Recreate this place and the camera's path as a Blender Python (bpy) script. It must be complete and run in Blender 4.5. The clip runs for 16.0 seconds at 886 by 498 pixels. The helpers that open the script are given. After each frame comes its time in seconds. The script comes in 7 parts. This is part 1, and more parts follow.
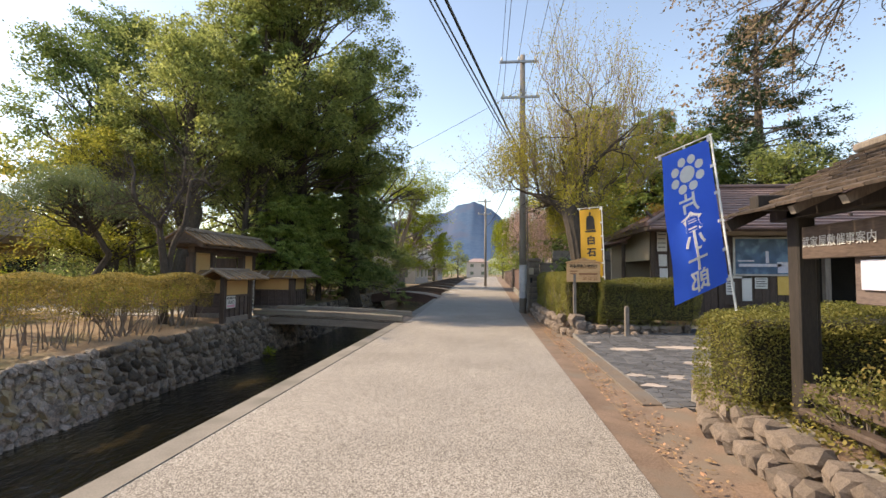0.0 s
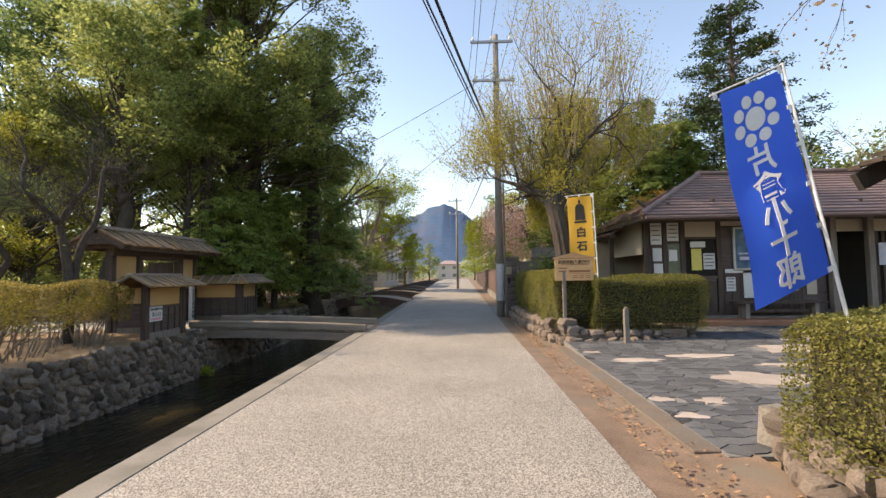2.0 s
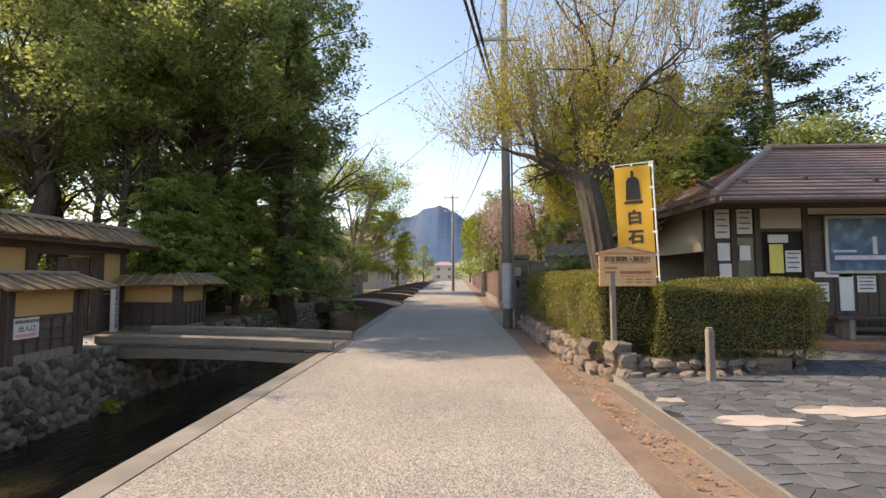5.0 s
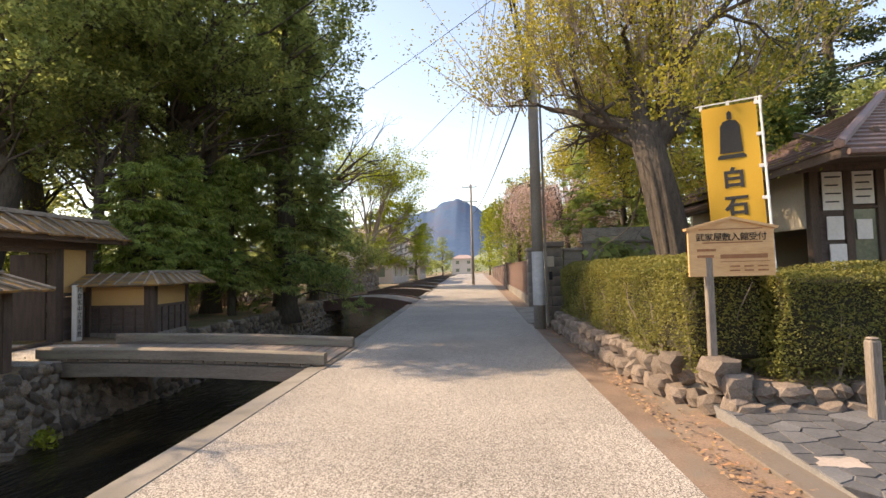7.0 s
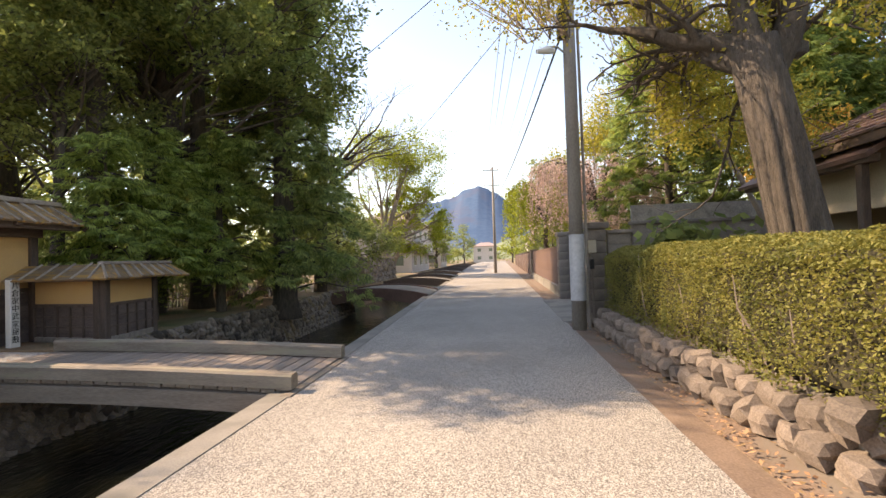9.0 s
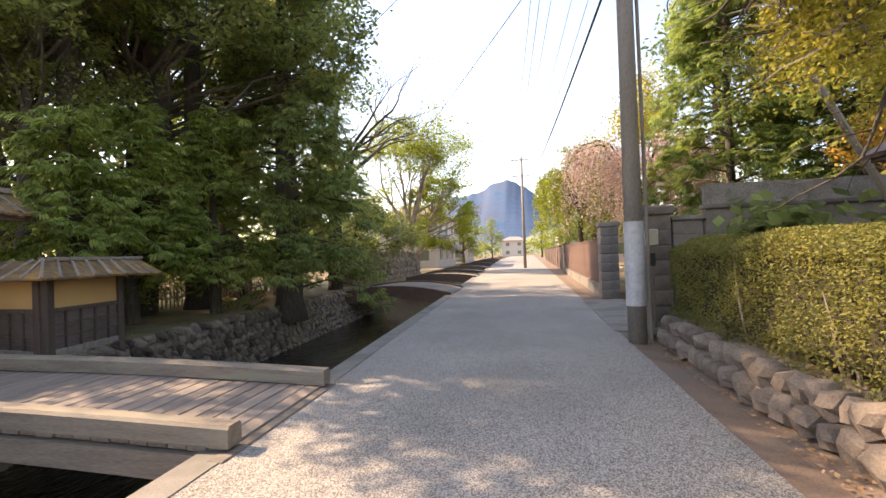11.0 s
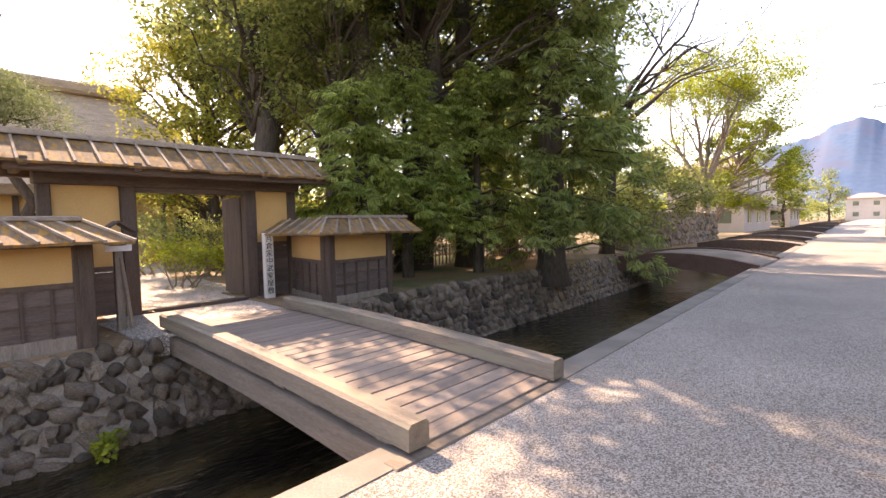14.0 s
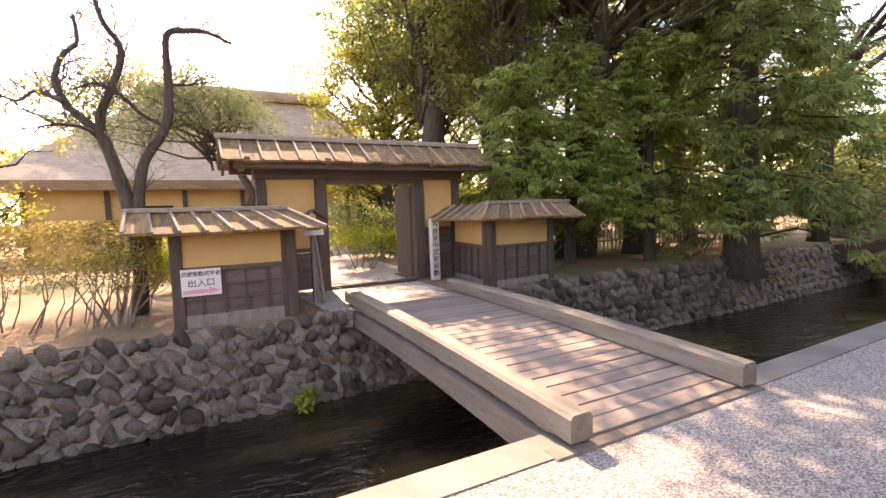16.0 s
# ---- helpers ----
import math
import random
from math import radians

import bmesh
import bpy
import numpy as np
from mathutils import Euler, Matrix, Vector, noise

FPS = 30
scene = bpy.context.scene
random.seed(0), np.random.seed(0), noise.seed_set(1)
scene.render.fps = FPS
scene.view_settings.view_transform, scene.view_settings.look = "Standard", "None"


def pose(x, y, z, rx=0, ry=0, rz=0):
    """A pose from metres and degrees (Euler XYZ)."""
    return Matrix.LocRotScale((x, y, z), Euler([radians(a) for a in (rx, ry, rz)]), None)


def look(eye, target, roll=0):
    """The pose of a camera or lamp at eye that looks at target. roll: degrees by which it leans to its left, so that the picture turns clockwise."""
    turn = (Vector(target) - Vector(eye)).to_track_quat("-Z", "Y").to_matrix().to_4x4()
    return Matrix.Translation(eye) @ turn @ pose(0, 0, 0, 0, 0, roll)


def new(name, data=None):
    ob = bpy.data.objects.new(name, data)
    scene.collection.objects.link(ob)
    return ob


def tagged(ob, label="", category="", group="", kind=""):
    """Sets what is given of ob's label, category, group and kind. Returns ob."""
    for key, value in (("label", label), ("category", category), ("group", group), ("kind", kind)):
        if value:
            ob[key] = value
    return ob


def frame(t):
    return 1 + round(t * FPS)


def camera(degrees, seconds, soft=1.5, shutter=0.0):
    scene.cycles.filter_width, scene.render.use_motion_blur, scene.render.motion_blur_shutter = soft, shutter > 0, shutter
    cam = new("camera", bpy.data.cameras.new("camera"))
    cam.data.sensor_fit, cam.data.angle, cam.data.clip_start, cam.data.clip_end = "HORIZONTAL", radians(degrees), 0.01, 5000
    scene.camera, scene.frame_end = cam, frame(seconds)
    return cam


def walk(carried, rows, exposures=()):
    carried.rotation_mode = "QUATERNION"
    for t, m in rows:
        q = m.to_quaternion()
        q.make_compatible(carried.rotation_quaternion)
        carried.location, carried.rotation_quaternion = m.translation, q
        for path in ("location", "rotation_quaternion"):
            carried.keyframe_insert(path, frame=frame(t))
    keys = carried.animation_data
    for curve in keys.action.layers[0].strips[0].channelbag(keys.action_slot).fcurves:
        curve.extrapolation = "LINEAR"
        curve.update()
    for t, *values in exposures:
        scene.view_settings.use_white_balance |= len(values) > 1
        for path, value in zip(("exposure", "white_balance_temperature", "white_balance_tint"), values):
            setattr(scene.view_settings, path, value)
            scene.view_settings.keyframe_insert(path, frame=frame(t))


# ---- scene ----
cam = camera(86.5, 16.0)
PATH = [
    (0, (0.147, -0.057, 1.494), (-0.046, 1.932, 1.595), 0.4),
    (0.5, (0.12, 0.32, 1.478), (-0.058, 2.309, 1.587), 0.8),
    (1, (0.066, 0.733, 1.452), (-0.061, 2.726, 1.56), 0.2),
    (1.5, (0.076, 1.197, 1.446), (-0.015, 3.192, 1.554), -0.4),
    (2, (0.06, 1.687, 1.441), (-0.011, 3.683, 1.553), -0.8),
    (2.5, (0.075, 2.196, 1.436), (0.031, 4.192, 1.551), -0.8),
    (3, (0.039, 2.709, 1.442), (0.003, 4.705, 1.566), -0.4),
    (3.5, (0.039, 3.253, 1.416), (0.016, 5.248, 1.561), -0.7),
    (4, (0.043, 3.77, 1.42), (-0.001, 5.765, 1.556), -0.4),
    (4.2, (0.034, 3.971, 1.442), (-0.009, 5.966, 1.578), -0.3),
    (6.3, (-0.116, 5.991, 1.437), (-0.221, 7.987, 1.519), -0.8),
    (6.5, (-0.105, 6.201, 1.435), (-0.223, 8.195, 1.524), -1.0),
    (7, (-0.082, 6.719, 1.42), (-0.212, 8.713, 1.512), -1.4),
    (7.5, (-0.085, 7.222, 1.423), (-0.264, 9.212, 1.5), -1.4),
    (8, (-0.098, 7.733, 1.413), (-0.296, 9.723, 1.471), -1.3),
    (8.2, (-0.071, 7.95, 1.435), (-0.281, 9.938, 1.479), -1.6),
    (10.3, (-0.177, 10.036, 1.4), (-0.427, 12.02, 1.444), -1.7),
    (10.5, (-0.176, 10.215, 1.414), (-0.446, 12.196, 1.462), -1.9),
    (11, (-0.188, 10.608, 1.417), (-0.53, 12.579, 1.442), -2.0),
    (11.5, (-0.229, 11.006, 1.413), (-0.62, 12.968, 1.413), -1.8),
    (12, (-0.232, 11.383, 1.425), (-0.731, 13.319, 1.381), -1.7),
    (12.5, (-0.322, 11.672, 1.407), (-0.979, 13.56, 1.336), -1.2),
    (13, (-0.367, 11.836, 1.41), (-1.246, 13.63, 1.313), -1.3),
    (13.5, (-0.35, 11.915, 1.4), (-1.501, 13.546, 1.282), -1.6),
    (14, (-0.351, 11.918, 1.4), (-1.719, 13.374, 1.293), -1.3),
    (14.5, (-0.371, 11.921, 1.396), (-1.903, 13.203, 1.301), -1.1),
    (15, (-0.388, 11.924, 1.393), (-2.042, 13.043, 1.282), -1.2),
    (15.5, (-0.384, 11.923, 1.394), (-2.112, 12.921, 1.262), -1.6),
    (16, (-0.384, 11.924, 1.394), (-2.154, 12.844, 1.245), -2.0),
]
walk(cam, [(t, look(eye, target, roll)) for t, eye, target, roll in PATH],
     [(0, 1.17, 8200, 14), (4, 1.22, 8100, 15), (6.5, 1.45, 8700, 18), (8, 1.62, 9000, 19), (11, 2.0, 9000, 22), (13, 2.25, 9200, 27), (16, 2.65, 9600, 34)])

# ---- light ----
SUN_EL, SUN_AZ = radians(39), radians(-84)          # azimuth clockwise from +y
world = bpy.data.worlds.new("world")
scene.world = world
world.use_nodes = True
wn, wl = world.node_tree.nodes, world.node_tree.links
sky = wn.new("ShaderNodeTexSky")
sky.sky_type, sky.sun_disc = "NISHITA", False
sky.sun_elevation, sky.sun_rotation = SUN_EL, SUN_AZ
sky.air_density, sky.dust_density, sky.ozone_density = 1.0, 0.5, 1.6
wn["Background"].inputs[1].default_value = 0.15
wl.new(sky.outputs[0], wn["Background"].inputs[0])
sun_dir = Vector((math.cos(SUN_EL) * math.sin(SUN_AZ), math.cos(SUN_EL) * math.cos(SUN_AZ), math.sin(SUN_EL)))
sun = new("sun", bpy.data.lights.new("sun", "SUN"))
sun.data.energy, sun.data.angle, sun.data.color = 2.9, radians(0.53), (1.0, 0.91, 0.77)
sun.matrix_world = look(sun_dir * 100, (0, 0, 0))

R = random.Random(7)
NR = np.random.RandomState(11)


# ---- materials ----
def material(name, c1, c2, scale=8.0, rough=0.85, bump=0.3, fine=60.0, metal=0.0, rand=0.0, island=0.0, c3=None, stretch=(1, 1, 1), relief=0.004, leafy=0.0, patch=1.2):
    """A surface whose colour varies at two scales, with fine relief."""
    m = bpy.data.materials.new(name)
    m.use_nodes = True
    n, l = m.node_tree.nodes, m.node_tree.links
    b = n["Principled BSDF"]
    b.inputs["Roughness"].default_value, b.inputs["Metallic"].default_value = rough, metal
    co, mp = n.new("ShaderNodeTexCoord"), n.new("ShaderNodeMapping")
    mp.inputs["Scale"].default_value = stretch
    l.new(co.outputs["Object"], mp.inputs[0])
    big, small = n.new("ShaderNodeTexNoise"), n.new("ShaderNodeTexNoise")
    big.inputs["Scale"].default_value, big.inputs["Detail"].default_value = scale, 4
    small.inputs["Scale"].default_value, small.inputs["Detail"].default_value = fine, 3
    l.new(mp.outputs[0], big.inputs[0])
    l.new(mp.outputs[0], small.inputs[0])
    ramp = n.new("ShaderNodeValToRGB")
    ramp.color_ramp.elements[0].color, ramp.color_ramp.elements[1].color = (*c1, 1), (*c2, 1)
    ramp.color_ramp.elements[0].position, ramp.color_ramp.elements[1].position = 0.32, 0.68
    add = n.new("ShaderNodeMath")
    add.operation = "MULTIPLY_ADD"
    add.inputs[1].default_value = 0.5
    l.new(small.outputs[0], add.inputs[0])
    half = n.new("ShaderNodeMath")
    half.operation = "MULTIPLY"
    half.inputs[1].default_value = 0.5
    l.new(big.outputs[0], half.inputs[0])
    l.new(half.outputs[0], add.inputs[2])
    l.new(add.outputs[0], ramp.inputs[0])
    col = ramp.outputs[0]
    if c3:
        pn = n.new("ShaderNodeTexNoise")
        pn.inputs["Scale"].default_value, pn.inputs["Detail"].default_value = patch, 6
        l.new(mp.outputs[0], pn.inputs[0])
        pr = n.new("ShaderNodeValToRGB")
        pr.color_ramp.elements[0].position, pr.color_ramp.elements[1].position = 0.5, 0.62
        l.new(pn.outputs[0], pr.inputs[0])
        mx = n.new("ShaderNodeMix")
        mx.data_type = "RGBA"
        mx.inputs[7].default_value = (*c3, 1)
        l.new(pr.outputs[0], mx.inputs[0])
        l.new(col, mx.inputs[6])
        col = mx.outputs[2]
    if rand or island:
        hsv = n.new("ShaderNodeHueSaturation")
        src = n.new("ShaderNodeObjectInfo").outputs["Random"] if rand else n.new("ShaderNodeNewGeometry").outputs["Random Per Island"]
        mr = n.new("ShaderNodeMapRange")
        a = rand or island
        mr.inputs[3].default_value, mr.inputs[4].default_value = 1 - a, 1 + a
        l.new(src, mr.inputs[0])
        l.new(mr.outputs[0], hsv.inputs["Value"])
        if island:
            mh = n.new("ShaderNodeMapRange")
            mh.inputs[3].default_value, mh.inputs[4].default_value = 0.515, 0.485
            l.new(src, mh.inputs[0])
            l.new(mh.outputs[0], hsv.inputs["Hue"])
        l.new(col, hsv.inputs["Color"])
        col = hsv.outputs[0]
    l.new(col, b.inputs["Base Color"])
    if bump:
        bp = n.new("ShaderNodeBump")
        bp.inputs["Strength"].default_value, bp.inputs["Distance"].default_value = bump, relief
        l.new(add.outputs[0], bp.inputs["Height"])
        l.new(bp.outputs[0], b.inputs["Normal"])
    if leafy:
        tr, ms = n.new("ShaderNodeBsdfTranslucent"), n.new("ShaderNodeMixShader")
        l.new(col, tr.inputs[0])
        ms.inputs[0].default_value = leafy
        l.new(b.outputs[0], ms.inputs[1])
        l.new(tr.outputs[0], ms.inputs[2])
        l.new(ms.outputs[0], n["Material Output"].inputs[0])
    return m


def leaf_material(name, c1, c2, vary=0.35, thin=0.5):
    return material(name, c1, c2, scale=0.8, fine=3.0, rough=0.7, bump=0, island=vary, leafy=thin)


def aggregate(name, dark, mid, light, size=170.0):
    """Exposed small stones in mortar: speckled cells, worn smoother along the middle."""
    m = bpy.data.materials.new(name)
    m.use_nodes = True
    n, l = m.node_tree.nodes, m.node_tree.links
    b = n["Principled BSDF"]
    b.inputs["Roughness"].default_value = 0.9
    co = n.new("ShaderNodeTexCoord")
    vo = n.new("ShaderNodeTexVoronoi")
    vo.inputs["Scale"].default_value = size
    l.new(co.outputs["Object"], vo.inputs[0])
    bw = n.new("ShaderNodeRGBToBW")
    l.new(vo.outputs["Color"], bw.inputs[0])
    ramp = n.new("ShaderNodeValToRGB")
    e = ramp.color_ramp.elements
    e[0].color, e[1].color = (*dark, 1), (*light, 1)
    e[0].position, e[1].position = 0.22, 0.75
    k = e.new(0.5)
    k.color = (*mid, 1)
    l.new(bw.outputs[0], ramp.inputs[0])
    big = n.new("ShaderNodeTexNoise")
    big.inputs["Scale"].default_value, big.inputs["Detail"].default_value = 0.55, 7
    l.new(co.outputs["Object"], big.inputs[0])
    mr = n.new("ShaderNodeMapRange")
    mr.inputs[1].default_value, mr.inputs[2].default_value, mr.inputs[3].default_value, mr.inputs[4].default_value = 0.3, 0.7, 0.82, 1.12
    l.new(big.outputs[0], mr.inputs[0])
    hsv = n.new("ShaderNodeHueSaturation")
    l.new(mr.outputs[0], hsv.inputs["Value"])
    l.new(ramp.outputs[0], hsv.inputs["Color"])
    l.new(hsv.outputs[0], b.inputs["Base Color"])
    bp = n.new("ShaderNodeBump")
    bp.inputs["Strength"].default_value, bp.inputs["Distance"].default_value = 0.6, 0.004
    l.new(vo.outputs["Distance"], bp.inputs["Height"])
    bp.invert = True
    l.new(bp.outputs[0], b.inputs["Normal"])
    return m


def water_material():
    m = bpy.data.materials.new("stream_water")
    m.use_nodes = True
    n, l = m.node_tree.nodes, m.node_tree.links
    b = n["Principled BSDF"]
    b.inputs["Roughness"].default_value, b.inputs["IOR"].default_value = 0.04, 1.33
    co, mp = n.new("ShaderNodeTexCoord"), n.new("ShaderNodeMapping")
    mp.inputs["Scale"].default_value = (1.0, 0.45, 1.0)
    l.new(co.outputs["Object"], mp.inputs[0])
    bed = n.new("ShaderNodeTexNoise")
    bed.inputs["Scale"].default_value, bed.inputs["Detail"].default_value = 0.8, 6
    l.new(mp.outputs[0], bed.inputs[0])
    ramp = n.new("ShaderNodeValToRGB")
    e = ramp.color_ramp.elements
    e[0].color, e[1].color = (0.008, 0.008, 0.006, 1), (0.085, 0.058, 0.022, 1)
    e[0].position, e[1].position = 0.48, 0.70
    l.new(bed.outputs[0], ramp.inputs[0])
    l.new(ramp.outputs[0], b.inputs["Base Color"])
    w1, w2 = n.new("ShaderNodeTexNoise"), n.new("ShaderNodeTexNoise")
    w1.inputs["Scale"].default_value, w1.inputs["Detail"].default_value, w1.inputs["Distortion"].default_value = 5.0, 3, 1.0
    w2.inputs["Scale"].default_value, w2.inputs["Detail"].default_value = 22.0, 2
    l.new(mp.outputs[0], w1.inputs[0])
    l.new(mp.outputs[0], w2.inputs[0])
    s = n.new("ShaderNodeMath")
    s.operation = "MULTIPLY_ADD"
    s.inputs[1].default_value = 0.25
    l.new(w2.outputs[0], s.inputs[0])
    l.new(w1.outputs[0], s.inputs[2])
    bp = n.new("ShaderNodeBump")
    bp.inputs["Strength"].default_value, bp.inputs["Distance"].default_value = 0.85, 0.05
    l.new(s.outputs[0], bp.inputs["Height"])
    l.new(bp.outputs[0], b.inputs["Normal"])
    return m


M_ROAD = aggregate("exposed_aggregate", (0.13, 0.115, 0.10), (0.29, 0.255, 0.22), (0.47, 0.425, 0.375), 120.0)
M_KERB = material("kerb_concrete", (0.165, 0.145, 0.122), (0.28, 0.25, 0.215), 3, 0.9, 0.4, 70, c3=(0.16, 0.145, 0.12))
M_SOIL = material("gutter_soil", (0.125, 0.080, 0.055), (0.285, 0.195, 0.140), 2.5, 0.95, 0.6, 60, c3=(0.19, 0.15, 0.115), relief=0.012)
M_GARDEN = material("garden_earth", (0.17, 0.105, 0.06), (0.36, 0.25, 0.15), 1.4, 0.95, 0.6, 26, c3=(0.085, 0.095, 0.032), relief=0.02, patch=0.35)
M_GRAVEL = aggregate("path_gravel", (0.20, 0.18, 0.16), (0.40, 0.36, 0.32), (0.62, 0.58, 0.53), 60.0)
M_STONE = material("river_stone", (0.044, 0.037, 0.032), (0.32, 0.26, 0.215), 5, 0.75, 1.0, 30, rand=0.6, c3=(0.20, 0.15, 0.085), relief=0.03, patch=3.5)
M_ROCK = material("field_stone", (0.105, 0.082, 0.066), (0.275, 0.215, 0.172), 7, 0.9, 1.0, 26, rand=0.28, relief=0.012)
M_MORTAR = material("old_mortar", (0.15, 0.130, 0.11), (0.34, 0.30, 0.255), 6, 0.95, 0.7, 40, relief=0.015)
M_SLATE = material("slate_paving", (0.062, 0.064, 0.070), (0.130, 0.130, 0.135), 4, 0.75, 0.5, 50, rand=0.30)
M_PALE = material("pale_paving", (0.33, 0.27, 0.235), (0.48, 0.41, 0.36), 3, 0.85, 0.4, 40, rand=0.12)
M_JOINT = material("paving_joint", (0.15, 0.142, 0.132), (0.25, 0.235, 0.22), 9, 0.95, 0.4, 60)
M_DECK = material("weathered_deck", (0.165, 0.125, 0.100), (0.32, 0.26, 0.215), 2.0, 0.8, 0.5, 22, rand=0.16, stretch=(9, 1, 9))
M_RAIL = material("weathered_rail", (0.135, 0.105, 0.080), (0.30, 0.245, 0.19), 1.5, 0.8, 0.5, 16, stretch=(1, 9, 9), c3=(0.25, 0.22, 0.155))
M_BEAM = material("grey_beam", (0.115, 0.090, 0.068), (0.26, 0.21, 0.165), 1.5, 0.85, 0.6, 14, stretch=(1, 10, 10))
M_WOOD = material("dark_old_wood", (0.042, 0.028, 0.022), (0.118, 0.082, 0.064), 2.0, 0.75, 0.5, 18, stretch=(7, 7, 1))
M_TARRED = material("tarred_wood", (0.014, 0.011, 0.009), (0.045, 0.034, 0.027), 2.0, 0.75, 0.5, 18, stretch=(7, 7, 1))
M_WOODH = material("dark_old_beam", (0.055, 0.036, 0.028), (0.15, 0.105, 0.082), 2.0, 0.75, 0.5, 18, stretch=(7, 1, 7))
M_BOARD = material("boarding", (0.07, 0.050, 0.046), (0.165, 0.125, 0.11), 2.0, 0.8, 0.5, 20, stretch=(1, 1, 6), rand=0.15)
M_GREYW = material("grey_weathered_wood", (0.14, 0.115, 0.095), (0.30, 0.255, 0.215), 2.0, 0.85, 0.5, 18, stretch=(7, 7, 1))
M_PLASTER = material("ochre_plaster", (0.52, 0.315, 0.125), (0.64, 0.405, 0.175), 1.6, 0.9, 0.25, 70, c3=(0.56, 0.35, 0.155), patch=2.5)
M_SHINGLE = material("roof_plank", (0.115, 0.066, 0.034), (0.28, 0.185, 0.105), 2.0, 0.85, 0.6, 16, rand=0.26, stretch=(1, 7, 7), c3=(0.36, 0.185, 0.040), patch=2.4)
M_BATTEN = material("roof_batten", (0.19, 0.15, 0.115), (0.37, 0.305, 0.25), 2.0, 0.85, 0.5, 18, rand=0.2, stretch=(1, 7, 7))
M_COPPER = material("brown_roof", (0.135, 0.088, 0.080), (0.25, 0.165, 0.15), 1.2, 0.55, 0.3, 30, rand=0.14)
M_THATCH = material("thatch", (0.31, 0.225, 0.155), (0.58, 0.44, 0.325), 2.0, 0.95, 1.0, 14, stretch=(1, 1, 7), relief=0.05)
M_BARK = material("tree_bark", (0.032, 0.025, 0.020), (0.125, 0.10, 0.08), 4, 0.95, 0.9, 22, stretch=(5, 5, 1), relief=0.03)
M_BARKL = material("pale_bark", (0.13, 0.105, 0.085), (0.34, 0.29, 0.24), 4, 0.95, 0.9, 18, stretch=(5, 5, 1), relief=0.03)
M_TWIG = material("twig_bark", (0.15, 0.115, 0.09), (0.28, 0.225, 0.185), 6, 0.9, 0, 30)
M_CONC = material("concrete_block", (0.185, 0.150, 0.122), (0.325, 0.275, 0.232), 3, 0.9, 0.4, 60, rand=0.14, c3=(0.15, 0.125, 0.11))
M_POLE = material("pole_concrete", (0.185, 0.16, 0.14), (0.30, 0.27, 0.24), 2, 0.85, 0.4, 40, stretch=(1, 1, 0.4))
M_WHITE = material("white_board", (0.62, 0.61, 0.58), (0.74, 0.73, 0.70), 2, 0.6, 0.1, 30)
M_PAPER = material("paper_notice", (0.60, 0.60, 0.58), (0.76, 0.75, 0.73), 4, 0.8, 0, 30)
M_PINK = material("pink_print", (0.72, 0.28, 0.38), (0.80, 0.36, 0.45), 4, 0.7, 0, 30)
M_YELLOWP = material("yellow_print", (0.72, 0.60, 0.12), (0.82, 0.72, 0.22), 4, 0.7, 0, 30)
M_GOLDP = material("ochre_print", (0.70, 0.44, 0.10), (0.80, 0.55, 0.16), 4, 0.7, 0, 30)
M_INK = material("black_ink", (0.012, 0.012, 0.012), (0.03, 0.028, 0.026), 6, 0.7, 0, 30)
M_INKR = material("brown_ink", (0.26, 0.10, 0.04), (0.34, 0.15, 0.07), 6, 0.7, 0, 30)
M_BLUE = material("blue_cloth", (0.016, 0.105, 0.66), (0.030, 0.155, 0.80), 1.5, 0.7, 0.15, 300, leafy=0.2)
M_YELLOW = material("yellow_cloth", (0.68, 0.36, 0.035), (0.80, 0.47, 0.06), 1.5, 0.7, 0.15, 300, leafy=0.3)
M_SIGN = material("varnished_sign", (0.52, 0.285, 0.12), (0.68, 0.42, 0.21), 1.5, 0.5, 0.2, 12, stretch=(1, 1, 8))
M_METAL = material("galvanised_metal", (0.30, 0.30, 0.30), (0.45, 0.45, 0.45), 5, 0.45, 0.1, 50, metal=0.8)
M_WIRE = material("black_cable", (0.012, 0.012, 0.012), (0.03, 0.03, 0.03), 5, 0.6, 0, 50)
M_GUARD = material("pole_guard", (0.36, 0.36, 0.37), (0.54, 0.54, 0.54), 4, 0.6, 0.6, 18, relief=0.02)
# Near-black: the shade of unlit rooms put into the colour.
M_DARK = material("interior_shade", (0.012, 0.010, 0.009), (0.03, 0.026, 0.022), 3, 0.9, 0, 30)
M_CREAM = material("cream_wall", (0.44, 0.38, 0.29), (0.54, 0.47, 0.37), 2, 0.85, 0.15, 40)
M_HOUSE = material("house_render", (0.42, 0.36, 0.32), (0.52, 0.46, 0.41), 1, 0.9, 0.2, 30)
M_HROOF = material("house_roof", (0.28, 0.20, 0.18), (0.38, 0.28, 0.25), 1, 0.7, 0.3, 20)
M_REDB = material("rust_fence", (0.075, 0.040, 0.030), (0.16, 0.092, 0.072), 3, 0.85, 0.4, 25, stretch=(1, 6, 1))
M_TERRA = material("terracotta_step", (0.27, 0.12, 0.065), (0.40, 0.20, 0.12), 4, 0.8, 0.3, 50)
M_POSTER = material("blue_poster", (0.012, 0.045, 0.11), (0.05, 0.14, 0.27), 1.6, 0.25, 0, 5, c3=(0.10, 0.22, 0.36), patch=3.0)
M_PICTURE = material("pale_poster", (0.42, 0.46, 0.62), (0.72, 0.70, 0.76), 4, 0.4, 0, 12)
M_WATER = water_material()
L_BROAD = leaf_material("broad_leaves", (0.185, 0.235, 0.076), (0.345, 0.372, 0.122), 0.45, 0.7)
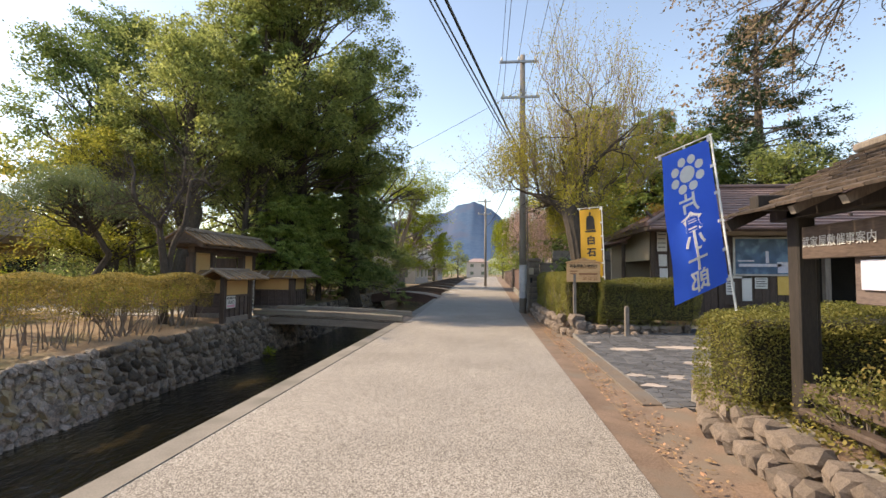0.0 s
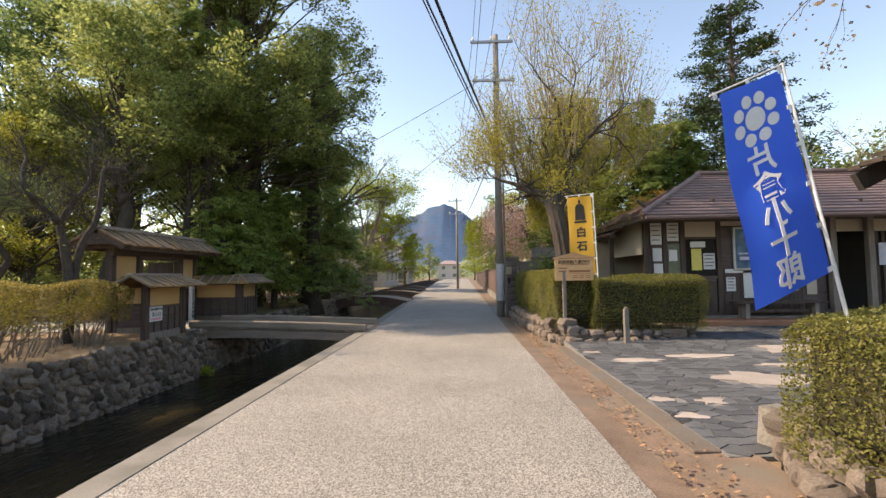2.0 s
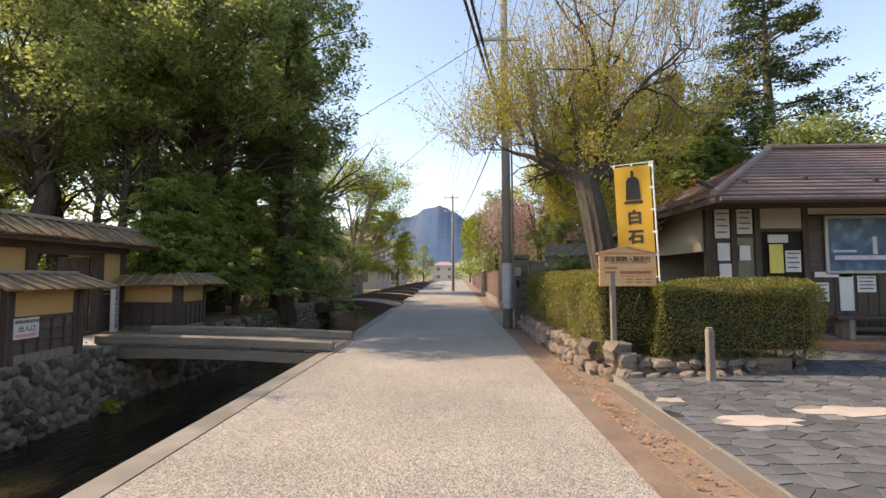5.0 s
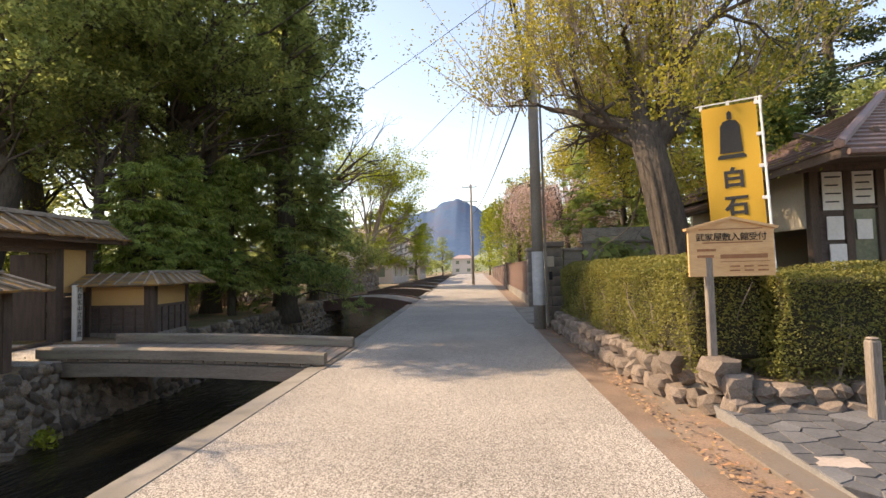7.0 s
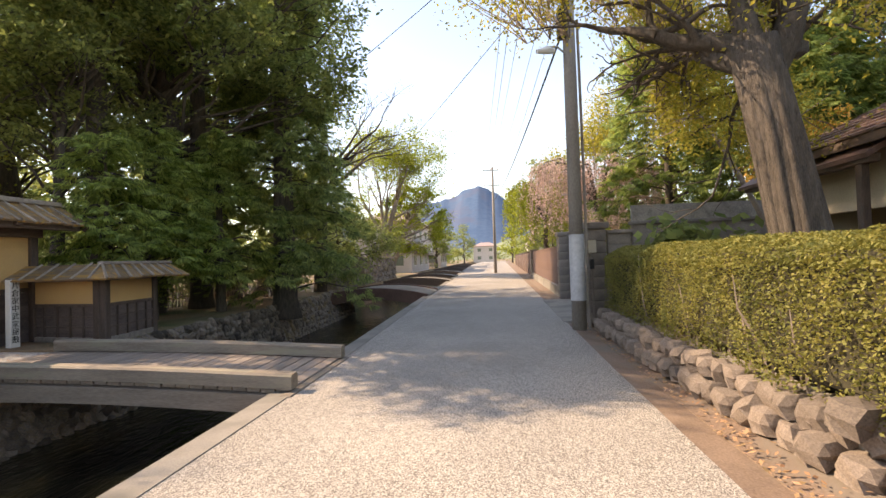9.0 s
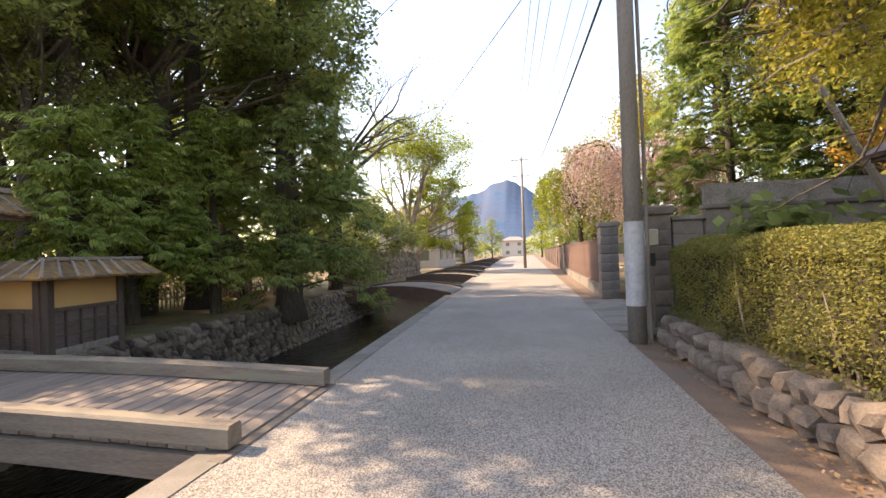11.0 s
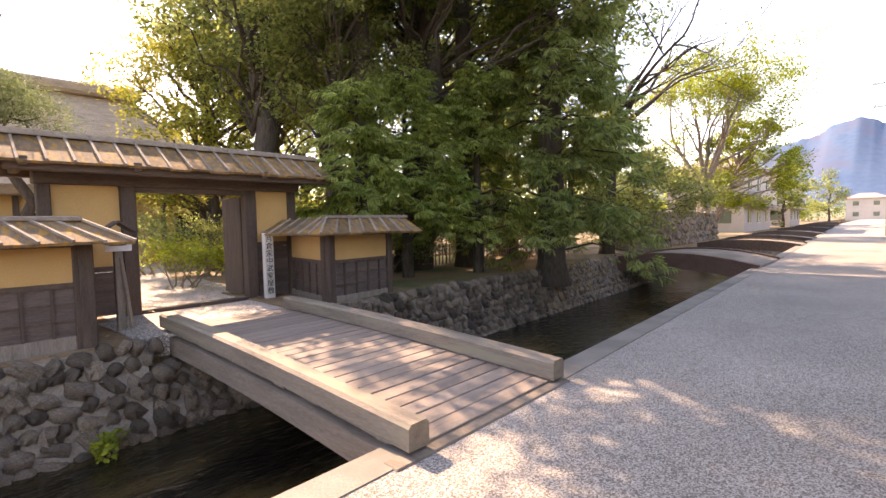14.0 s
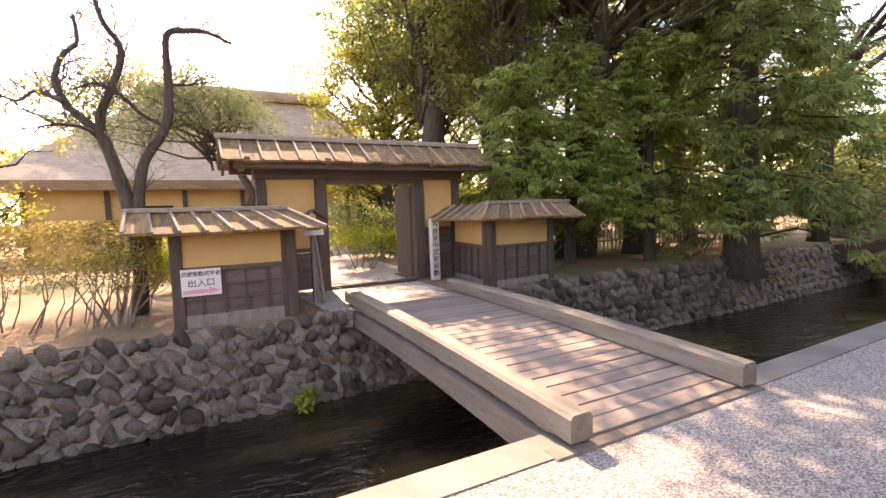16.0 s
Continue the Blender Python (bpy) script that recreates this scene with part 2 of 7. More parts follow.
L_DARK = leaf_material("dark_leaves", (0.109, 0.173, 0.058), (0.230, 0.288, 0.096), 0.4, 0.6)
# Same sprays twice: the D copy has the grove's shade put into its colour.
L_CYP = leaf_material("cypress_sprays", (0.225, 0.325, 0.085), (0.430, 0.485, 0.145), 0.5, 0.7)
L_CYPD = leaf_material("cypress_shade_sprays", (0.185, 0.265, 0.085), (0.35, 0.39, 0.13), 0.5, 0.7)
L_CONIFER = leaf_material("conifer_sprays", (0.130, 0.195, 0.048), (0.265, 0.320, 0.080), 0.4, 0.6)
L_GPINE = leaf_material("garden_pine_needles", (0.095, 0.140, 0.060), (0.190, 0.240, 0.105), 0.35, 0.4)
L_PINE = leaf_material("pine_needles", (0.030, 0.060, 0.022), (0.075, 0.115, 0.040), 0.3, 0.15)
L_OLIVE = leaf_material("olive_leaves", (0.211, 0.237, 0.038), (0.422, 0.397, 0.074), 0.45, 0.6)
L_FRESH = leaf_material("fresh_leaves", (0.20, 0.26, 0.022), (0.36, 0.40, 0.045), 0.3, 0.45)
L_WILLOW = leaf_material("willow_buds", (0.28, 0.26, 0.038), (0.46, 0.41, 0.075), 0.3, 0.55)
L_BUD = leaf_material("brown_buds", (0.22, 0.15, 0.075), (0.36, 0.27, 0.16), 0.3, 0.3)
L_HEDGE = leaf_material("hedge_leaves", (0.155, 0.168, 0.042), (0.305, 0.275, 0.070), 0.28, 0.45)
L_HEDGEY = leaf_material("yellow_hedge_leaves", (0.235, 0.185, 0.050), (0.37, 0.295, 0.085), 0.4, 0.5)
L_ORANGE = leaf_material("orange_leaves", (0.38, 0.19, 0.03), (0.52, 0.33, 0.06), 0.3, 0.4)
L_PINK = leaf_material("pink_blossom", (0.50, 0.33, 0.29), (0.66, 0.50, 0.44), 0.2, 0.4)
L_COVER = leaf_material("groundcover_leaves", (0.13, 0.13, 0.025), (0.25, 0.20, 0.05), 0.4, 0.3)
L_FALLEN = leaf_material("fallen_leaves", (0.26, 0.13, 0.06), (0.42, 0.27, 0.15), 0.35, 0.1)


# ---- mesh helpers ----
class Geo:
    def __init__(self):
        self.v, self.f = [], []

    def add(self, verts, faces):
        k = len(self.v)
        self.v += [tuple(p) for p in verts]
        self.f += [tuple(i + k for i in f) for f in faces]
        return self

    def box(self, x0, y0, z0, x1, y1, z1, bev=0.0, m=None):
        """A box, its edges cut off by bev."""
        if bev <= 0:
            vs = [(x, y, z) for x in (x0, x1) for y in (y0, y1) for z in (z0, z1)]
            fs = [(0, 1, 3, 2), (4, 6, 7, 5), (0, 4, 5, 1), (2, 3, 7, 6), (0, 2, 6, 4), (1, 5, 7, 3)]
        else:
            bm = bmesh.new()
            bmesh.ops.create_cube(bm, size=1)
            for p in bm.verts:
                p.co = Vector(((x0 + x1) / 2 + p.co.x * (x1 - x0), (y0 + y1) / 2 + p.co.y * (y1 - y0), (z0 + z1) / 2 + p.co.z * (z1 - z0)))
            bmesh.ops.bevel(bm, geom=bm.edges[:], offset=bev, segments=1, affect="EDGES")
            bm.verts.index_update()
            vs, fs = [p.co[:] for p in bm.verts], [[p.index for p in f.verts] for f in bm.faces]
            bm.free()
        if m:
            vs = [m @ Vector(p) for p in vs]
        return self.add(vs, fs)

    def tube(self, pts, radii, n=6, cap=True):
        pts = [Vector(p) for p in pts]
        if not isinstance(radii, (list, tuple)):
            radii = [radii] * len(pts)
        rings, a = [], None
        for i, p in enumerate(pts):
            d = (pts[min(i + 1, len(pts) - 1)] - pts[max(i - 1, 0)]).normalized()
            if a is None:
                a = d.orthogonal().normalized()
            a = (a - d * a.dot(d))
            a = a.normalized() if a.length > 1e-6 else d.orthogonal().normalized()
            b = d.cross(a)
            rings.append([p + (a * math.cos(2 * math.pi * k / n) + b * math.sin(2 * math.pi * k / n)) * radii[i] for k in range(n)])
        fs = [(i * n + k, i * n + (k + 1) % n, (i + 1) * n + (k + 1) % n, (i + 1) * n + k) for i in range(len(pts) - 1) for k in range(n)]
        if cap:
            fs += [tuple(reversed(range(n))), tuple((len(pts) - 1) * n + k for k in range(n))]
        return self.add([q for r in rings for q in r], fs)

    def slab(self, corners, thick):
        """A plate on four or more corners, given anticlockwise from above, thick below them."""
        c = [Vector(p) for p in corners]
        nrm = (c[1] - c[0]).cross(c[2] - c[0]).normalized()
        if nrm.z < 0:
            c, nrm = c[::-1], -nrm
        k = len(c)
        vs = c + [p - nrm * thick for p in c]
        fs = [tuple(range(k)), tuple(reversed(range(k, 2 * k)))] + [(i, i + k, (i + 1) % k + k, (i + 1) % k) for i in range(k)]
        return self.add(vs, fs)

    def mesh(self, name, smooth=False):
        me = bpy.data.meshes.new(name)
        me.from_pydata(self.v, [], self.f)
        if smooth:
            me.polygons.foreach_set("use_smooth", [True] * len(me.polygons))
        me.update()
        return me


def part(name, geo, mat, parent=None, label="", smooth=False):
    """One mesh object from a Geo, under a thing or under a part."""
    me = geo.mesh(name, smooth) if isinstance(geo, Geo) else geo
    if not me.materials:
        me.materials.append(mat)
    ob = new(name, me)
    if parent:
        ob.parent = parent
    if label:
        tagged(ob, label)
    return ob


def thing(name, label, category, at=(0, 0, 0), group="", kind=""):
    ob = new(name)
    ob.empty_display_size = 0.1
    ob.location = at
    return tagged(ob, label, category, group, kind)


def under(ob, at):
    """Set a part in world coordinates under a thing that stands at at."""
    ob.location = Vector(ob.location) - Vector(at)
    return ob


def quads(name, V, mat, parent, label="", kind=""):
    """Many loose quads from an array of N x 4 x 3."""
    V = np.asarray(V, dtype=np.float32).reshape(-1, 3)
    n = len(V) // 4
    me = bpy.data.meshes.new(name)
    me.vertices.add(n * 4)
    me.vertices.foreach_set("co", V.ravel())
    me.loops.add(n * 4)
    me.loops.foreach_set("vertex_index", np.arange(n * 4, dtype=np.int32))
    me.polygons.add(n)
    me.polygons.foreach_set("loop_start", np.arange(n, dtype=np.int32) * 4)
    me.update(calc_edges=True)
    me.validate()
    me.materials.append(mat)
    ob = new(name, me)
    if parent:
        ob.parent = parent
    return tagged(ob, label, "", "", kind)


def unit(v):
    return v / np.maximum(np.linalg.norm(v, axis=-1, keepdims=True), 1e-9)


def leaves_at(P, size, up=0.5, slim=0.5, droop=0.0):
    """Pointed leaf quads at the points P, turned at random with their faces leaning up."""
    n = len(P)
    nrm = NR.normal(size=(n, 3))
    nrm[:, 2] = np.abs(nrm[:, 2]) + up
    nrm = unit(nrm)
    d = NR.normal(size=(n, 3))
    d[:, 2] -= droop
    d = unit(d - nrm * (d * nrm).sum(1, keepdims=True))
    s = np.cross(nrm, d)
    L = (size * NR.uniform(0.65, 1.35, (n, 1)))
    P = P - d * L * 0.5
    return np.stack([P, P + d * L * 0.5 + s * L * slim * 0.5, P + d * L, P + d * L * 0.5 - s * L * slim * 0.5], 1)


def blob_points(blobs, n, clump=0.2, flat=0.6, inner=0.45):
    """Points in clumps over the outer part of each ball of a list (x, y, z, r)."""
    out = []
    B = np.array(blobs)
    w = B[:, 3] ** 2
    for (x, y, z, r), k in zip(blobs, np.maximum(8, (n * w / w.sum()).astype(int))):
        c = max(4, k // 45)
        u = unit(NR.normal(size=(c, 3))) * (r * NR.uniform(inner, 1.0, (c, 1)) ** 0.7)
        u[:, 2] *= 0.8
        idx = NR.randint(0, c, k)
        out.append(np.array((x, y, z)) + u[idx] + NR.normal(size=(k, 3)) * np.array((1, 1, flat)) * (clump * r + 0.05))
    return np.concatenate(out)


def bent(a, b, k=4, wob=0.08):
    """A line from a to b through k jittered points."""
    a, b = Vector(a), Vector(b)
    L = (b - a).length
    pts = [a.lerp(b, i / (k - 1)) for i in range(k)]
    for p in pts[1:-1]:
        p += Vector((R.uniform(-1, 1), R.uniform(-1, 1), R.uniform(-0.6, 0.9))) * wob * L
    return pts


def grow(geo, p, d, length, r, depth, tips, spread=0.6, up=0.15, kids=(2, 3), shrink=0.72, n=6, wob=0.18, segs=4):
    """A limb that bends, thins and forks; the ends of the last forks go to tips."""
    pts, rad, q, v = [Vector(p)], [r], Vector(p), Vector(d).normalized()
    for i in range(segs):
        v = (v + Vector((R.gauss(0, wob), R.gauss(0, wob), R.gauss(up, wob)))).normalized()
        q = q + v * (length / segs)
        pts.append(q.copy())
        rad.append(r * (1 - 0.45 * (i + 1) / segs))
    geo.tube(pts, rad, n if depth > 1 else max(3, n - 2), cap=depth < 1)
    if depth <= 0:
        tips += [pts[-1], pts[-2]]
        return
    for k in range(R.randint(*kids)):
        i = R.randint(2, segs)
        w = (v + Vector((R.gauss(0, spread), R.gauss(0, spread), R.gauss(0.1, spread * 0.7)))).normalized()
        grow(geo, pts[i], w, length * shrink * R.uniform(0.8, 1.15), rad[i] * R.uniform(0.55, 0.72), depth - 1, tips, spread, up, kids, shrink, n, wob, segs)
    grow(geo, pts[-1], v, length * shrink, rad[-1] * 0.9, depth - 1, tips, spread, up, kids, shrink, n, wob, segs)


def crown_tree(name, label, base, trunk_top, r, blobs, n, size, leaf, bark=M_BARK, clump=0.2, category="tree", group="", slim=0.5, limb=0.22):
    """A tree with a bent tapering trunk, a limb to each mass of leaves, and the leaves in clumps."""
    t = thing(name, label, category, base, group)
    b = Vector(base)
    g = Geo()
    top = Vector(trunk_top) - b
    stem = bent((0, 0, -0.3), top, 6, 0.03)
    g.tube(stem, [r * 1.45, r * 1.05, r * 0.9, r * 0.75, r * 0.55, r * 0.3], 9)
    for x, y, z, q in blobs:
        c = Vector((x, y, z)) - b
        f = min(0.95, max(0.25, (c.z - q * 0.6) / max(top.z, 0.1) * 0.8))
        s = stem[0].lerp(top, f)
        g.tube(bent(s, c, 5, 0.09), [r * limb * 1.5, r * limb * 1.2, r * limb, r * limb * 0.7, r * limb * 0.3], 5)
        for k in range(4):
            e = c + Vector((R.gauss(0, 1), R.gauss(0, 1), R.gauss(0.2, 0.7))).normalized() * q * 0.85
            g.tube(bent(s.lerp(c, 0.75), e, 4, 0.12), [r * limb * 0.5, r * limb * 0.4, r * limb * 0.25, r * limb * 0.1], 3, False)
    part("trunk", g, bark, t, smooth=True)
    P = blob_points(blobs, n, clump) - np.array(base)
    quads("crown", leaves_at(P, size, slim=slim), leaf, t, kind="")
    return t


SPRAY = []
for s_, a_, l_ in [(0.0, 0, 0.34)] + [(0.05 + 0.05 * k, sg * (52 - 4 * k), 0.24 - 0.028 * k) for k in range(5) for sg in (1, -1)]:
    ca, sa = math.cos(radians(a_)), math.sin(radians(a_))
    dx, dy = ca, sa
    w_ = 0.021
    SPRAY.append([(s_, 0, 0), (s_ + dx * l_ * 0.55 - dy * w_, dy * l_ * 0.55 + dx * w_, -0.10 * l_), (s_ + dx * l_, dy * l_, -0.42 * l_), (s_ + dx * l_ * 0.55 + dy * w_, dy * l_ * 0.55 - dx * w_, -0.10 * l_)])
SPRAY = np.array(SPRAY)


def sprays_at(P, D, scale):
    """Flat drooping fans of foliage at P, pointing along D."""
    n = len(P)
    D = unit(D)
    upv = unit(np.array((0, 0, 1.0)) + NR.normal(size=(n, 3)) * 0.35)
    s = unit(np.cross(upv, D))
    u = np.cross(D, s)
    B = np.stack([D, s, u], 1) * (scale * NR.uniform(0.7, 1.35, (n, 1, 1)))
    return (np.einsum("qkc,ncd->nqkd", SPRAY, B) + P[:, None, None, :]).reshape(-1, 4, 3)


def cypress(name, label, base, height, r, z0, reach, n, leaf, scale=1.0, side=None, lean=(0, 0)):
    """A conifer with whorls of drooping limbs hung with flat sprays."""
    t = thing(name, label, "tree", base, "cypress grove")
    g = Geo()
    g.tube([(lean[0] * f, lean[1] * f, -0.3 + (height + 0.3) * f) for f in (0, 0.05, 0.25, 0.5, 0.75, 1)], [r * 1.4, r, r * 0.85, r * 0.65, r * 0.4, 0.02], 9)
    P, D = [], []
    limbs = n // 16
    for k in range(limbs):
        f = R.random() ** 1.15
        z = z0 + (height - z0) * f
        a = R.uniform(0, 2 * math.pi)
        if side is not None and R.random() < 0.35:
            a = R.gauss(side, 0.8)
        L = reach * (1 - 0.72 * f) * R.uniform(0.55, 1.1)
        d = Vector((math.cos(a), math.sin(a), 0))
        o = Vector((lean[0] * f, lean[1] * f, z))
        pts = [o, o + d * L * 0.4 + Vector((0, 0, 0.10 * L)), o + d * L * 0.75 + Vector((0, 0, 0.02 * L)), o + d * L + Vector((0, 0, -0.16 * L))]
        if k % 2 == 0:
            g.tube(pts, [0.035, 0.026, 0.016, 0.006], 3, False)
        for j in range(16):
            q = R.uniform(0.3, 1.0) ** 0.7
            i = min(2, int(q * 3))
            p = pts[i].lerp(pts[i + 1], q * 3 - i) + Vector((R.gauss(0, 0.16), R.gauss(0, 0.16), R.gauss(-0.03, 0.10)))
            P.append(p[:])
            D.append((d.x + R.gauss(0, 0.55), d.y + R.gauss(0, 0.55), R.gauss(-0.28, 0.2)))
    part("trunk", g, M_BARK, t, smooth=True)
    quads("crown", sprays_at(np.array(P), np.array(D), scale), leaf, t)
    return t


def word(text, size, mat, parent, m, vertical=False, step=1.1, depth=0.002, name="lettering", squeeze=1.0, bold=0.0):
    """Lettering in the built-in font, one mesh, upright in the local xz plane of m, centred."""
    g = Geo()
    k = len(text)
    for i, ch in enumerate(text):
        if ch == " ":
            continue
        cu = bpy.data.curves.new("letters", "FONT")
        cu.body, cu.size, cu.extrude = ch, size, depth
        cu.resolution_u, cu.offset = 3, bold
        tmp = new("letters", cu)
        dg = bpy.context.evaluated_depsgraph_get()
        me = bpy.data.meshes.new_from_object(tmp.evaluated_get(dg))
        if len(me.vertices):
            co = [p.co.copy() for p in me.vertices]
            cx = (min(p.x for p in co) + max(p.x for p in co)) / 2
            cy = (min(p.y for p in co) + max(p.y for p in co)) / 2
            off = (k - 1) / 2 - i
            ox, oz = (0, off * size * step) if vertical else (-off * size * step, 0)
            g.add([((p.x - cx) * squeeze + ox, -p.z, p.y - cy + oz) for p in co], [tuple(f.vertices) for f in me.polygons])
        bpy.data.objects.remove(tmp)
        bpy.data.meshes.remove(me)
        bpy.data.curves.remove(cu)
    ob = part(name, g, mat, parent)
    ob.matrix_basis = m
    return ob


# ---- ground, road and stream ----
def drift(y):
    """The stream and road edge ease to the left up the street."""
    return 0.03 * min(max(y - 15, 0), 95)


def ribbon(name, label, mat, edges, ys, kind="structure", category="", parent=None):
    """A sheet along the street through cross-section points (x of y, z of y)."""
    g = Geo()
    k = len(edges)
    for y in ys:
        for fx, fz in edges:
            g.v.append((fx(y), y, fz(y)))
    for i in range(len(ys) - 1):
        for j in range(k - 1):
            a = i * k + j
            g.f.append((a, a + 1, a + k + 1, a + k))
    ob = part(name, g, mat, parent)
    return tagged(ob, label, category or name, "", kind)


def const(c):
    return lambda y: c


YS = [-500, -60, -10, 0, 5, 10, 13, 15, 18, 22, 26, 30, 36, 45, 60, 80, 110, 200, 900]
ribbon("ground", "bare brown garden earth with a stream bed", M_GARDEN,
       [(const(-900), const(0.15)), (const(-60), const(0.15)), (const(-14), const(0.17)), (lambda y: -6.75 - drift(y), const(0.12)), (lambda y: -6.55 - drift(y), const(-1.5)),
        (lambda y: -2.7 - drift(y), const(-1.5)), (lambda y: -2.55 - drift(y), const(-0.05)), (const(1.4), const(-0.03)), (const(12), const(-0.02)), (const(900), const(-0.02))], YS)
ribbon("road", "pale exposed-aggregate lane with speckled stones", M_ROAD,
       [(lambda y: -2.36 - drift(y), const(0.008)), (lambda y: -0.5 - drift(y) * 0.4, const(0.03)), (lambda y: 1.30 + 0.010 * max(y - 15, 0), const(0.0))], YS[1:-1])
ribbon("gutter", "dusty brown earth verge with fallen leaves", M_SOIL,
       [(lambda y: 1.29 + 0.010 * max(y - 15, 0), const(-0.006)), (lambda y: 1.6 + 0.010 * max(y - 15, 0), const(-0.03)), (lambda y: 2.35 + 0.012 * max(y - 15, 0), const(0.01))], YS[1:-1])
kb = Geo()
for y0, y1 in zip(YS[1:-2], YS[2:-1]):
    a, b = -2.36 - drift(y0), -2.36 - drift(y1)
    kb.slab([(a - 0.26, y0, 0.016), (a, y0, 0.016), (b, y1, 0.016), (b - 0.26, y1, 0.016)], 0.22)
    kb.slab([(a - 0.22, y0, -0.2), (a - 0.05, y0, -0.2), (b - 0.05, y1, -0.2), (b - 0.22, y1, -0.2)], 1.3)
tagged(part("kerb", kb, M_KERB), "worn concrete kerb along the stream", "kerb", "", "structure")
ribbon("water", "dark shallow stream water with small ripples", M_WATER,
       [(lambda y: -6.9 - drift(y), const(-0.9)), (lambda y: -2.45 - drift(y), const(-0.9))], YS[1:-1], category="water")


# ---- stones ----
def stone_mesh(name, seed, sharp, square=0.75):
    r = random.Random(seed)
    g = Geo()
    n, rings = 7, 4
    g.v.append((0, 0, 1))
    for i in range(1, rings):
        a = math.pi * i / rings
        for k in range(n):
            b = 2 * math.pi * (k + 0.5 * (i % 2)) / n
            q = 1 + r.uniform(-sharp, sharp)
            c = [math.sin(a) * math.cos(b), math.sin(a) * math.sin(b), math.cos(a)]
            c = [math.copysign(abs(t) ** square, t) * q for t in c]
            g.v.append(tuple(c))
    g.v.append((0, 0, -1))
    e = len(g.v) - 1
    for k in range(n):
        g.f.append((0, 1 + k, 1 + (k + 1) % n))
        g.f.append((e, e - n + (k + 1) % n, e - n + k))
        for i in range(rings - 2):
            a, b = 1 + i * n, 1 + (i + 1) * n
            g.f.append((a + k, b + k, b + (k + 1) % n, a + (k + 1) % n))
    return g


STONE_GEO = [stone_mesh("stone", 10 + k, 0.18 if k % 2 else 0.28, 0.62) for k in range(6)]
ROCK_GEO = [stone_mesh("stone", 40 + k, 0.17, 0.56) for k in range(6)]
STONE_ME = [g.mesh("stone", k % 3 == 0) for k, g in enumerate(STONE_GEO)]
ROCK_ME = [g.mesh("stone", False) for g in ROCK_GEO]
for me in STONE_ME:
    me.materials.append(M_STONE)
for me in ROCK_ME:
    me.materials.append(M_ROCK)


def stone_wall(name, label, y0, y1, xf, zb, zt, size, parent=None, loose=True, mat=M_STONE, geos=STONE_GEO, meshes=STONE_ME, backing=M_MORTAR, lean=0.25, deep=0.13, facing=1, tilt=-42):
    """A battered wall of rounded stones along y whose face looks to +x (facing 1) or -x (-1). xf: x of the face's foot at y."""
    w = thing(name, label, "stone wall", (0, 0, 0), kind="structure")
    g = Geo()
    ys = [y0 + (y1 - y0) * i / 12 for i in range(13)]
    for a, b in zip(ys[:-1], ys[1:]):
        for sgn in (1,):
            fa, fb = xf(a), xf(b)
            ta, tb = fa - facing * lean, fb - facing * lean
            back = 0.5 * facing
            vs = [(fa, a, zb), (fb, b, zb), (tb, b, zt - 0.05), (ta, a, zt - 0.05), (fa - back, a, zb), (fb - back, b, zb), (tb - back, b, zt - 0.05), (ta - back, a, zt - 0.05)]
            g.add(vs, [(0, 1, 2, 3), (3, 2, 6, 7), (7, 6, 5, 4), (0, 4, 5, 1), (0, 3, 7, 4), (1, 5, 6, 2)])
    part("mortar", g, backing, w)
    rest = Geo()
    rows = max(1, round((zt - zb) / (size * 0.78)))
    for i in range(rows):
        z = zb + (zt - zb) * (i + 0.5) / rows
        y = y0 + R.uniform(0, size)
        while y < y1:
            s = size * R.uniform(0.42, 1.55)
            f = (z - zb) / (zt - zb)
            x = xf(y) - facing * (lean * f + deep * 0.15)
            m = pose(x, y + s / 2, z + R.uniform(-0.03, 0.03), R.gauss(tilt, 22), R.gauss(0, 14), R.gauss(0, 14)) @ Matrix.Diagonal((deep * R.uniform(0.6, 1.0), s * 0.50, size * R.uniform(0.34, 0.46), 1))
            k = R.randrange(6)
            if loose:
                o = new("stone", meshes[k])
                o.parent, o.matrix_basis = w, m
            else:
                rest.add([m @ Vector(p) for p in geos[k].v], geos[k].f)
            y += s * 0.98
    if rest.v:
        tagged(part("stones", rest, mat, w), kind="stuff")
    return w


# ---- left bank ----
stone_wall("stone_wall_stream", "battered retaining wall of dark rounded river stones", 7.4, 13.45, const(-6.22), -1.0, 0.16, 0.205)
stone_wall("stone_wall_stream_lower", "battered retaining wall of dark rounded river stones", -10, 7.4, const(-6.22), -1.0, 0.16, 0.21, loose=False)
stone_wall("stone_wall_grove", "stone retaining wall under the cypress grove", 15.45, 22.0, lambda y: -6.15 - drift(y), -1.0, 0.22, 0.20)
stone_wall("stone_wall_grove_upper", "stone retaining wall under the tall cypresses", 22.0, 29.5, lambda y: -6.15 - drift(y), -1.0, 0.22, 0.23, loose=False)
stone_wall("stone_wall_abutment", "dark stone abutment under the footbridge", 13.45, 15.45, const(-6.26), -1.0, -0.16, 0.19)
stone_wall("stone_wall_upstream", "old stone wall above the stream up the street", 29.5, 44, lambda y: -6.75 - drift(y), -1.0, 1.75, 0.42, loose=False, lean=0.3)

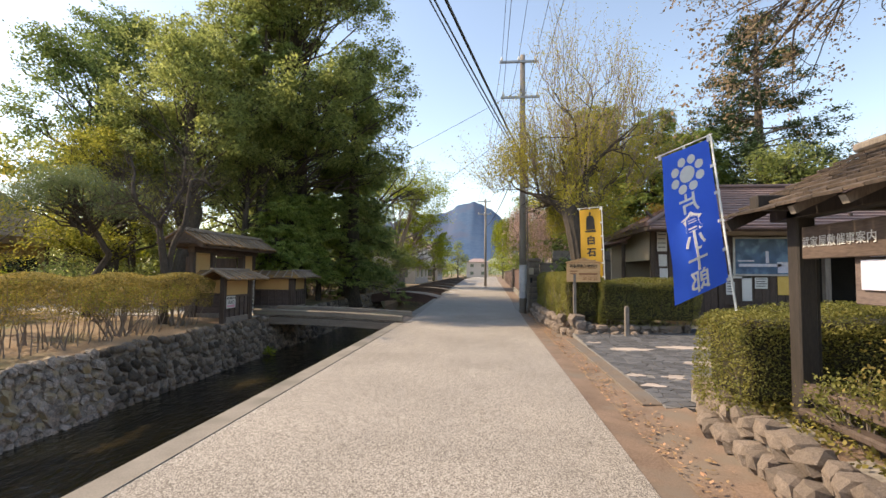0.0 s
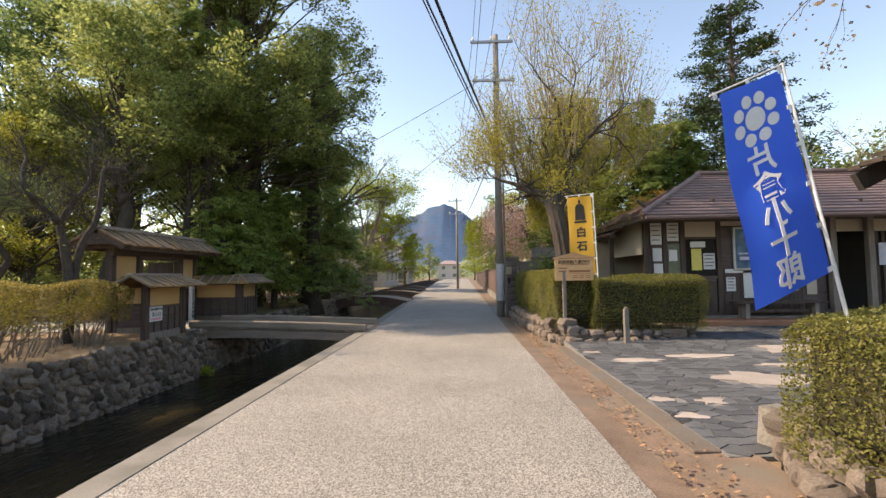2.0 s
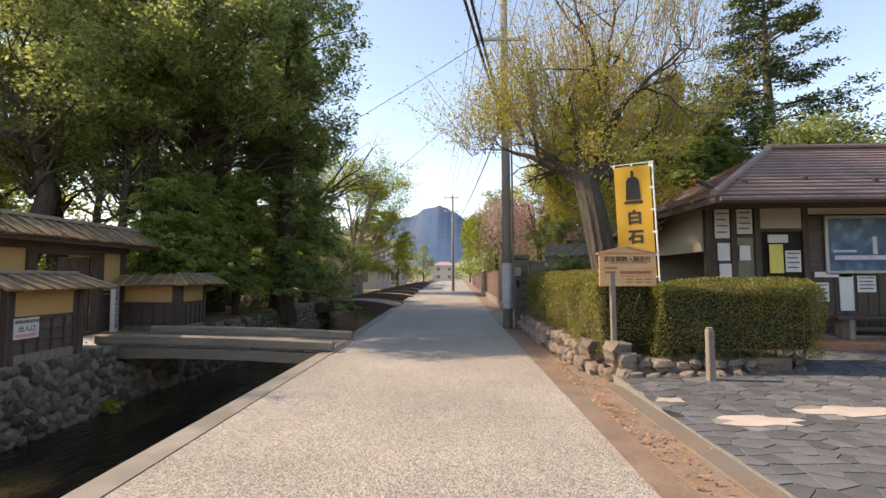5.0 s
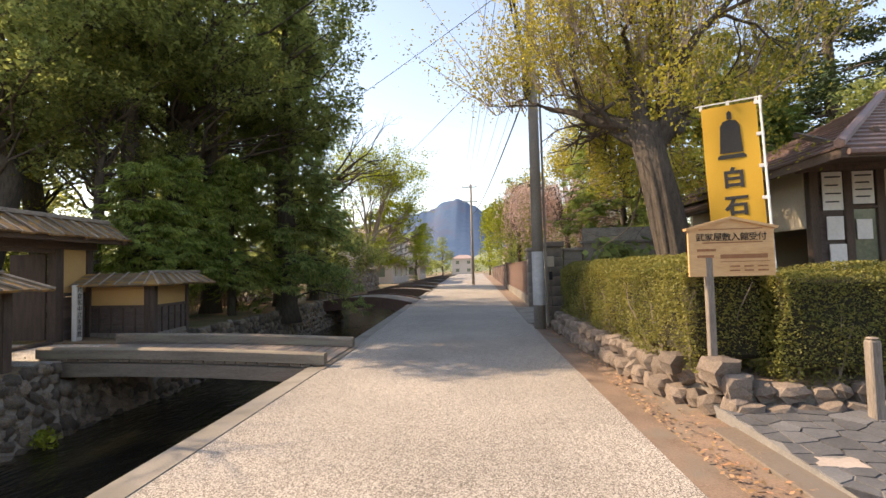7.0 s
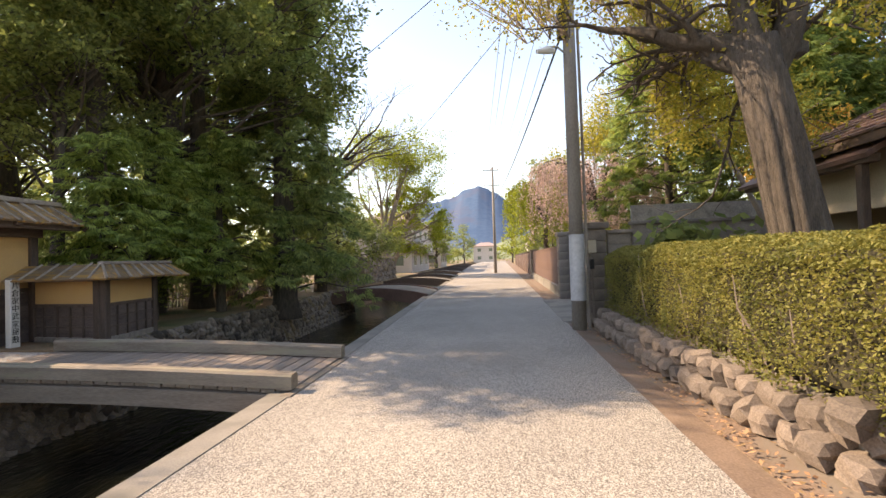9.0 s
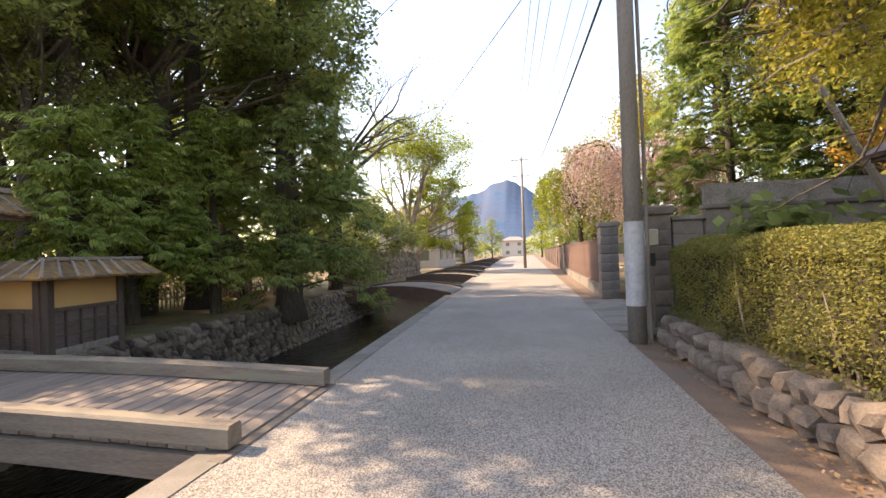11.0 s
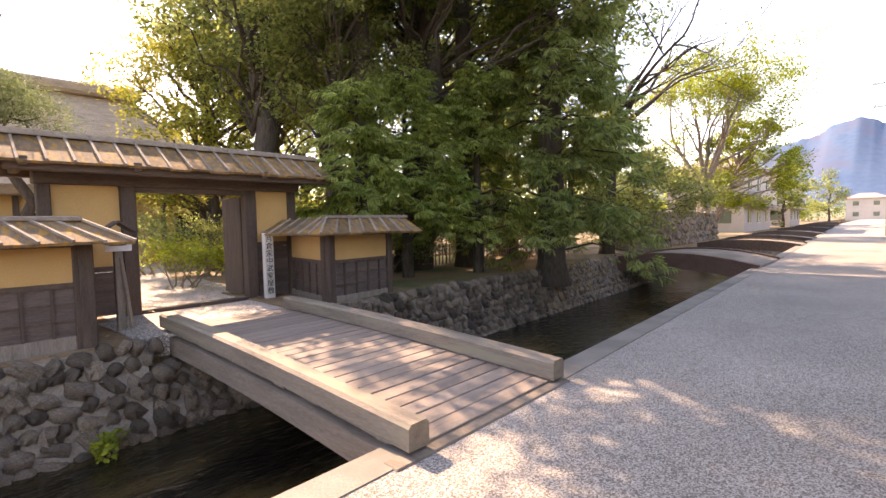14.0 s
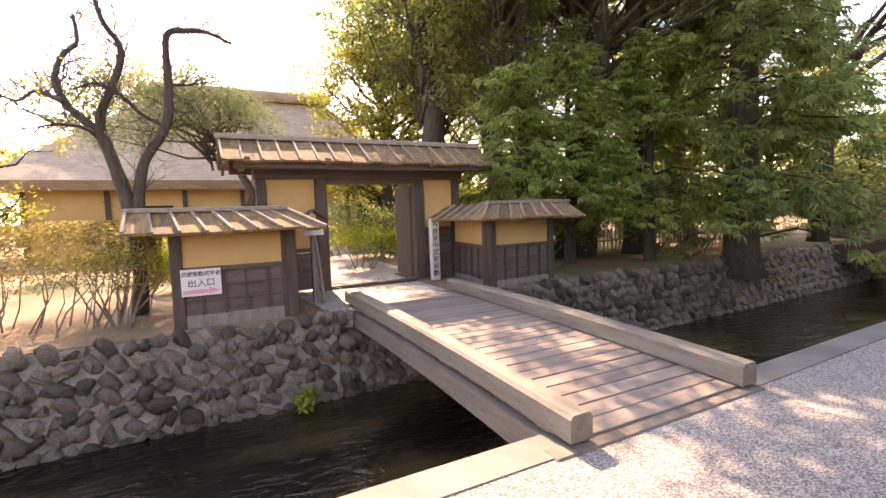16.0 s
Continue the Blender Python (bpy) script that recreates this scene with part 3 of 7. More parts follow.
# earth bank at the top of the walls
bank = Geo()
bank.slab([(-9.5, -14, 0.17), (-6.5, -14, 0.13), (-6.5, 13.45, 0.13), (-9.5, 13.45, 0.19)], 0.3)
bank.slab([(-9.5, 15.5, 0.2), (-6.45, 15.5, 0.18), (-6.85, 29.5, 0.2), (-9.5, 29.5, 0.2)], 0.3)
tagged(part("bank", bank, M_GARDEN), "bare earth bank with leaf litter", "bank", "", "structure")
land = Geo()
land.slab([(-12.5, 12.95, 0.195), (-6.6, 13.4, 0.15), (-6.6, 15.75, 0.15), (-12.5, 16.2, 0.2)], 0.25)
land.slab([(-20, 14.2, 0.195), (-12.5, 13.6, 0.198), (-12.5, 15.6, 0.198), (-20, 17.5, 0.195)], 0.2)
tagged(part("gate_path", land, M_GRAVEL), "pale gravel path through the gate", "path", "", "structure")


# ---- footbridge at the gate ----
def footbridge():
    b = thing("footbridge", "weathered plank footbridge with low timber rails over the stream", "bridge", (-2.4, 14.6, 0))
    O = Vector((-2.4, 14.6, 0))
    def zt(x):
        f = (x + 2.4) / -4.6
        return 0.035 + 0.14 * f + 0.06 * math.sin(math.pi * min(1, f)) * 0.5
    n = 27
    plank = Geo().box(-0.079, -0.87, -0.045, 0.079, 0.87, 0, 0.006).mesh("deck_board")
    plank.materials.append(M_DECK)
    for i in range(n):
        x = -2.42 - 0.1704 * (i + 0.5)
        o = new("deck_board", plank)
        o.parent = b
        sl = math.atan2(zt(x + 0.1) - zt(x - 0.1), 0.2)
        o.matrix_basis = Matrix.Translation(Vector((x, 14.665 + R.uniform(-0.01, 0.01), zt(x) + R.uniform(-0.002, 0.002))) - O) @ Matrix.Rotation(-sl, 4, "Y")
    for y, nm in ((13.83, "rail"), (15.5, "rail")):
        g = Geo()
        k = 9
        xs = [-2.38 - 4.62 * i / (k - 1) for i in range(k)]
        pr = [(-0.085, 0.0), (-0.085, 0.14), (-0.062, 0.165), (0.062, 0.165), (0.085, 0.14), (0.085, 0.0)]
        for x in xs:
            g.v += [(x + 2.4, y + a - 14.6, zt(x) + 0.012 + c) for a, c in pr]
        for i in range(k - 1):
            for j in range(6):
                g.f.append((i * 6 + j, i * 6 + (j + 1) % 6, (i + 1) * 6 + (j + 1) % 6, (i + 1) * 6 + j))
        g.f += [tuple(reversed(range(6))), tuple((k - 1) * 6 + j for j in range(6))]
        part(nm, g, M_RAIL, b, "smooth weathered timber kerb rail")
    for y in (13.81, 14.6, 15.5):
        g = Geo()
        xs = [-2.45 - 4.3 * i / 10 for i in range(11)]
        for i, x in enumerate(xs):
            arch = 0.025 * (1 - (2 * i / 10 - 1) ** 2)
            for a, c in ((-0.08, -0.27), (0.08, -0.27), (0.08, -0.055), (-0.08, -0.055)):
                g.v.append((x + 2.4, y + a - 14.6, zt(x) + c + (arch if c < -0.1 else 0)))
        for i in range(10):
            for j in range(4):
                g.f.append((i * 4 + j, i * 4 + (j + 1) % 4, (i + 1) * 4 + (j + 1) % 4, (i + 1) * 4 + j))
        g.f += [(3, 2, 1, 0), (40, 41, 42, 43)]
        part("beam", g, M_BEAM, b)
    part("sill", Geo().box(-0.06, -1.0, -0.15, 0.08, 1.0, 0.022, 0.01), M_BEAM, b)
    return b


footbridge()


def far_bridge(y, w, label, mat, rise=0.25):
    d = drift(y)
    at = (-4.6 - d, y, 0)
    b = thing("stream_bridge", label, "bridge", at, "bridges up the street")
    g, e = Geo(), Geo()
    for i in range(9):
        x = -2.2 + 4.4 * i / 8
        z = 0.04 + rise * (1 - (2 * i / 8 - 1) ** 2)
        g.v += [(x, -w / 2, z), (x, w / 2, z), (x, w / 2, z - 0.16), (x, -w / 2, z - 0.16)]
    for i in range(8):
        for j in range(4):
            g.f.append((i * 4 + j, i * 4 + (j + 1) % 4, (i + 1) * 4 + (j + 1) % 4, (i + 1) * 4 + j))
    part("deck", g, M_KERB, b)
    for s in (-1, 1):
        r = Geo()
        for i in range(9):
            x = -2.2 + 4.4 * i / 8
            z = 0.04 + rise * (1 - (2 * i / 8 - 1) ** 2)
            y0 = s * (w / 2 - 0.06)
            r.v += [(x, y0 - 0.1, z - 0.42 + 0.15 * (i in (0, 8))), (x, y0 + 0.1, z - 0.42 + 0.15 * (i in (0, 8))), (x, y0 + 0.1, z + 0.05), (x, y0 - 0.1, z + 0.05)]
        for i in range(8):
            for j in range(4):
                r.f.append((i * 4 + j, i * 4 + (j + 1) % 4, (i + 1) * 4 + (j + 1) % 4, (i + 1) * 4 + j))
        part("edge_beam", r, mat, b)


far_bridge(28.6, 3.4, "low arched footbridge with dark red-brown edge beams", M_REDB, 0.28)
for yy, ww in ((40, 2.4), (47, 2.6), (57, 3), (72, 3), (90, 3), (112, 3)):
    far_bridge(yy, ww, "low plank bridge across the stream with dark edge beams", M_WOODH, 0.2)


# ---- roofs of planks with battens ----
def plank_roof(parent, y0, y1, x_top, z_top, x_low, z_low, step=0.27, hip=0.0, hip0=0.0):
    """One slope of planks along the fall line, each joint under a batten. hip: the far end's slant."""
    O = Vector(parent.location)
    fall = Vector((x_low - x_top, 0, z_low - z_top))
    n = max(1, round((y1 - y0) / step))
    w = (y1 - y0) / n
    for i in range(n):
        a, b = y0 + i * w, y0 + (i + 1) * w
        j = R.uniform(-0.012, 0.012)
        t0 = Vector((x_top, 0, z_top + j))
        ha, hb = hip * (i) / n - hip0 * (1 - i / n), hip * (i + 1) / n - hip0 * (1 - (i + 1) / n)
        cs = [t0 + Vector((0, a, 0)) - O, t0 + Vector((0, b, 0)) - O, t0 + fall + Vector((0, b + hb, 0)) - O, t0 + fall + Vector((0, a + ha, 0)) - O]
        if (cs[1] - cs[0]).cross(cs[2] - cs[0]).z < 0:
            cs = cs[::-1]
        part("roof_plank", Geo().slab(cs, 0.035), M_SHINGLE, parent)
        g = Geo()
        p, q = t0 + Vector((0, a, 0.018)) - O, t0 + fall * 1.03 + Vector((0, a + ha, 0.018)) - O
        g.tube([p, q], [0.021, 0.021], 4)
        part("batten", g, M_BATTEN, parent)


# ---- the gate ----
def gate():
    at = (-8.42, 14.6, 0.17)
    g0 = thing("roofed_gate", "old timber gate with ochre plaster panels and plank roof", "gate", at)
    O = Vector(at)
    def loc(ob):
        ob.location = -O
        return ob
    for y in (12.86, 13.8, 15.6, 16.38):
        s = 0.095 if y in (13.8, 15.6) else 0.075
        loc(part("post", Geo().box(-8.42 - s, y - s, 0.15, -8.42 + s, y + s, 2.3, 0.012), M_WOOD, g0))
    loc(part("lintel", Geo().box(-8.50, 12.75, 2.04, -8.29, 16.5, 2.22, 0.015), M_WOODH, g0))
    loc(part("eave_beam", Geo().box(-7.95, 12.45, 2.16, -7.83, 16.8, 2.28, 0.012), M_WOODH, g0))
    loc(part("eave_beam", Geo().box(-9.0, 12.45, 2.16, -8.88, 16.8, 2.28, 0.012), M_WOODH, g0))
    loc(part("ridge_beam", Geo().box(-8.48, 12.4, 2.48, -8.36, 16.85, 2.6, 0.012), M_WOODH, g0))
    for y in (12.62, 13.8, 15.6, 16.6):
        loc(part("bracket", Geo().box(-9.1, y - 0.05, 2.2, -7.75, y + 0.05, 2.32, 0.012), M_WOODH, g0))
    for y0, y1 in ((12.94, 13.7), (15.7, 16.3)):
        zb = 1.15 if y0 > 15 else 0.9
        loc(part("plaster_panel", Geo().box(-8.445, y0, zb, -8.395, y1, 2.04), M_PLASTER, g0, "ochre plaster panel"))
        loc(part("panel_sill", Geo().box(-8.46, y0, zb - 0.07, -8.37, y1, zb, 0.006), M_WOODH, g0))
        k = 4
        for i in range(k):
            z0 = 0.2 + (zb - 0.3) * i / k
            loc(part("board", Geo().box(-8.45 + 0.01 * (i % 2), y0, z0, -8.40 + 0.01 * (i % 2), y1, 0.2 + (zb - 0.3) * (i + 1) / k + 0.015), M_BOARD, g0))
    loc(part("threshold", Geo().box(-8.5, 13.9, 0.14, -8.34, 15.5, 0.22, 0.015), M_WOODH, g0))
    loc(part("door_head", Geo().box(-8.49, 13.89, 1.96, -8.35, 15.51, 2.045, 0.01), M_WOODH, g0))
    plank_roof(g0, 12.3, 16.9, -8.42, 2.69, -7.72, 2.27)
    plank_roof(g0, 12.3, 16.9, -8.42, 2.69, -9.12, 2.27)
    loc(part("ridge_cap", Geo().slab([(-8.56, 12.27, 2.67), (-8.28, 12.27, 2.67), (-8.28, 16.93, 2.67), (-8.56, 16.93, 2.67)], 0.02).box(-8.47, 12.25, 2.66, -8.37, 16.95, 2.74, 0.01), M_BATTEN, g0))
    for y in (12.36, 16.84):
        for s in (1, -1):
            loc(part("barge_board", Geo().slab([(-8.42, y - 0.02, 2.66), (-8.42 + s * 0.7, y - 0.02, 2.24), (-8.42 + s * 0.7, y + 0.02, 2.24), (-8.42, y + 0.02, 2.66)][::s], 0.11), M_WOODH, g0))
        loc(part("gable_board", Geo().add([(-9.0, y - 0.01, 2.28), (-7.84, y - 0.01, 2.28), (-8.42, y - 0.01, 2.62), (-9.0, y + 0.01, 2.28), (-7.84, y + 0.01, 2.28), (-8.42, y + 0.01, 2.62)], [(0, 1, 2), (5, 4, 3), (0, 3, 4, 1), (1, 4, 5, 2), (2, 5, 3, 0)]), M_WOOD, g0))
    # an open door leaf folded back inside
    loc(part("door_leaf", Geo().box(-9.3, 13.86, 0.24, -8.55, 13.91, 1.94, 0.006), M_WOOD, g0, "open plank door leaf"))
    loc(part("door_leaf", Geo().box(-9.3, 15.5, 0.24, -8.55, 15.55, 1.94, 0.006), M_WOOD, g0, "open plank door leaf"))
    return g0


gate()


def wing_wall(name, p, q, label, z0, plaster=(0.86, 1.24), lattice=5):
    """A low wall from p to q: posts, a plaster strip over boarding with a lattice."""
    p, q = Vector((*p, z0)), Vector((*q, z0))
    L = (q - p).length
    a = math.atan2(q.y - p.y, q.x - p.x)
    w = thing(name, label, "wall", p, "gate wing walls")
    w.rotation_euler = (0, 0, a)
    ph0, ph1 = plaster[0] - z0, plaster[1] - z0
    for x in (0, L):
        part("post", Geo().box(x - 0.065, -0.065, -0.15, x + 0.065, 0.065, ph1 + 0.1, 0.01), M_WOOD, w)
    part("plaster_panel", Geo().box(0.065, -0.03, ph0, L - 0.065, 0.03, ph1), M_PLASTER, w, "ochre plaster panel")
    part("rail", Geo().box(0.065, -0.05, ph0 - 0.05, L - 0.065, 0.05, ph0, 0.006), M_WOODH, w)
    part("rail", Geo().box(0.065, -0.05, ph1, L - 0.065, 0.05, ph1 + 0.06, 0.006), M_WOODH, w)
    part("sill", Geo().box(0.065, -0.06, -0.1, L - 0.065, 0.06, 0.08, 0.008), M_GREYW, w)
    n = 3
    for i in range(n):
        za, zb = 0.08 + (ph0 - 0.13) * i / n, 0.08 + (ph0 - 0.13) * (i + 1) / n
        part("board", Geo().box(0.065, -0.02 - 0.008 * (i % 2), za, L - 0.065, 0.02 + 0.008 * (i % 2), zb + 0.01), M_BOARD, w)
        part("lattice_bar", Geo().box(0.065, -0.045, zb - 0.012, L - 0.065, -0.03, zb + 0.012), M_WOODH, w)
    for i in range(1, lattice):
        x = L * i / lattice
        part("lattice_bar", Geo().box(x - 0.014, -0.055, 0.08, x + 0.014, -0.03, ph0 - 0.05), M_WOOD, w)
    return w


# wing walls: local -y is the outer face
wing_wall("wing_wall", (-6.75, 11.68), (-6.75, 12.93), "low ochre wing wall beside the gate with latticed boarding", 0.2)
wing_wall("wing_wall", (-6.72, 12.98), (-8.32, 12.9), "return of the ochre wing wall towards the gate", 0.2)
wing_wall("wing_wall", (-8.3, 16.32), (-6.82, 16.08), "return of the ochre wing wall towards the gate", 0.2)
wing_wall("wing_wall", (-6.74, 16.1), (-6.88, 17.4), "low ochre wing wall beside the gate with latticed boarding", 0.2)


def wing_roof(y0, y1, yhip, xr=-6.78):
    at = (xr, (y0 + y1) / 2, 1.3)
    r = thing("wing_roof", "weathered plank roof with battens over a wing wall", "roof", at, "gate wing walls")
    plank_roof(r, y0, y1, xr, 1.53, xr + 0.46, 1.29, 0.21, hip=yhip if yhip > 0 else 0, hip0=-yhip if yhip < 0 else 0)
    plank_roof(r, y0, y1, xr, 1.53, xr - 0.46, 1.29, 0.21)
    e = y1 if yhip > 0 else y0
    s = 1 if yhip > 0 else -1
    O = Vector(at)
    # hip end and the strip that runs back to the gate
    n = 6
    for i in range(n):
        xa, xb = xr + 0.46 - 1.9 * i / n, xr + 0.46 - 1.9 * (i + 1) / n
        ta, tb = min(xa, xr), min(xb, xr)
        lo = e + s * abs(yhip)
        cs = [Vector((ta, e, 1.53)) - O, Vector((xa, lo, 1.29)) - O, Vector((xb, lo, 1.29)) - O, Vector((tb, e, 1.53)) - O]
        if (cs[1] - cs[0]).cross(cs[2] - cs[0]).z < 0:
            cs = cs[::-1]
        part("roof_plank", Geo().slab(cs, 0.03), M_SHINGLE, r)
        part("batten", Geo().tube([Vector((ta, e, 1.55)) - O, Vector((xa, lo, 1.30)) - O], 0.019, 4), M_BATTEN, r)
        cs = [Vector((ta, e, 1.53)) - O, Vector((xa, e - s * 0.4, 1.31)) - O, Vector((xb, e - s * 0.4, 1.31)) - O, Vector((tb, e, 1.53)) - O]
        if i > 0:
            if (cs[1] - cs[0]).cross(cs[2] - cs[0]).z < 0:
                cs = cs[::-1]
            part("roof_plank", Geo().slab(cs, 0.03), M_SHINGLE, r)
    ridge = Geo().box(xr - 0.06, y0 - 0.03, 1.52, xr + 0.06, y1 + 0.03, 1.575, 0.01)
    o = part("ridge_cap", ridge, M_BATTEN, r)
    o.location = -O
    return r


wing_roof(11.22, 12.95, 0.42)
wing_roof(16.1, 17.75, -0.42)

# ---- right side: verge, court, walls ----
court = Geo()
for ya, yb, za, zb in ((5.5, 9.5, 0.008, 0.03), (9.5, 13.0, 0.03, 0.2)):
    court.slab([(2.12, ya, za), (16, ya, za), (16, yb, zb), (2.12, yb, zb if yb < 10 else 0.16)], 0.25)
tagged(part("courtyard", court, M_JOINT), "grey mortar bed of a crazy-paved court", "courtyard", "", "structure")
M_EDGE = material("dusty_edging", (0.115, 0.086, 0.066), (0.215, 0.165, 0.125), 2.0, 0.95, 0.5, 50, c3=(0.15, 0.13, 0.112), relief=0.008)
edge = Geo().box(1.90, 5.6, -0.2, 2.13, 11.0, 0.014, 0.008)
tagged(part("edging", edge, M_EDGE), "dusty flush edging band of the paved court", "edging", "", "structure")

# ---- utility poles and wires ----
def pole(at, h, wrap, label):
    p = thing("utility_pole", label, "utility pole", at, "utility poles")
    part("shaft", Geo().tube([(0, 0, -0.3), (0, 0, h * 0.5), (0, 0, h)], [0.140, 0.122, 0.095], 16), M_POLE, p, smooth=True)
    for z, L, o in ((h - 0.35, 1.5, -0.15), (h - 1.75, 1.5, -0.1)):
        part("crossarm", Geo().box(o - L / 2, -0.17, z, o + L / 2, -0.09, z + 0.09, 0.008), M_METAL, p)
        for k in range(3):
            x = o - L / 2 + 0.1 + k * (L - 0.2) / 2
            part("insulator", Geo().tube([(x, -0.13, z + 0.09), (x, -0.13, z + 0.13), (x, -0.13, z + 0.16), (x, -0.13, z + 0.24)], [0.02, 0.055, 0.055, 0.025], 8), M_WHITE, p)
    if wrap:
        part("wrap", Geo().tube([(0, 0, 0.55), (0, 0, 1.2), (0, 0, 1.82)], [0.147, 0.146, 0.144], 20, False), M_GUARD, p, "white plastic guard sheet", smooth=True)
        part("conduit", Geo().tube([(0.19, -0.03, 0), (0.18, -0.03, 2.4), (0.16, -0.03, 6.0)], 0.028, 8), M_GREYW, p)
        part("step_bolt", Geo().tube([(-0.26, 0, 2.6), (0.26, 0, 2.6)], 0.01, 5), M_METAL, p)
        part("lamp_arm", Geo().tube([(0, 0, 5.3), (-0.25, -0.15, 5.45), (-0.45, -0.25, 5.42)], 0.02, 6), M_METAL, p)
        part("lamp_head", Geo().tube([(-0.32, -0.18, 5.36), (-0.45, -0.25, 5.36), (-0.66, -0.36, 5.30)], [0.05, 0.08, 0.04], 8), M_WHITE, p)
        part("cable_box", Geo().box(-0.24, -0.2, 5.6, -0.06, -0.04, 6.2, 0.03), M_WIRE, p)
    return p


pole((1.45, 18.15, 0), 10.0, True, "tall grey utility pole with crossarms and a white guard sheet")
pole((-0.2, 52, 0), 9.7, False, "distant utility pole beside the lane")


def wire(a, b, sag, r=0.009, n=14, group="overhead wires"):
    pts = [Vector(a).lerp(Vector(b), i / n) - Vector((0, 0, sag * 4 * (i / n) * (1 - i / n))) for i in range(n + 1)]
    o = Vector(pts[0])
    ob = part("overhead_wire", Geo().tube([p - o for p in pts], r, 5), M_WIRE)
    ob.location = o
    return tagged(ob, "thin black overhead electric wire", "wire", group)


for x in (0.65, 1.3, 1.95):
    wire((x, 18.0, 9.9), (x + 0.1, -25, 10.4), 0.5)
    wire((x, 18.0, 9.9), (x - 1.6, 51.9, 9.6), 0.6)
for x in (0.7, 2.0):
    wire((x, 18.0, 8.5), (x, -25, 8.9), 0.5)
    wire((x, 18.0, 8.5), (x - 1.6, 51.9, 8.2), 0.6)
wire((1.35, 18.0, 6.1), (-4.6, -12, 7.8), 0.35, 0.030)
wire((1.33, 18.0, 6.0), (-4.75, -12, 7.6), 0.5, 0.018)
wire((1.33, 18.0, 5.9), (-4.5, -12, 7.5), 0.75, 0.012)
wire((1.33, 18.0, 5.8), (-0.2, 51.9, 6.6), 0.5, 0.022)
wire((1.4, 18.0, 8.6), (-14, 30, 5.6), 0.3)
wire((1.4, 18.0, 7.2), (-12, 44, 5.0), 0.3)


# ---- hedges ----
def hedge(name, label, x0, y0, x1, y1, z0, z1, n, leaf, size=0.045, group="clipped hedges", gap=0.0, wav=0.05):
    """A clipped hedge: a near-black core box painted as its inner shade, stems, and leaves over its faces and just
    inside them.
    """
    at = ((x0 + x1) / 2, (y0 + y1) / 2, z0)
    h = thing(name, label, "hedge", at, group)
    sx, sy, sz = x1 - x0, y1 - y0, z1 - z0
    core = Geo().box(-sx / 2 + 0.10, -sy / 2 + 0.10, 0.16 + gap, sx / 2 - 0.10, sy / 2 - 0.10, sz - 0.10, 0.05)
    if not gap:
        part("core", core, M_INNERSHADE, h)
    tw = Geo()
    for k in range(int((sx + sy) * 16)):
        a = (R.uniform(-sx / 2 + 0.1, sx / 2 - 0.1), R.uniform(-sy / 2 + 0.1, sy / 2 - 0.1), -0.03)
        f = R.uniform(1.0, 1.08)
        tw.tube(bent(a, (a[0] * f + R.gauss(0, 0.10), a[1] * f + R.gauss(0, 0.10), sz * R.uniform(0.45, 0.95)), 4, 0.06), [0.014, 0.011, 0.008, 0.004], 3, False)
    part("brushwood", tw, M_TWIG, h)
    A = np.array([sy * sz, sy * sz, sx * sz, sx * sz, sx * sy])
    cnt = (n * A / A.sum()).astype(int)
    P = []
    for i, k in enumerate(cnt):
        u, v = NR.uniform(-0.5, 0.5, k), NR.uniform(0, 1, k)
        ins = np.abs(NR.normal(0, 0.05, k)) - 0.012
        if i < 2:
            s = 1 if i else -1
            p = np.stack([np.full(k, s * sx / 2) - s * ins, u * sy, gap + v ** 0.85 * (sz - gap)], 1)
        elif i < 4:
            s = 1 if i == 3 else -1
            p = np.stack([u * sx, np.full(k, s * sy / 2) - s * ins, gap + v ** 0.85 * (sz - gap)], 1)
        else:
            p = np.stack([u * sx, (v - 0.5) * sy, sz - ins], 1)
        P.append(p)
    P = np.concatenate(P)
    ph = NR.uniform(0, 6, 3)
    P += wav * np.stack([np.sin(P[:, 1] * 3.1 + ph[0]) * np.sin(P[:, 2] * 5 + ph[1]), np.sin(P[:, 0] * 3.3 + ph[1]) * np.sin(P[:, 2] * 4.3), np.sin(P[:, 0] * 2.7 + P[:, 1] * 3.3 + ph[2])], 1)
    # rounded shoulders
    e = np.maximum(0, np.abs(P[:, 0]) - (sx / 2 - 0.12)) + np.maximum(0, np.abs(P[:, 1]) - (sy / 2 - 0.12))
    P[:, 2] -= np.where(P[:, 2] > sz - 0.15, e * 0.6, 0)
    bare = (np.sin(P[:, 0] * 5.3 + P[:, 1] * 4.1 + ph[0]) + np.sin(P[:, 1] * 9 + P[:, 2] * 7)) > 1.15
    keep = ~(bare & (P[:, 2] < sz * 0.55)) | (NR.uniform(size=len(P)) < 0.35)
    quads("foliage", leaves_at(P[keep], size, 0.4, 0.6), leaf, h)
    return h


# Near-black tone of the core box, painted as shade between leaves and twigs.
M_INNERSHADE = material("hedge_inner_shade", (0.020, 0.018, 0.010), (0.055, 0.046, 0.022), 14, 0.95, 0.6, 60)
hedge("hedge", "long clipped hedge above a low stone wall", 2.0, 11.55, 2.9, 18.4, 0.30, 1.5, 90000, L_HEDGE, 0.030)
hedge("hedge", "clipped green hedge at the edge of the paved court", 2.75, 11.3, 5.0, 12.15, 0.26, 1.36, 38000, L_HEDGE, 0.028)
hedge("hedge", "thick clipped hedge beside the notice shelter", 2.25, 4.15, 6.5, 5.05, 0.25, 1.19, 70000, L_HEDGE, 0.024)


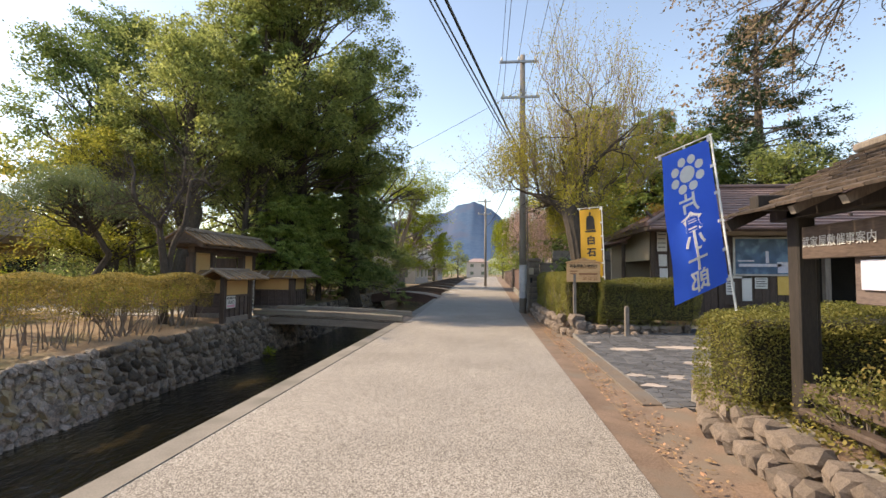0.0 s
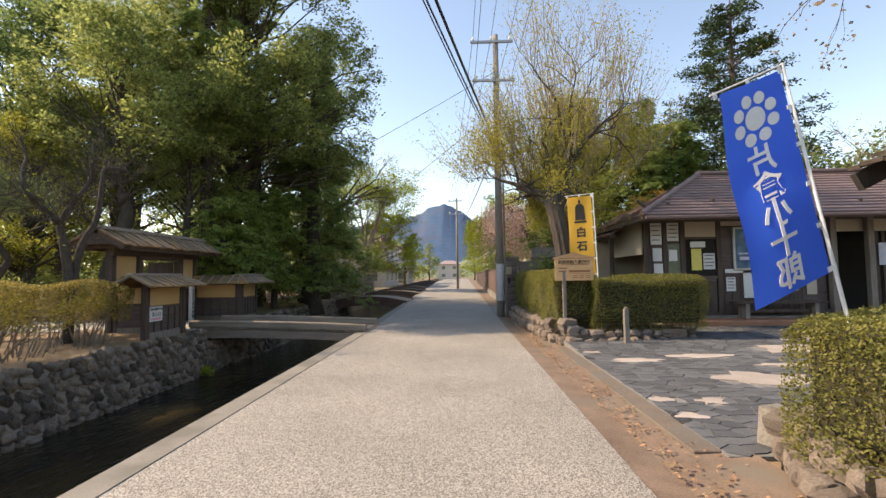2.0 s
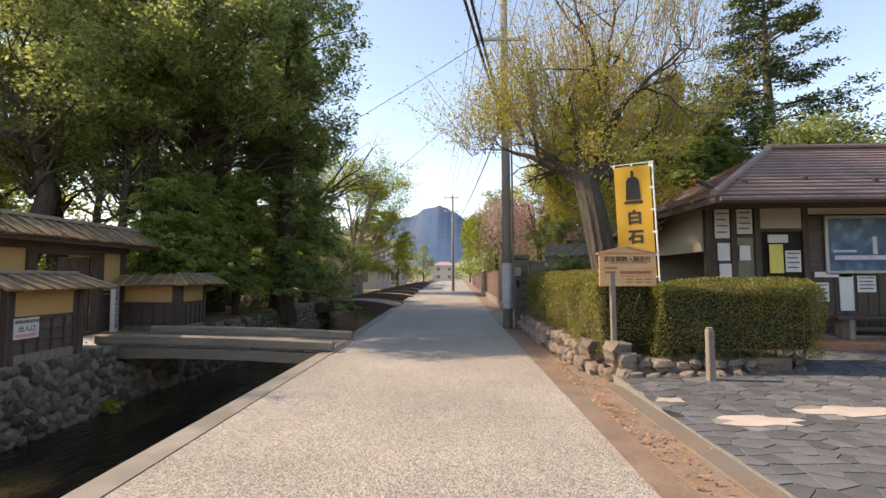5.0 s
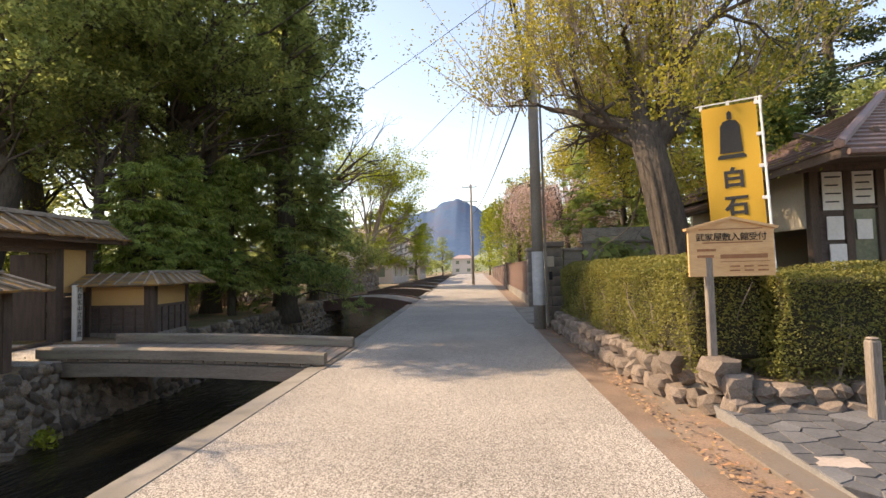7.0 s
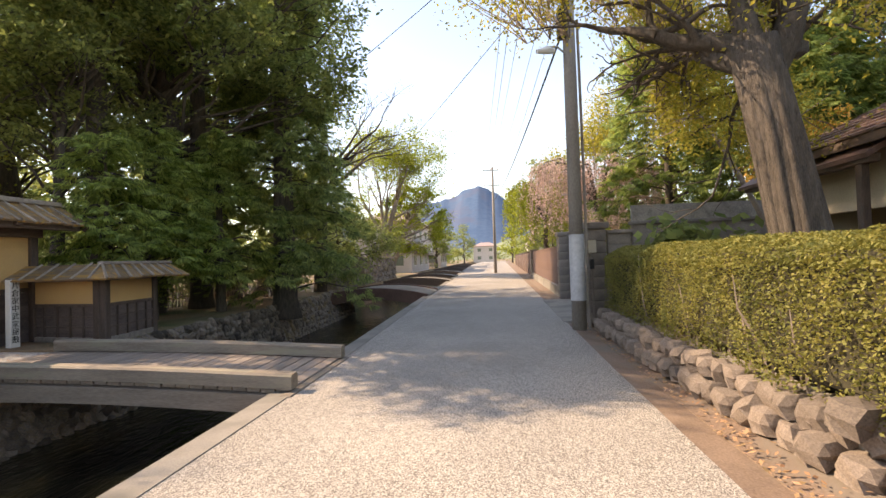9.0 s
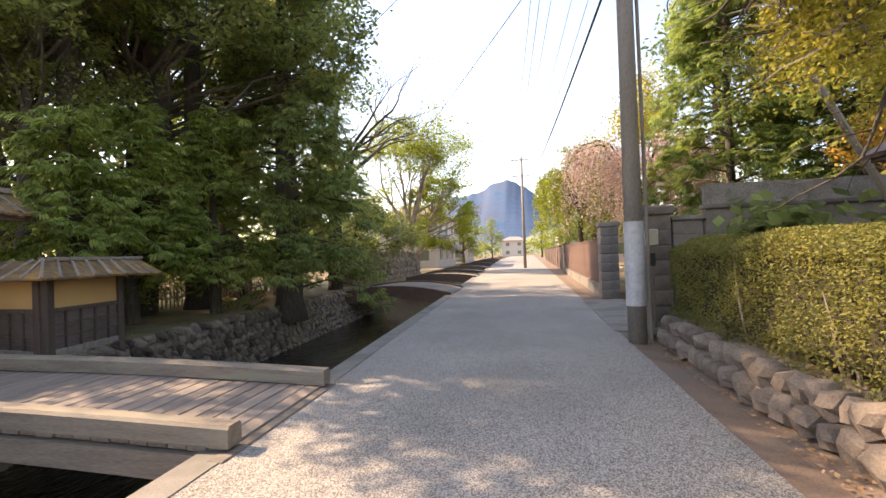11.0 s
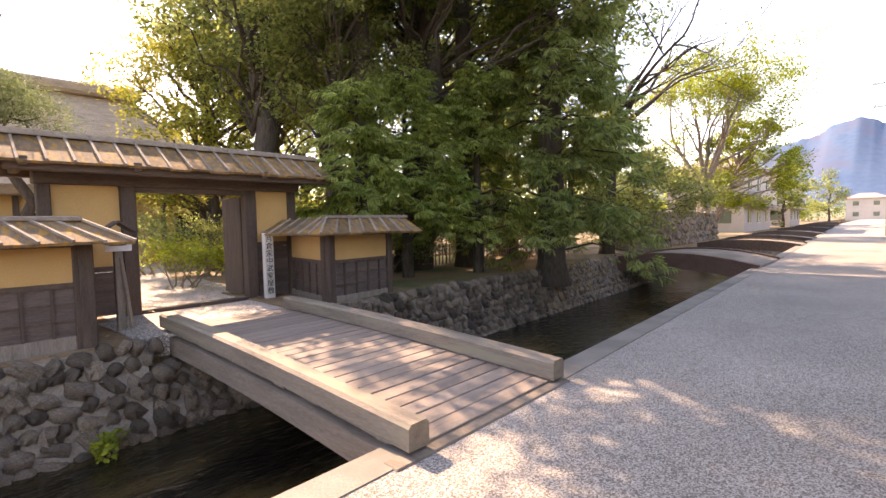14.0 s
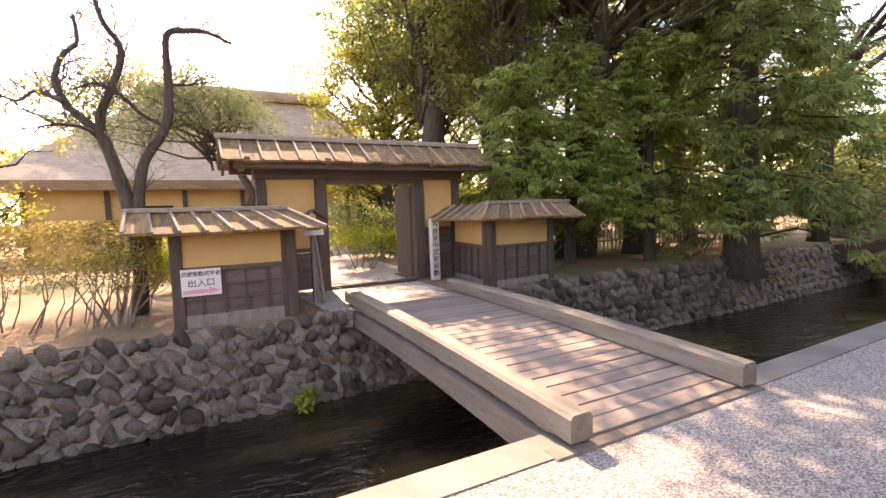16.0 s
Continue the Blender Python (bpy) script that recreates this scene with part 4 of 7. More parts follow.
def bush(name, label, at, r, n, leaf, size, stems=10, flat=0.8, category="shrub", group="", bark=M_TWIG, spread=0.7):
    """A loose shrub: stems from the ground that fork, and clumps of leaves at their ends."""
    b = thing(name, label, category, at, group)
    g, tips = Geo(), []
    for k in range(stems):
        a = R.uniform(0, 6.28)
        grow(g, (R.gauss(0, r * 0.16), R.gauss(0, r * 0.16), -0.04), (math.cos(a) * spread, math.sin(a) * spread, 1), r * 0.55, 0.02 * r + 0.004, 2, tips, 0.5, 0.05, (1, 2), 0.7, 4, 0.14, 3)
    part("brushwood", g, bark, b)
    T = np.array([p[:] for p in tips])
    P = T[NR.randint(0, len(T), n)] + NR.normal(size=(n, 3)) * r * 0.13 * np.array((1, 1, flat))
    P[:, 2] = np.maximum(P[:, 2], 0.02)
    quads("foliage", leaves_at(P, size, 0.4, 0.55), leaf, b)
    return b


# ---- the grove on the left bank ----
# Tall cypresses wear the spray copy darkened for shade, young ones the brighter copy.
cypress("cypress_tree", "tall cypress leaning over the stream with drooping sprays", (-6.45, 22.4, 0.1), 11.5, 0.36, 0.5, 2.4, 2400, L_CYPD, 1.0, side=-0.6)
cypress("cypress_tree", "young cypress with bright flat drooping sprays behind the stone wall", (-7.6, 20.9, 0.2), 4.8, 0.14, 1.0, 2.1, 1300, L_CYP, 0.85, side=-0.8)
cypress("cypress_tree", "young cypress with bright flat drooping sprays behind the stone wall", (-8.3, 19.2, 0.2), 4.6, 0.14, 1.1, 2.0, 1200, L_CYP, 0.85, side=-0.6)
cypress("cypress_tree", "young cypress with bright flat sprays beside the wing wall", (-8.2, 17.8, 0.2), 4.0, 0.10, 1.3, 1.4, 740, L_CYP, 0.8, side=-0.4)
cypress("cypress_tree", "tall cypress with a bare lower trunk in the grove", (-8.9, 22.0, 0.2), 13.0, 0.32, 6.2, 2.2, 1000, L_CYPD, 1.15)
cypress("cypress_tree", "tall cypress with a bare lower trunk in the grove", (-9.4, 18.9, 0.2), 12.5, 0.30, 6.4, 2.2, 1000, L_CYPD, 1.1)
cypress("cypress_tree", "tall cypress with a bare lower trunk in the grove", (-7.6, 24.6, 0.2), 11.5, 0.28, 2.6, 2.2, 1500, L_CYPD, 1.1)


def ball_crown(cx, cy, z0, z1, rx, n, r0, r1, seed):
    """Leaf masses spread through an uneven crown."""
    q = random.Random(seed)
    out = []
    for k in range(n):
        f = q.random()
        z = z0 + (z1 - z0) * f
        w = math.sin(math.pi * min(0.97, 0.18 + 0.8 * f)) ** 0.7
        a, d = q.uniform(0, 6.28), rx * w * math.sqrt(q.uniform(0.12, 1.0))
        out.append((cx + d * math.cos(a), cy + d * math.sin(a), z, q.uniform(r0, r1)))
    return out


crown_tree("broadleaf_tree", "great evergreen broadleaf tree with olive green crown", (-9.7, 20.6, 0.15), (-9.0, 21.0, 13.5), 0.40, ball_crown(-8.2, 21.2, 6.0, 16.2, 5.0, 120, 0.75, 1.3, 1), 112000, 0.14, L_BROAD, clump=0.15, limb=0.10)
crown_tree("broadleaf_tree", "great evergreen broadleaf tree with olive green crown", (-11.8, 17.2, 0.15), (-11.5, 17.4, 9.2), 0.28, ball_crown(-11.2, 17.2, 5.2, 10.4, 3.4, 48, 0.7, 1.1, 2), 34000, 0.13, L_BROAD, clump=0.15, limb=0.10)
crown_tree("broadleaf_tree", "tall dark evergreen tree behind the cypresses", (-10.8, 26.5, 0.15), (-10.6, 26.5, 13), 0.36, ball_crown(-10.0, 26.8, 5.0, 14.5, 3.7, 34, 0.8, 1.4, 3), 12000, 0.17, L_DARK, limb=0.10)
crown_tree("broadleaf_tree", "tall olive green tree behind the gate", (-14.5, 21.5, 0.15), (-14.3, 21.5, 12), 0.32, ball_crown(-14.6, 22.3, 5.5, 14.0, 4.2, 46, 0.8, 1.4, 4), 16000, 0.16, L_BROAD, clump=0.16, limb=0.10)
crown_tree("broadleaf_tree", "old dark evergreen tree with a high spreading crown", (-19, 21.5, 0.15), (-19, 21.5, 12), 0.36, ball_crown(-18.8, 21.8, 6.4, 14.0, 4.6, 70, 0.8, 1.3, 5), 42000, 0.16, L_DARK, clump=0.15, limb=0.10)
crown_tree("broadleaf_tree", "low spreading tree with yellow-green crown in the garden", (-15.0, 17.6, 0.15), (-14.8, 17.4, 5.5), 0.2, ball_crown(-14.8, 17.6, 2.4, 7.4, 2.8, 46, 0.5, 0.9, 6), 30000, 0.11, L_OLIVE, clump=0.15)
crown_tree("broadleaf_tree", "olive green understorey tree among the cypresses", (-9.9, 18.4, 0.15), (-9.7, 18.3, 6.5), 0.14, ball_crown(-9.6, 18.6, 4.2, 8.4, 2.3, 34, 0.5, 0.9, 7), 18000, 0.11, L_BROAD, clump=0.16)
for k, (x, y, h, w, lf) in enumerate([(-26, 27, 9, 5, L_BROAD), (-22, 33, 11, 5.5, L_BROAD), (-32, 10, 9, 5, L_BROAD), (-30, -2, 9, 5, L_DARK), (-15, 31, 9, 5, L_BROAD), (-36, 20, 11, 6, L_DARK)]):
    crown_tree("background_tree", "leafy tree far beyond the garden", (x, y, 0), (x, y, h * 0.8), 0.3, ball_crown(x, y, 1.5, h, w, 26, 1.2, 2.2, 20 + k), 9000, 0.30, lf, group="background trees")

# ---- trees on the right ----
for k, (x, y, h, w, lf) in enumerate([(13.5, 22.5, 6.6, 3.5, L_BROAD), (18.5, 22, 6.5, 3.6, L_BROAD), (8.5, 33, 12, 4.2, L_DARK), (24, 26, 8, 4.5, L_DARK), (13, 34, 11, 4.5, L_BROAD)]):
    crown_tree("garden_tree", "rounded evergreen garden tree behind the ticket house", (x, y, 0), (x, y, h * 0.8), 0.22, ball_crown(x, y, 0.6, h, w, 30, 0.9, 1.6, 40 + k), 13000, 0.2, lf, group="trees behind the ticket house")


for x, y, h in ((5.9, 25.8, 10.5), (8.3, 24.0, 9.5), (10.8, 25.5, 9.0)):
    cypress("garden_conifer", "dense fresh green conifer behind the garden wall", (x, y, 0), h, 0.16, 1.2, 3.0, 3600, L_CONIFER, 1.0)


def fir(at, h, n):
    """A tall conifer with flat tiers of dark foliage and gaps between them."""
    t = thing("fir_tree", "tall dark conifer with layered boughs", "tree", at)
    g = Geo()
    g.tube([(0, 0, -0.3), (0.1, 0, h * 0.4), (0, 0.1, h * 0.75), (0, 0, h)], [0.34, 0.26, 0.15, 0.03], 9)
    bl = []
    for k in range(n):
        f = k / n
        z = h * (0.32 + 0.66 * f)
        a = R.uniform(0, 6.28)
        L = h * 0.235 * (1 - f) ** 0.6 * R.uniform(0.55, 1.15) + 0.35
        e = Vector((math.cos(a) * L, math.sin(a) * L, z + 0.1 * L))
        g.tube(bent((0, 0, z), e, 4, 0.05), [0.06, 0.05, 0.03, 0.012], 4, False)
        for j in range(3):
            q = 0.5 + 0.25 * j
            bl.append((e.x * q, e.y * q, z + 0.1 * L * q + 0.1, 0.30 + 0.40 * (1 - f) * R.uniform(0.7, 1.3)))
    part("trunk", g, M_BARK, t, smooth=True)
    quads("crown", leaves_at(blob_points(bl, 40000, 0.34, 0.32), 0.19, 0.9, 0.4), L_PINE, t)


fir((14.9, 27, 0), 16.2, 84)


def bare_tree(name, label, at, d, length, r, depth, leaf=None, n=0, size=0.08, bark=M_BARK, jit=0.12, **kw):
    """A tree with open limbs and a thin veil of young leaves or none."""
    t = thing(name, label, "tree", at)
    g, tips = Geo(), []
    g.tube([(0, 0, -0.25), (0, 0, 0.02)], [r * 1.5, r * 1.02], 8)
    grow(g, (0, 0, 0), d, length, r, depth, tips, **kw)
    part("trunk", g, bark, t, smooth=True)
    if n:
        T = np.array([p[:] for p in tips])
        P = T[NR.randint(0, len(T), n)] + NR.normal(size=(n, 3)) * jit
        quads("crown", leaves_at(P, size, 0.3, 0.6), leaf, t)
    return t


R.seed(31)
def old_willow():
    at = (2.95, 13.6, 0.3)
    t = thing("old_tree", "gnarled old tree with pollarded limbs and yellow-green buds", "tree", at)
    t.scale = (0.8, 0.8, 0.8)
    g = Geo()
    stem = [(0, 0, -0.3), (-0.05, 0, 0.5), (-0.18, 0.05, 1.5), (-0.40, 0.05, 2.7), (-0.68, 0, 3.9)]
    g.tube(stem, [0.52, 0.36, 0.29, 0.27, 0.27], 14)
    for k in range(9):
        a = 6.28 * k / 9 + 0.2 * math.sin(7.0 * k)
        o = [Vector(p) + Vector((math.cos(a + 0.2 * i), math.sin(a + 0.2 * i), 0)) * q for i, (p, q) in enumerate(zip(stem, (0.50, 0.33, 0.26, 0.24, 0.22)))]
        g.tube(o, [0.10, 0.07, 0.06, 0.06, 0.05], 6)
    tips = []
    limbs = [((-0.62, 0, 3.6), (-0.9, 0.45, 0.75), 1.05, 0.14), ((-0.68, 0, 3.8), (-0.6, 0.6, 0.9), 1.15, 0.15), ((-0.68, 0, 3.85), (-0.2, 0.25, 1.0), 1.5, 0.17), ((-0.58, 0, 3.4), (1.0, 0.1, 0.45), 2.3, 0.19), ((-0.62, 0.05, 3.6), (0.6, 0.9, 0.6), 1.9, 0.14), ((-0.64, 0, 3.7), (0.8, 0.2, 0.8), 2.0, 0.16)]
    for p, d, L, r in limbs:
        grow(g, p, d, L, r, 3, tips, 0.95, 0.01, (2, 3), 0.76, 6, 0.26, 4)
    part("trunk", g, M_BARK, t, smooth=True)
    tw = Geo()
    ends = []
    c = Vector((-0.5, 0, 3.6))
    for p in tips:
        if p.y < -1.5 or p.x < -3.6:
            continue
        for k in range(3):
            out = (p - c).normalized()
            L = R.uniform(0.7, 2.2) if p.z > 4.2 else R.uniform(0.5, 1.1)
            e = p + (out * 0.45 + Vector((R.gauss(0, 0.26), R.gauss(0, 0.26), 0.75 if p.z > 4.2 else R.uniform(-0.5, 0.6)))) * L
            if min(e.z, p.z) < (2.9 if p.x > -1.2 else 4.5):
                continue
            pts = bent(p, e, 4, 0.05)
            tw.tube(pts, [0.011, 0.009, 0.006, 0.003], 3, False)
            ends += pts[1:]
    part("twig_veil", tw, M_TWIG, t)
    T = np.array([p[:] for p in ends])
    low = T[T[:, 2] < 6.4]
    P = np.concatenate([T[NR.randint(0, len(T), 30000)] + NR.normal(size=(30000, 3)) * 0.16, low[NR.randint(0, len(low), 38000)] + NR.normal(size=(38000, 3)) * 0.24])
    P = P[(P[:, 2] > 2.8) & ((P[:, 0] > -1.2) | (P[:, 2] > 4.5))]
    quads("foliage", leaves_at(P, 0.062, 0.2, 0.55), L_WILLOW, t)


old_willow()
R.seed(5)
def zelkova(at, label, bole, limbs, reach, leaf, n, size, jit, bark, r=0.42, lean=(0, 0)):
    """A street tree whose short bole parts into long rising limbs with layers of young leaves."""
    t = thing("zelkova_tree", label, "tree", at)
    g, tips = Geo(), []
    g.tube([(0, 0, -0.3), (0, 0, 0.1), (lean[0] * 0.3, lean[1] * 0.3, bole)], [r * 1.5, r * 1.1, r * 0.9], 10)
    for k in range(limbs):
        a = 6.28 * (k + R.uniform(-0.25, 0.25)) / limbs
        d = (0.55 * math.cos(a) + lean[0], 0.55 * math.sin(a) + lean[1], 1)
        grow(g, (lean[0] * 0.3, lean[1] * 0.3, bole - 0.3), d, reach * R.uniform(0.8, 1.1), r * 0.45, 4, tips, 0.55, 0.02, (2, 2), 0.7, 6, 0.14, 4)
    part("trunk", g, bark, t, smooth=True)
    if n:
        T = np.array([p[:] for p in tips])
        P = T[NR.randint(0, len(T), n)] + NR.normal(size=(n, 3)) * np.array((jit, jit, jit * 0.35))
        quads("crown", leaves_at(P, size, 1.0, 0.6), leaf, t)
    return t


zelkova((-8.75, 45, 0.1), "tall street tree with pale limbs and fresh yellow leaves", 3.2, 6, 3.4, L_FRESH, 26000, 0.15, 0.40, M_BARKL)
zelkova((-7.6, 28.2, 0.2), "bare old tree with long dark twigs over the stream", 4.4, 5, 2.4, L_FRESH, 700, 0.07, 0.2, M_BARK, 0.26, (0.5, -0.1))


def weeping_tree(name, label, base, z_top, reach, strands, leaf, n, size):
    """A trunk with arching limbs from which long thin twigs hang down, set with small leaves or blossom."""
    t = thing(name, label, "tree", base)
    g, tw, P = Geo(), Geo(), []
    h = z_top * 0.62
    g.tube(bent((0, 0, -0.3), (0.1, 0, h), 5, 0.04), [0.22, 0.17, 0.15, 0.13, 0.10], 8)
    for k in range(12):
        a = 6.28 * (k + R.uniform(-0.3, 0.3)) / 12
        L = reach * R.uniform(0.6, 1.0)
        d = Vector((math.cos(a), math.sin(a), 0))
        top = z_top * R.uniform(0.86, 1.0)
        arch = [Vector((0.1, 0, h * 0.85)), d * L * 0.3 + Vector((0, 0, (h + top) / 2)), d * L * 0.6 + Vector((0, 0, top)), d * L * 0.85 + Vector((0, 0, top - 0.15)), d * L + Vector((0, 0, top - 0.55))]
        g.tube(arch, [0.07, 0.055, 0.04, 0.025, 0.012], 5, False)
        for j in range(strands // 12):
            f = R.uniform(1.0, 3.95)
            i = int(f)
            p = arch[i].lerp(arch[i + 1], f - i) + Vector((R.gauss(0, 0.3), R.gauss(0, 0.3), R.gauss(0, 0.12)))
            drop = R.uniform(0.8, max(1.0, p.z - 1.7))
            e = p + d * R.uniform(0.05, 0.35) + Vector((R.gauss(0, 0.08), R.gauss(0, 0.08), -drop))
            pts = [p, p.lerp(e, 0.3) + d * 0.14, p.lerp(e, 0.65) + d * 0.10, e]
            tw.tube(pts, [0.008, 0.006, 0.005, 0.003], 3, False)
            P += [pts[m].lerp(pts[m + 1], q / 4)[:] for m in range(3) for q in range(4)]
    part("trunk", g, M_BARK, t, smooth=True)
    part("twig_veil", tw, M_TWIG, t)
    T = np.array(P)
    quads("crown", leaves_at(T[NR.randint(0, len(T), n)] + NR.normal(size=(n, 3)) * 0.07, size, 0.1, 0.6, 0.6), leaf, t)
    return t


weeping_tree("weeping_cherry", "weeping cherry in fading pink blossom over the fence", (4.3, 29.6, 0), 5.8, 3.2, 420, L_PINK, 26000, 0.075)
weeping_tree("willow_tree", "weeping tree with fresh yellow-green leaves over the fence", (2.9, 37.0, 0), 6.0, 2.9, 380, L_FRESH, 20000, 0.11)
crown_tree("fresh_green_tree", "broad young maple with fresh yellow-green leaves", (-9.4, 47.5, 0), (-7.2, 47.5, 5), 0.18, ball_crown(-6.9, 48, 2.2, 7.6, 3.6, 40, 0.5, 0.95, 61), 19000, 0.16, L_FRESH, M_BARKL)
crown_tree("street_shrub", "dense green shrub hanging over the stone wall", (-8.4, 32.5, 1.4), (-8.2, 32.5, 3.4), 0.10, ball_crown(-7.6, 32.5, 1.6, 4.0, 2.0, 20, 0.5, 0.9, 62), 10000, 0.13, L_BROAD, category="shrub")
crown_tree("street_shrub", "dense green shrub above the stream wall", (-8.4, 27.0, 1.4), (-8.2, 27, 4.4), 0.10, ball_crown(-7.6, 28.0, 0.8, 5.4, 2.1, 26, 0.5, 0.9, 63), 12000, 0.13, L_BROAD, category="shrub")
crown_tree("garden_tree", "dark green tree overhanging the lane", (4.6, 45, 0), (4.4, 45, 6), 0.2, ball_crown(4.2, 45, 2.2, 9, 2.6, 24, 0.8, 1.3, 66), 9000, 0.18, L_BROAD)
bare_tree("yellow_tree", "slender tree with open limbs and yellow-green young leaves", (6.8, 36, 0), (0, 0, 1), 4.4, 0.22, 4, L_WILLOW, 9000, 0.16, M_BARKL, 0.4, spread=0.4, up=0.2)
for k, (x, y, h) in enumerate([(-13, 62, 7), (-9, 78, 7), (-11, 95, 9), (5, 70, 8), (7, 92, 9), (-8, 125, 9), (4, 130, 9), (-16, 110, 12), (12, 60, 10), (-18, 50, 9)]):
    crown_tree("street_tree", "distant leafy tree along the lane", (x, y, 0), (x, y, h * 0.7), 0.18, ball_crown(x, y, 1.5, h, 2.8, 18, 0.8, 1.5, 80 + k), 4200, 0.28, (L_FRESH, L_BROAD)[k % 2], group="trees up the street")

# ---- mountain and far hills ----
def hills(name, label, y, x0, x1, prof, mat, depth):
    g = Geo()
    n = 160
    for i in range(n + 1):
        x = x0 + (x1 - x0) * i / n
        h = prof(x)
        for j in range(7):
            f = j / 6
            g.v.append((x, y - depth * (1 - f) + 10 * math.sin(x * 0.012 + 3 * f) + 2 * math.sin(x * 0.07 - 4 * f), -2 + h * f ** 1.3 * (1 + 0.02 * math.sin(x * 0.05 + 6 * f) * (f < 1))))
    for i in range(n):
        for j in range(6):
            a = i * 7 + j
            g.f.append((a, a + 7, a + 8, a + 1))
    return tagged(part(name, g, mat, smooth=True), label, "mountain", "", "structure")


# Distance haze over the wooded slopes is put into the base colour as blue.
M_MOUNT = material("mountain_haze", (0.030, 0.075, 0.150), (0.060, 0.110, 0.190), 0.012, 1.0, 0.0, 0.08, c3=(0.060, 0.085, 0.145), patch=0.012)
M_MOUNTN = material("wooded_hill", (0.12, 0.15, 0.11), (0.20, 0.22, 0.12), 0.03, 1.0, 0.0, 0.2)
def peak(x):
    """The ridge line: a long shoulder to the west, a blunt top, a steeper fall to the east."""
    line = [(-700, 120), (-420, 140), (-300, 168), (-225, 184), (-150, 194), (-118, 208), (-88, 225), (-55, 231), (-20, 224), (25, 192), (65, 158), (130, 138), (250, 150), (420, 128), (700, 110)]
    for (a, za), (b, zb) in zip(line[:-1], line[1:]):
        if x <= b:
            f = (x - a) / (b - a)
            return za + (zb - za) * f + 2.5 * math.sin(x * 0.11) + 1.5 * math.sin(x * 0.23)
    return 110


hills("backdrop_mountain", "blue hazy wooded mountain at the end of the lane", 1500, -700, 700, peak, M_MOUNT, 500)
hills("backdrop_hill", "wooded foothill beyond the lane", 600, -500, 500, lambda x: 20 + 10 * math.sin(x * 0.02) + 4 * math.sin(x * 0.07), M_MOUNTN, 120)

# ---- ticket house on the right ----
def ticket_house():
    at = (4.5, 13.75, 0.3)
    O = Vector(at)
    h = thing("ticket_house", "low timber ticket house with brown hipped roof", "building", at)

    def P(name, geo, mat, label="", smooth=False):
        o = part(name, geo, mat, h, label, smooth)
        o.location = -O
        return o
    P("plinth", Geo().box(4.6, 12.85, 0.0, 16.5, 17.0, 0.31, 0.02), M_TERRA, "terracotta step along the front")
    P("floor", Geo().box(4.62, 13.4, 0.3, 16.4, 16.9, 0.36, 0.01), M_KERB)
    # walls: back, sides, and the front in bays
    P("wall", Geo().box(4.75, 16.6, 0.33, 16.2, 16.75, 2.85), M_CREAM)
    P("wall", Geo().box(4.68, 13.8, 0.33, 4.80, 16.7, 1.05), M_BOARD)
    P("wall", Geo().box(4.68, 13.8, 1.9, 4.80, 16.7, 2.85), M_CREAM)
    # near-black wall that paints the shade inside the open bay
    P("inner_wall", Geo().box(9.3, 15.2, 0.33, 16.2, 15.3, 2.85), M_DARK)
    P("ceiling_board", Geo().box(4.4, 12.7, 2.80, 16.4, 16.9, 2.84), M_WOODH)
    P("wall_plate", Geo().box(4.6, 13.66, 2.70, 16.3, 13.84, 2.86, 0.01), M_WOODH)
    for x in (4.76, 5.22, 5.66, 6.55, 8.48):
        P("post", Geo().box(x - 0.06, 13.69, 0.31, x + 0.06, 13.81, 2.75, 0.01), M_WOOD)
    for x in (9.2, 10.1, 11.7, 13.4):
        P("post", Geo().box(x - 0.075, 13.5, 0.31, x + 0.075, 13.65, 2.8, 0.01), M_GREYW)
    P("front_wall", Geo().box(6.61, 13.72, 0.33, 8.42, 13.78, 2.55), M_BOARD)
    for i in range(9):
        x = 6.63 + i * 0.2
        P("wall_board", Geo().box(x, 13.70, 0.35, x + 0.185, 13.725, 1.5), M_WOOD)
    P("front_wall", Geo().box(8.54, 13.72, 0.33, 9.12, 13.78, 2.55), M_BOARD)
    P("transom", Geo().box(5.72, 13.72, 2.32, 6.49, 13.77, 2.70), M_CREAM, "beige transom board")
    P("transom", Geo().box(6.61, 13.71, 2.58, 8.42, 13.76, 2.72), M_CREAM, "beige transom board")
    P("transom", Geo().box(8.54, 13.71, 2.45, 9.12, 13.76, 2.72), M_CREAM, "beige transom board")
    P("window", Geo().box(5.28, 13.73, 1.25, 5.60, 13.76, 2.15), M_GLASS, "ticket window pane")
    P("window_frame", Geo().box(5.27, 13.70, 1.20, 5.61, 13.74, 1.25, 0.004), M_WOOD)
    P("window_frame", Geo().box(5.27, 13.70, 2.15, 5.61, 13.74, 2.2, 0.004), M_WOOD)
    P("front_wall", Geo().box(5.28, 13.73, 0.33, 5.60, 13.77, 1.2), M_CREAM)
    P("front_wall", Geo().box(4.82, 13.73, 0.33, 5.16, 13.77, 2.72), M_BOARD)
    P("front_wall", Geo().box(5.28, 13.735, 2.2, 5.60, 13.77, 2.72), M_BOARD)
    P("counter", Geo().box(5.22, 13.45, 1.1, 5.66, 13.75, 1.15, 0.008), M_GREYW)
    # sliding door
    P("door_panel", Geo().box(5.74, 13.73, 0.38, 6.47, 13.77, 1.28), M_BOARD, "plank lower half of the sliding door")
    for i in range(4):
        x = 5.75 + i * 0.18
        P("door_board", Geo().box(x, 13.712, 0.45, x + 0.165, 13.735, 1.2), M_WOOD)
    for z0, z1 in ((1.27, 1.34), (2.26, 2.32), (0.34, 0.44)):
        P("door_rail", Geo().box(5.72, 13.70, z0, 6.49, 13.78, z1, 0.004), M_WOODH)
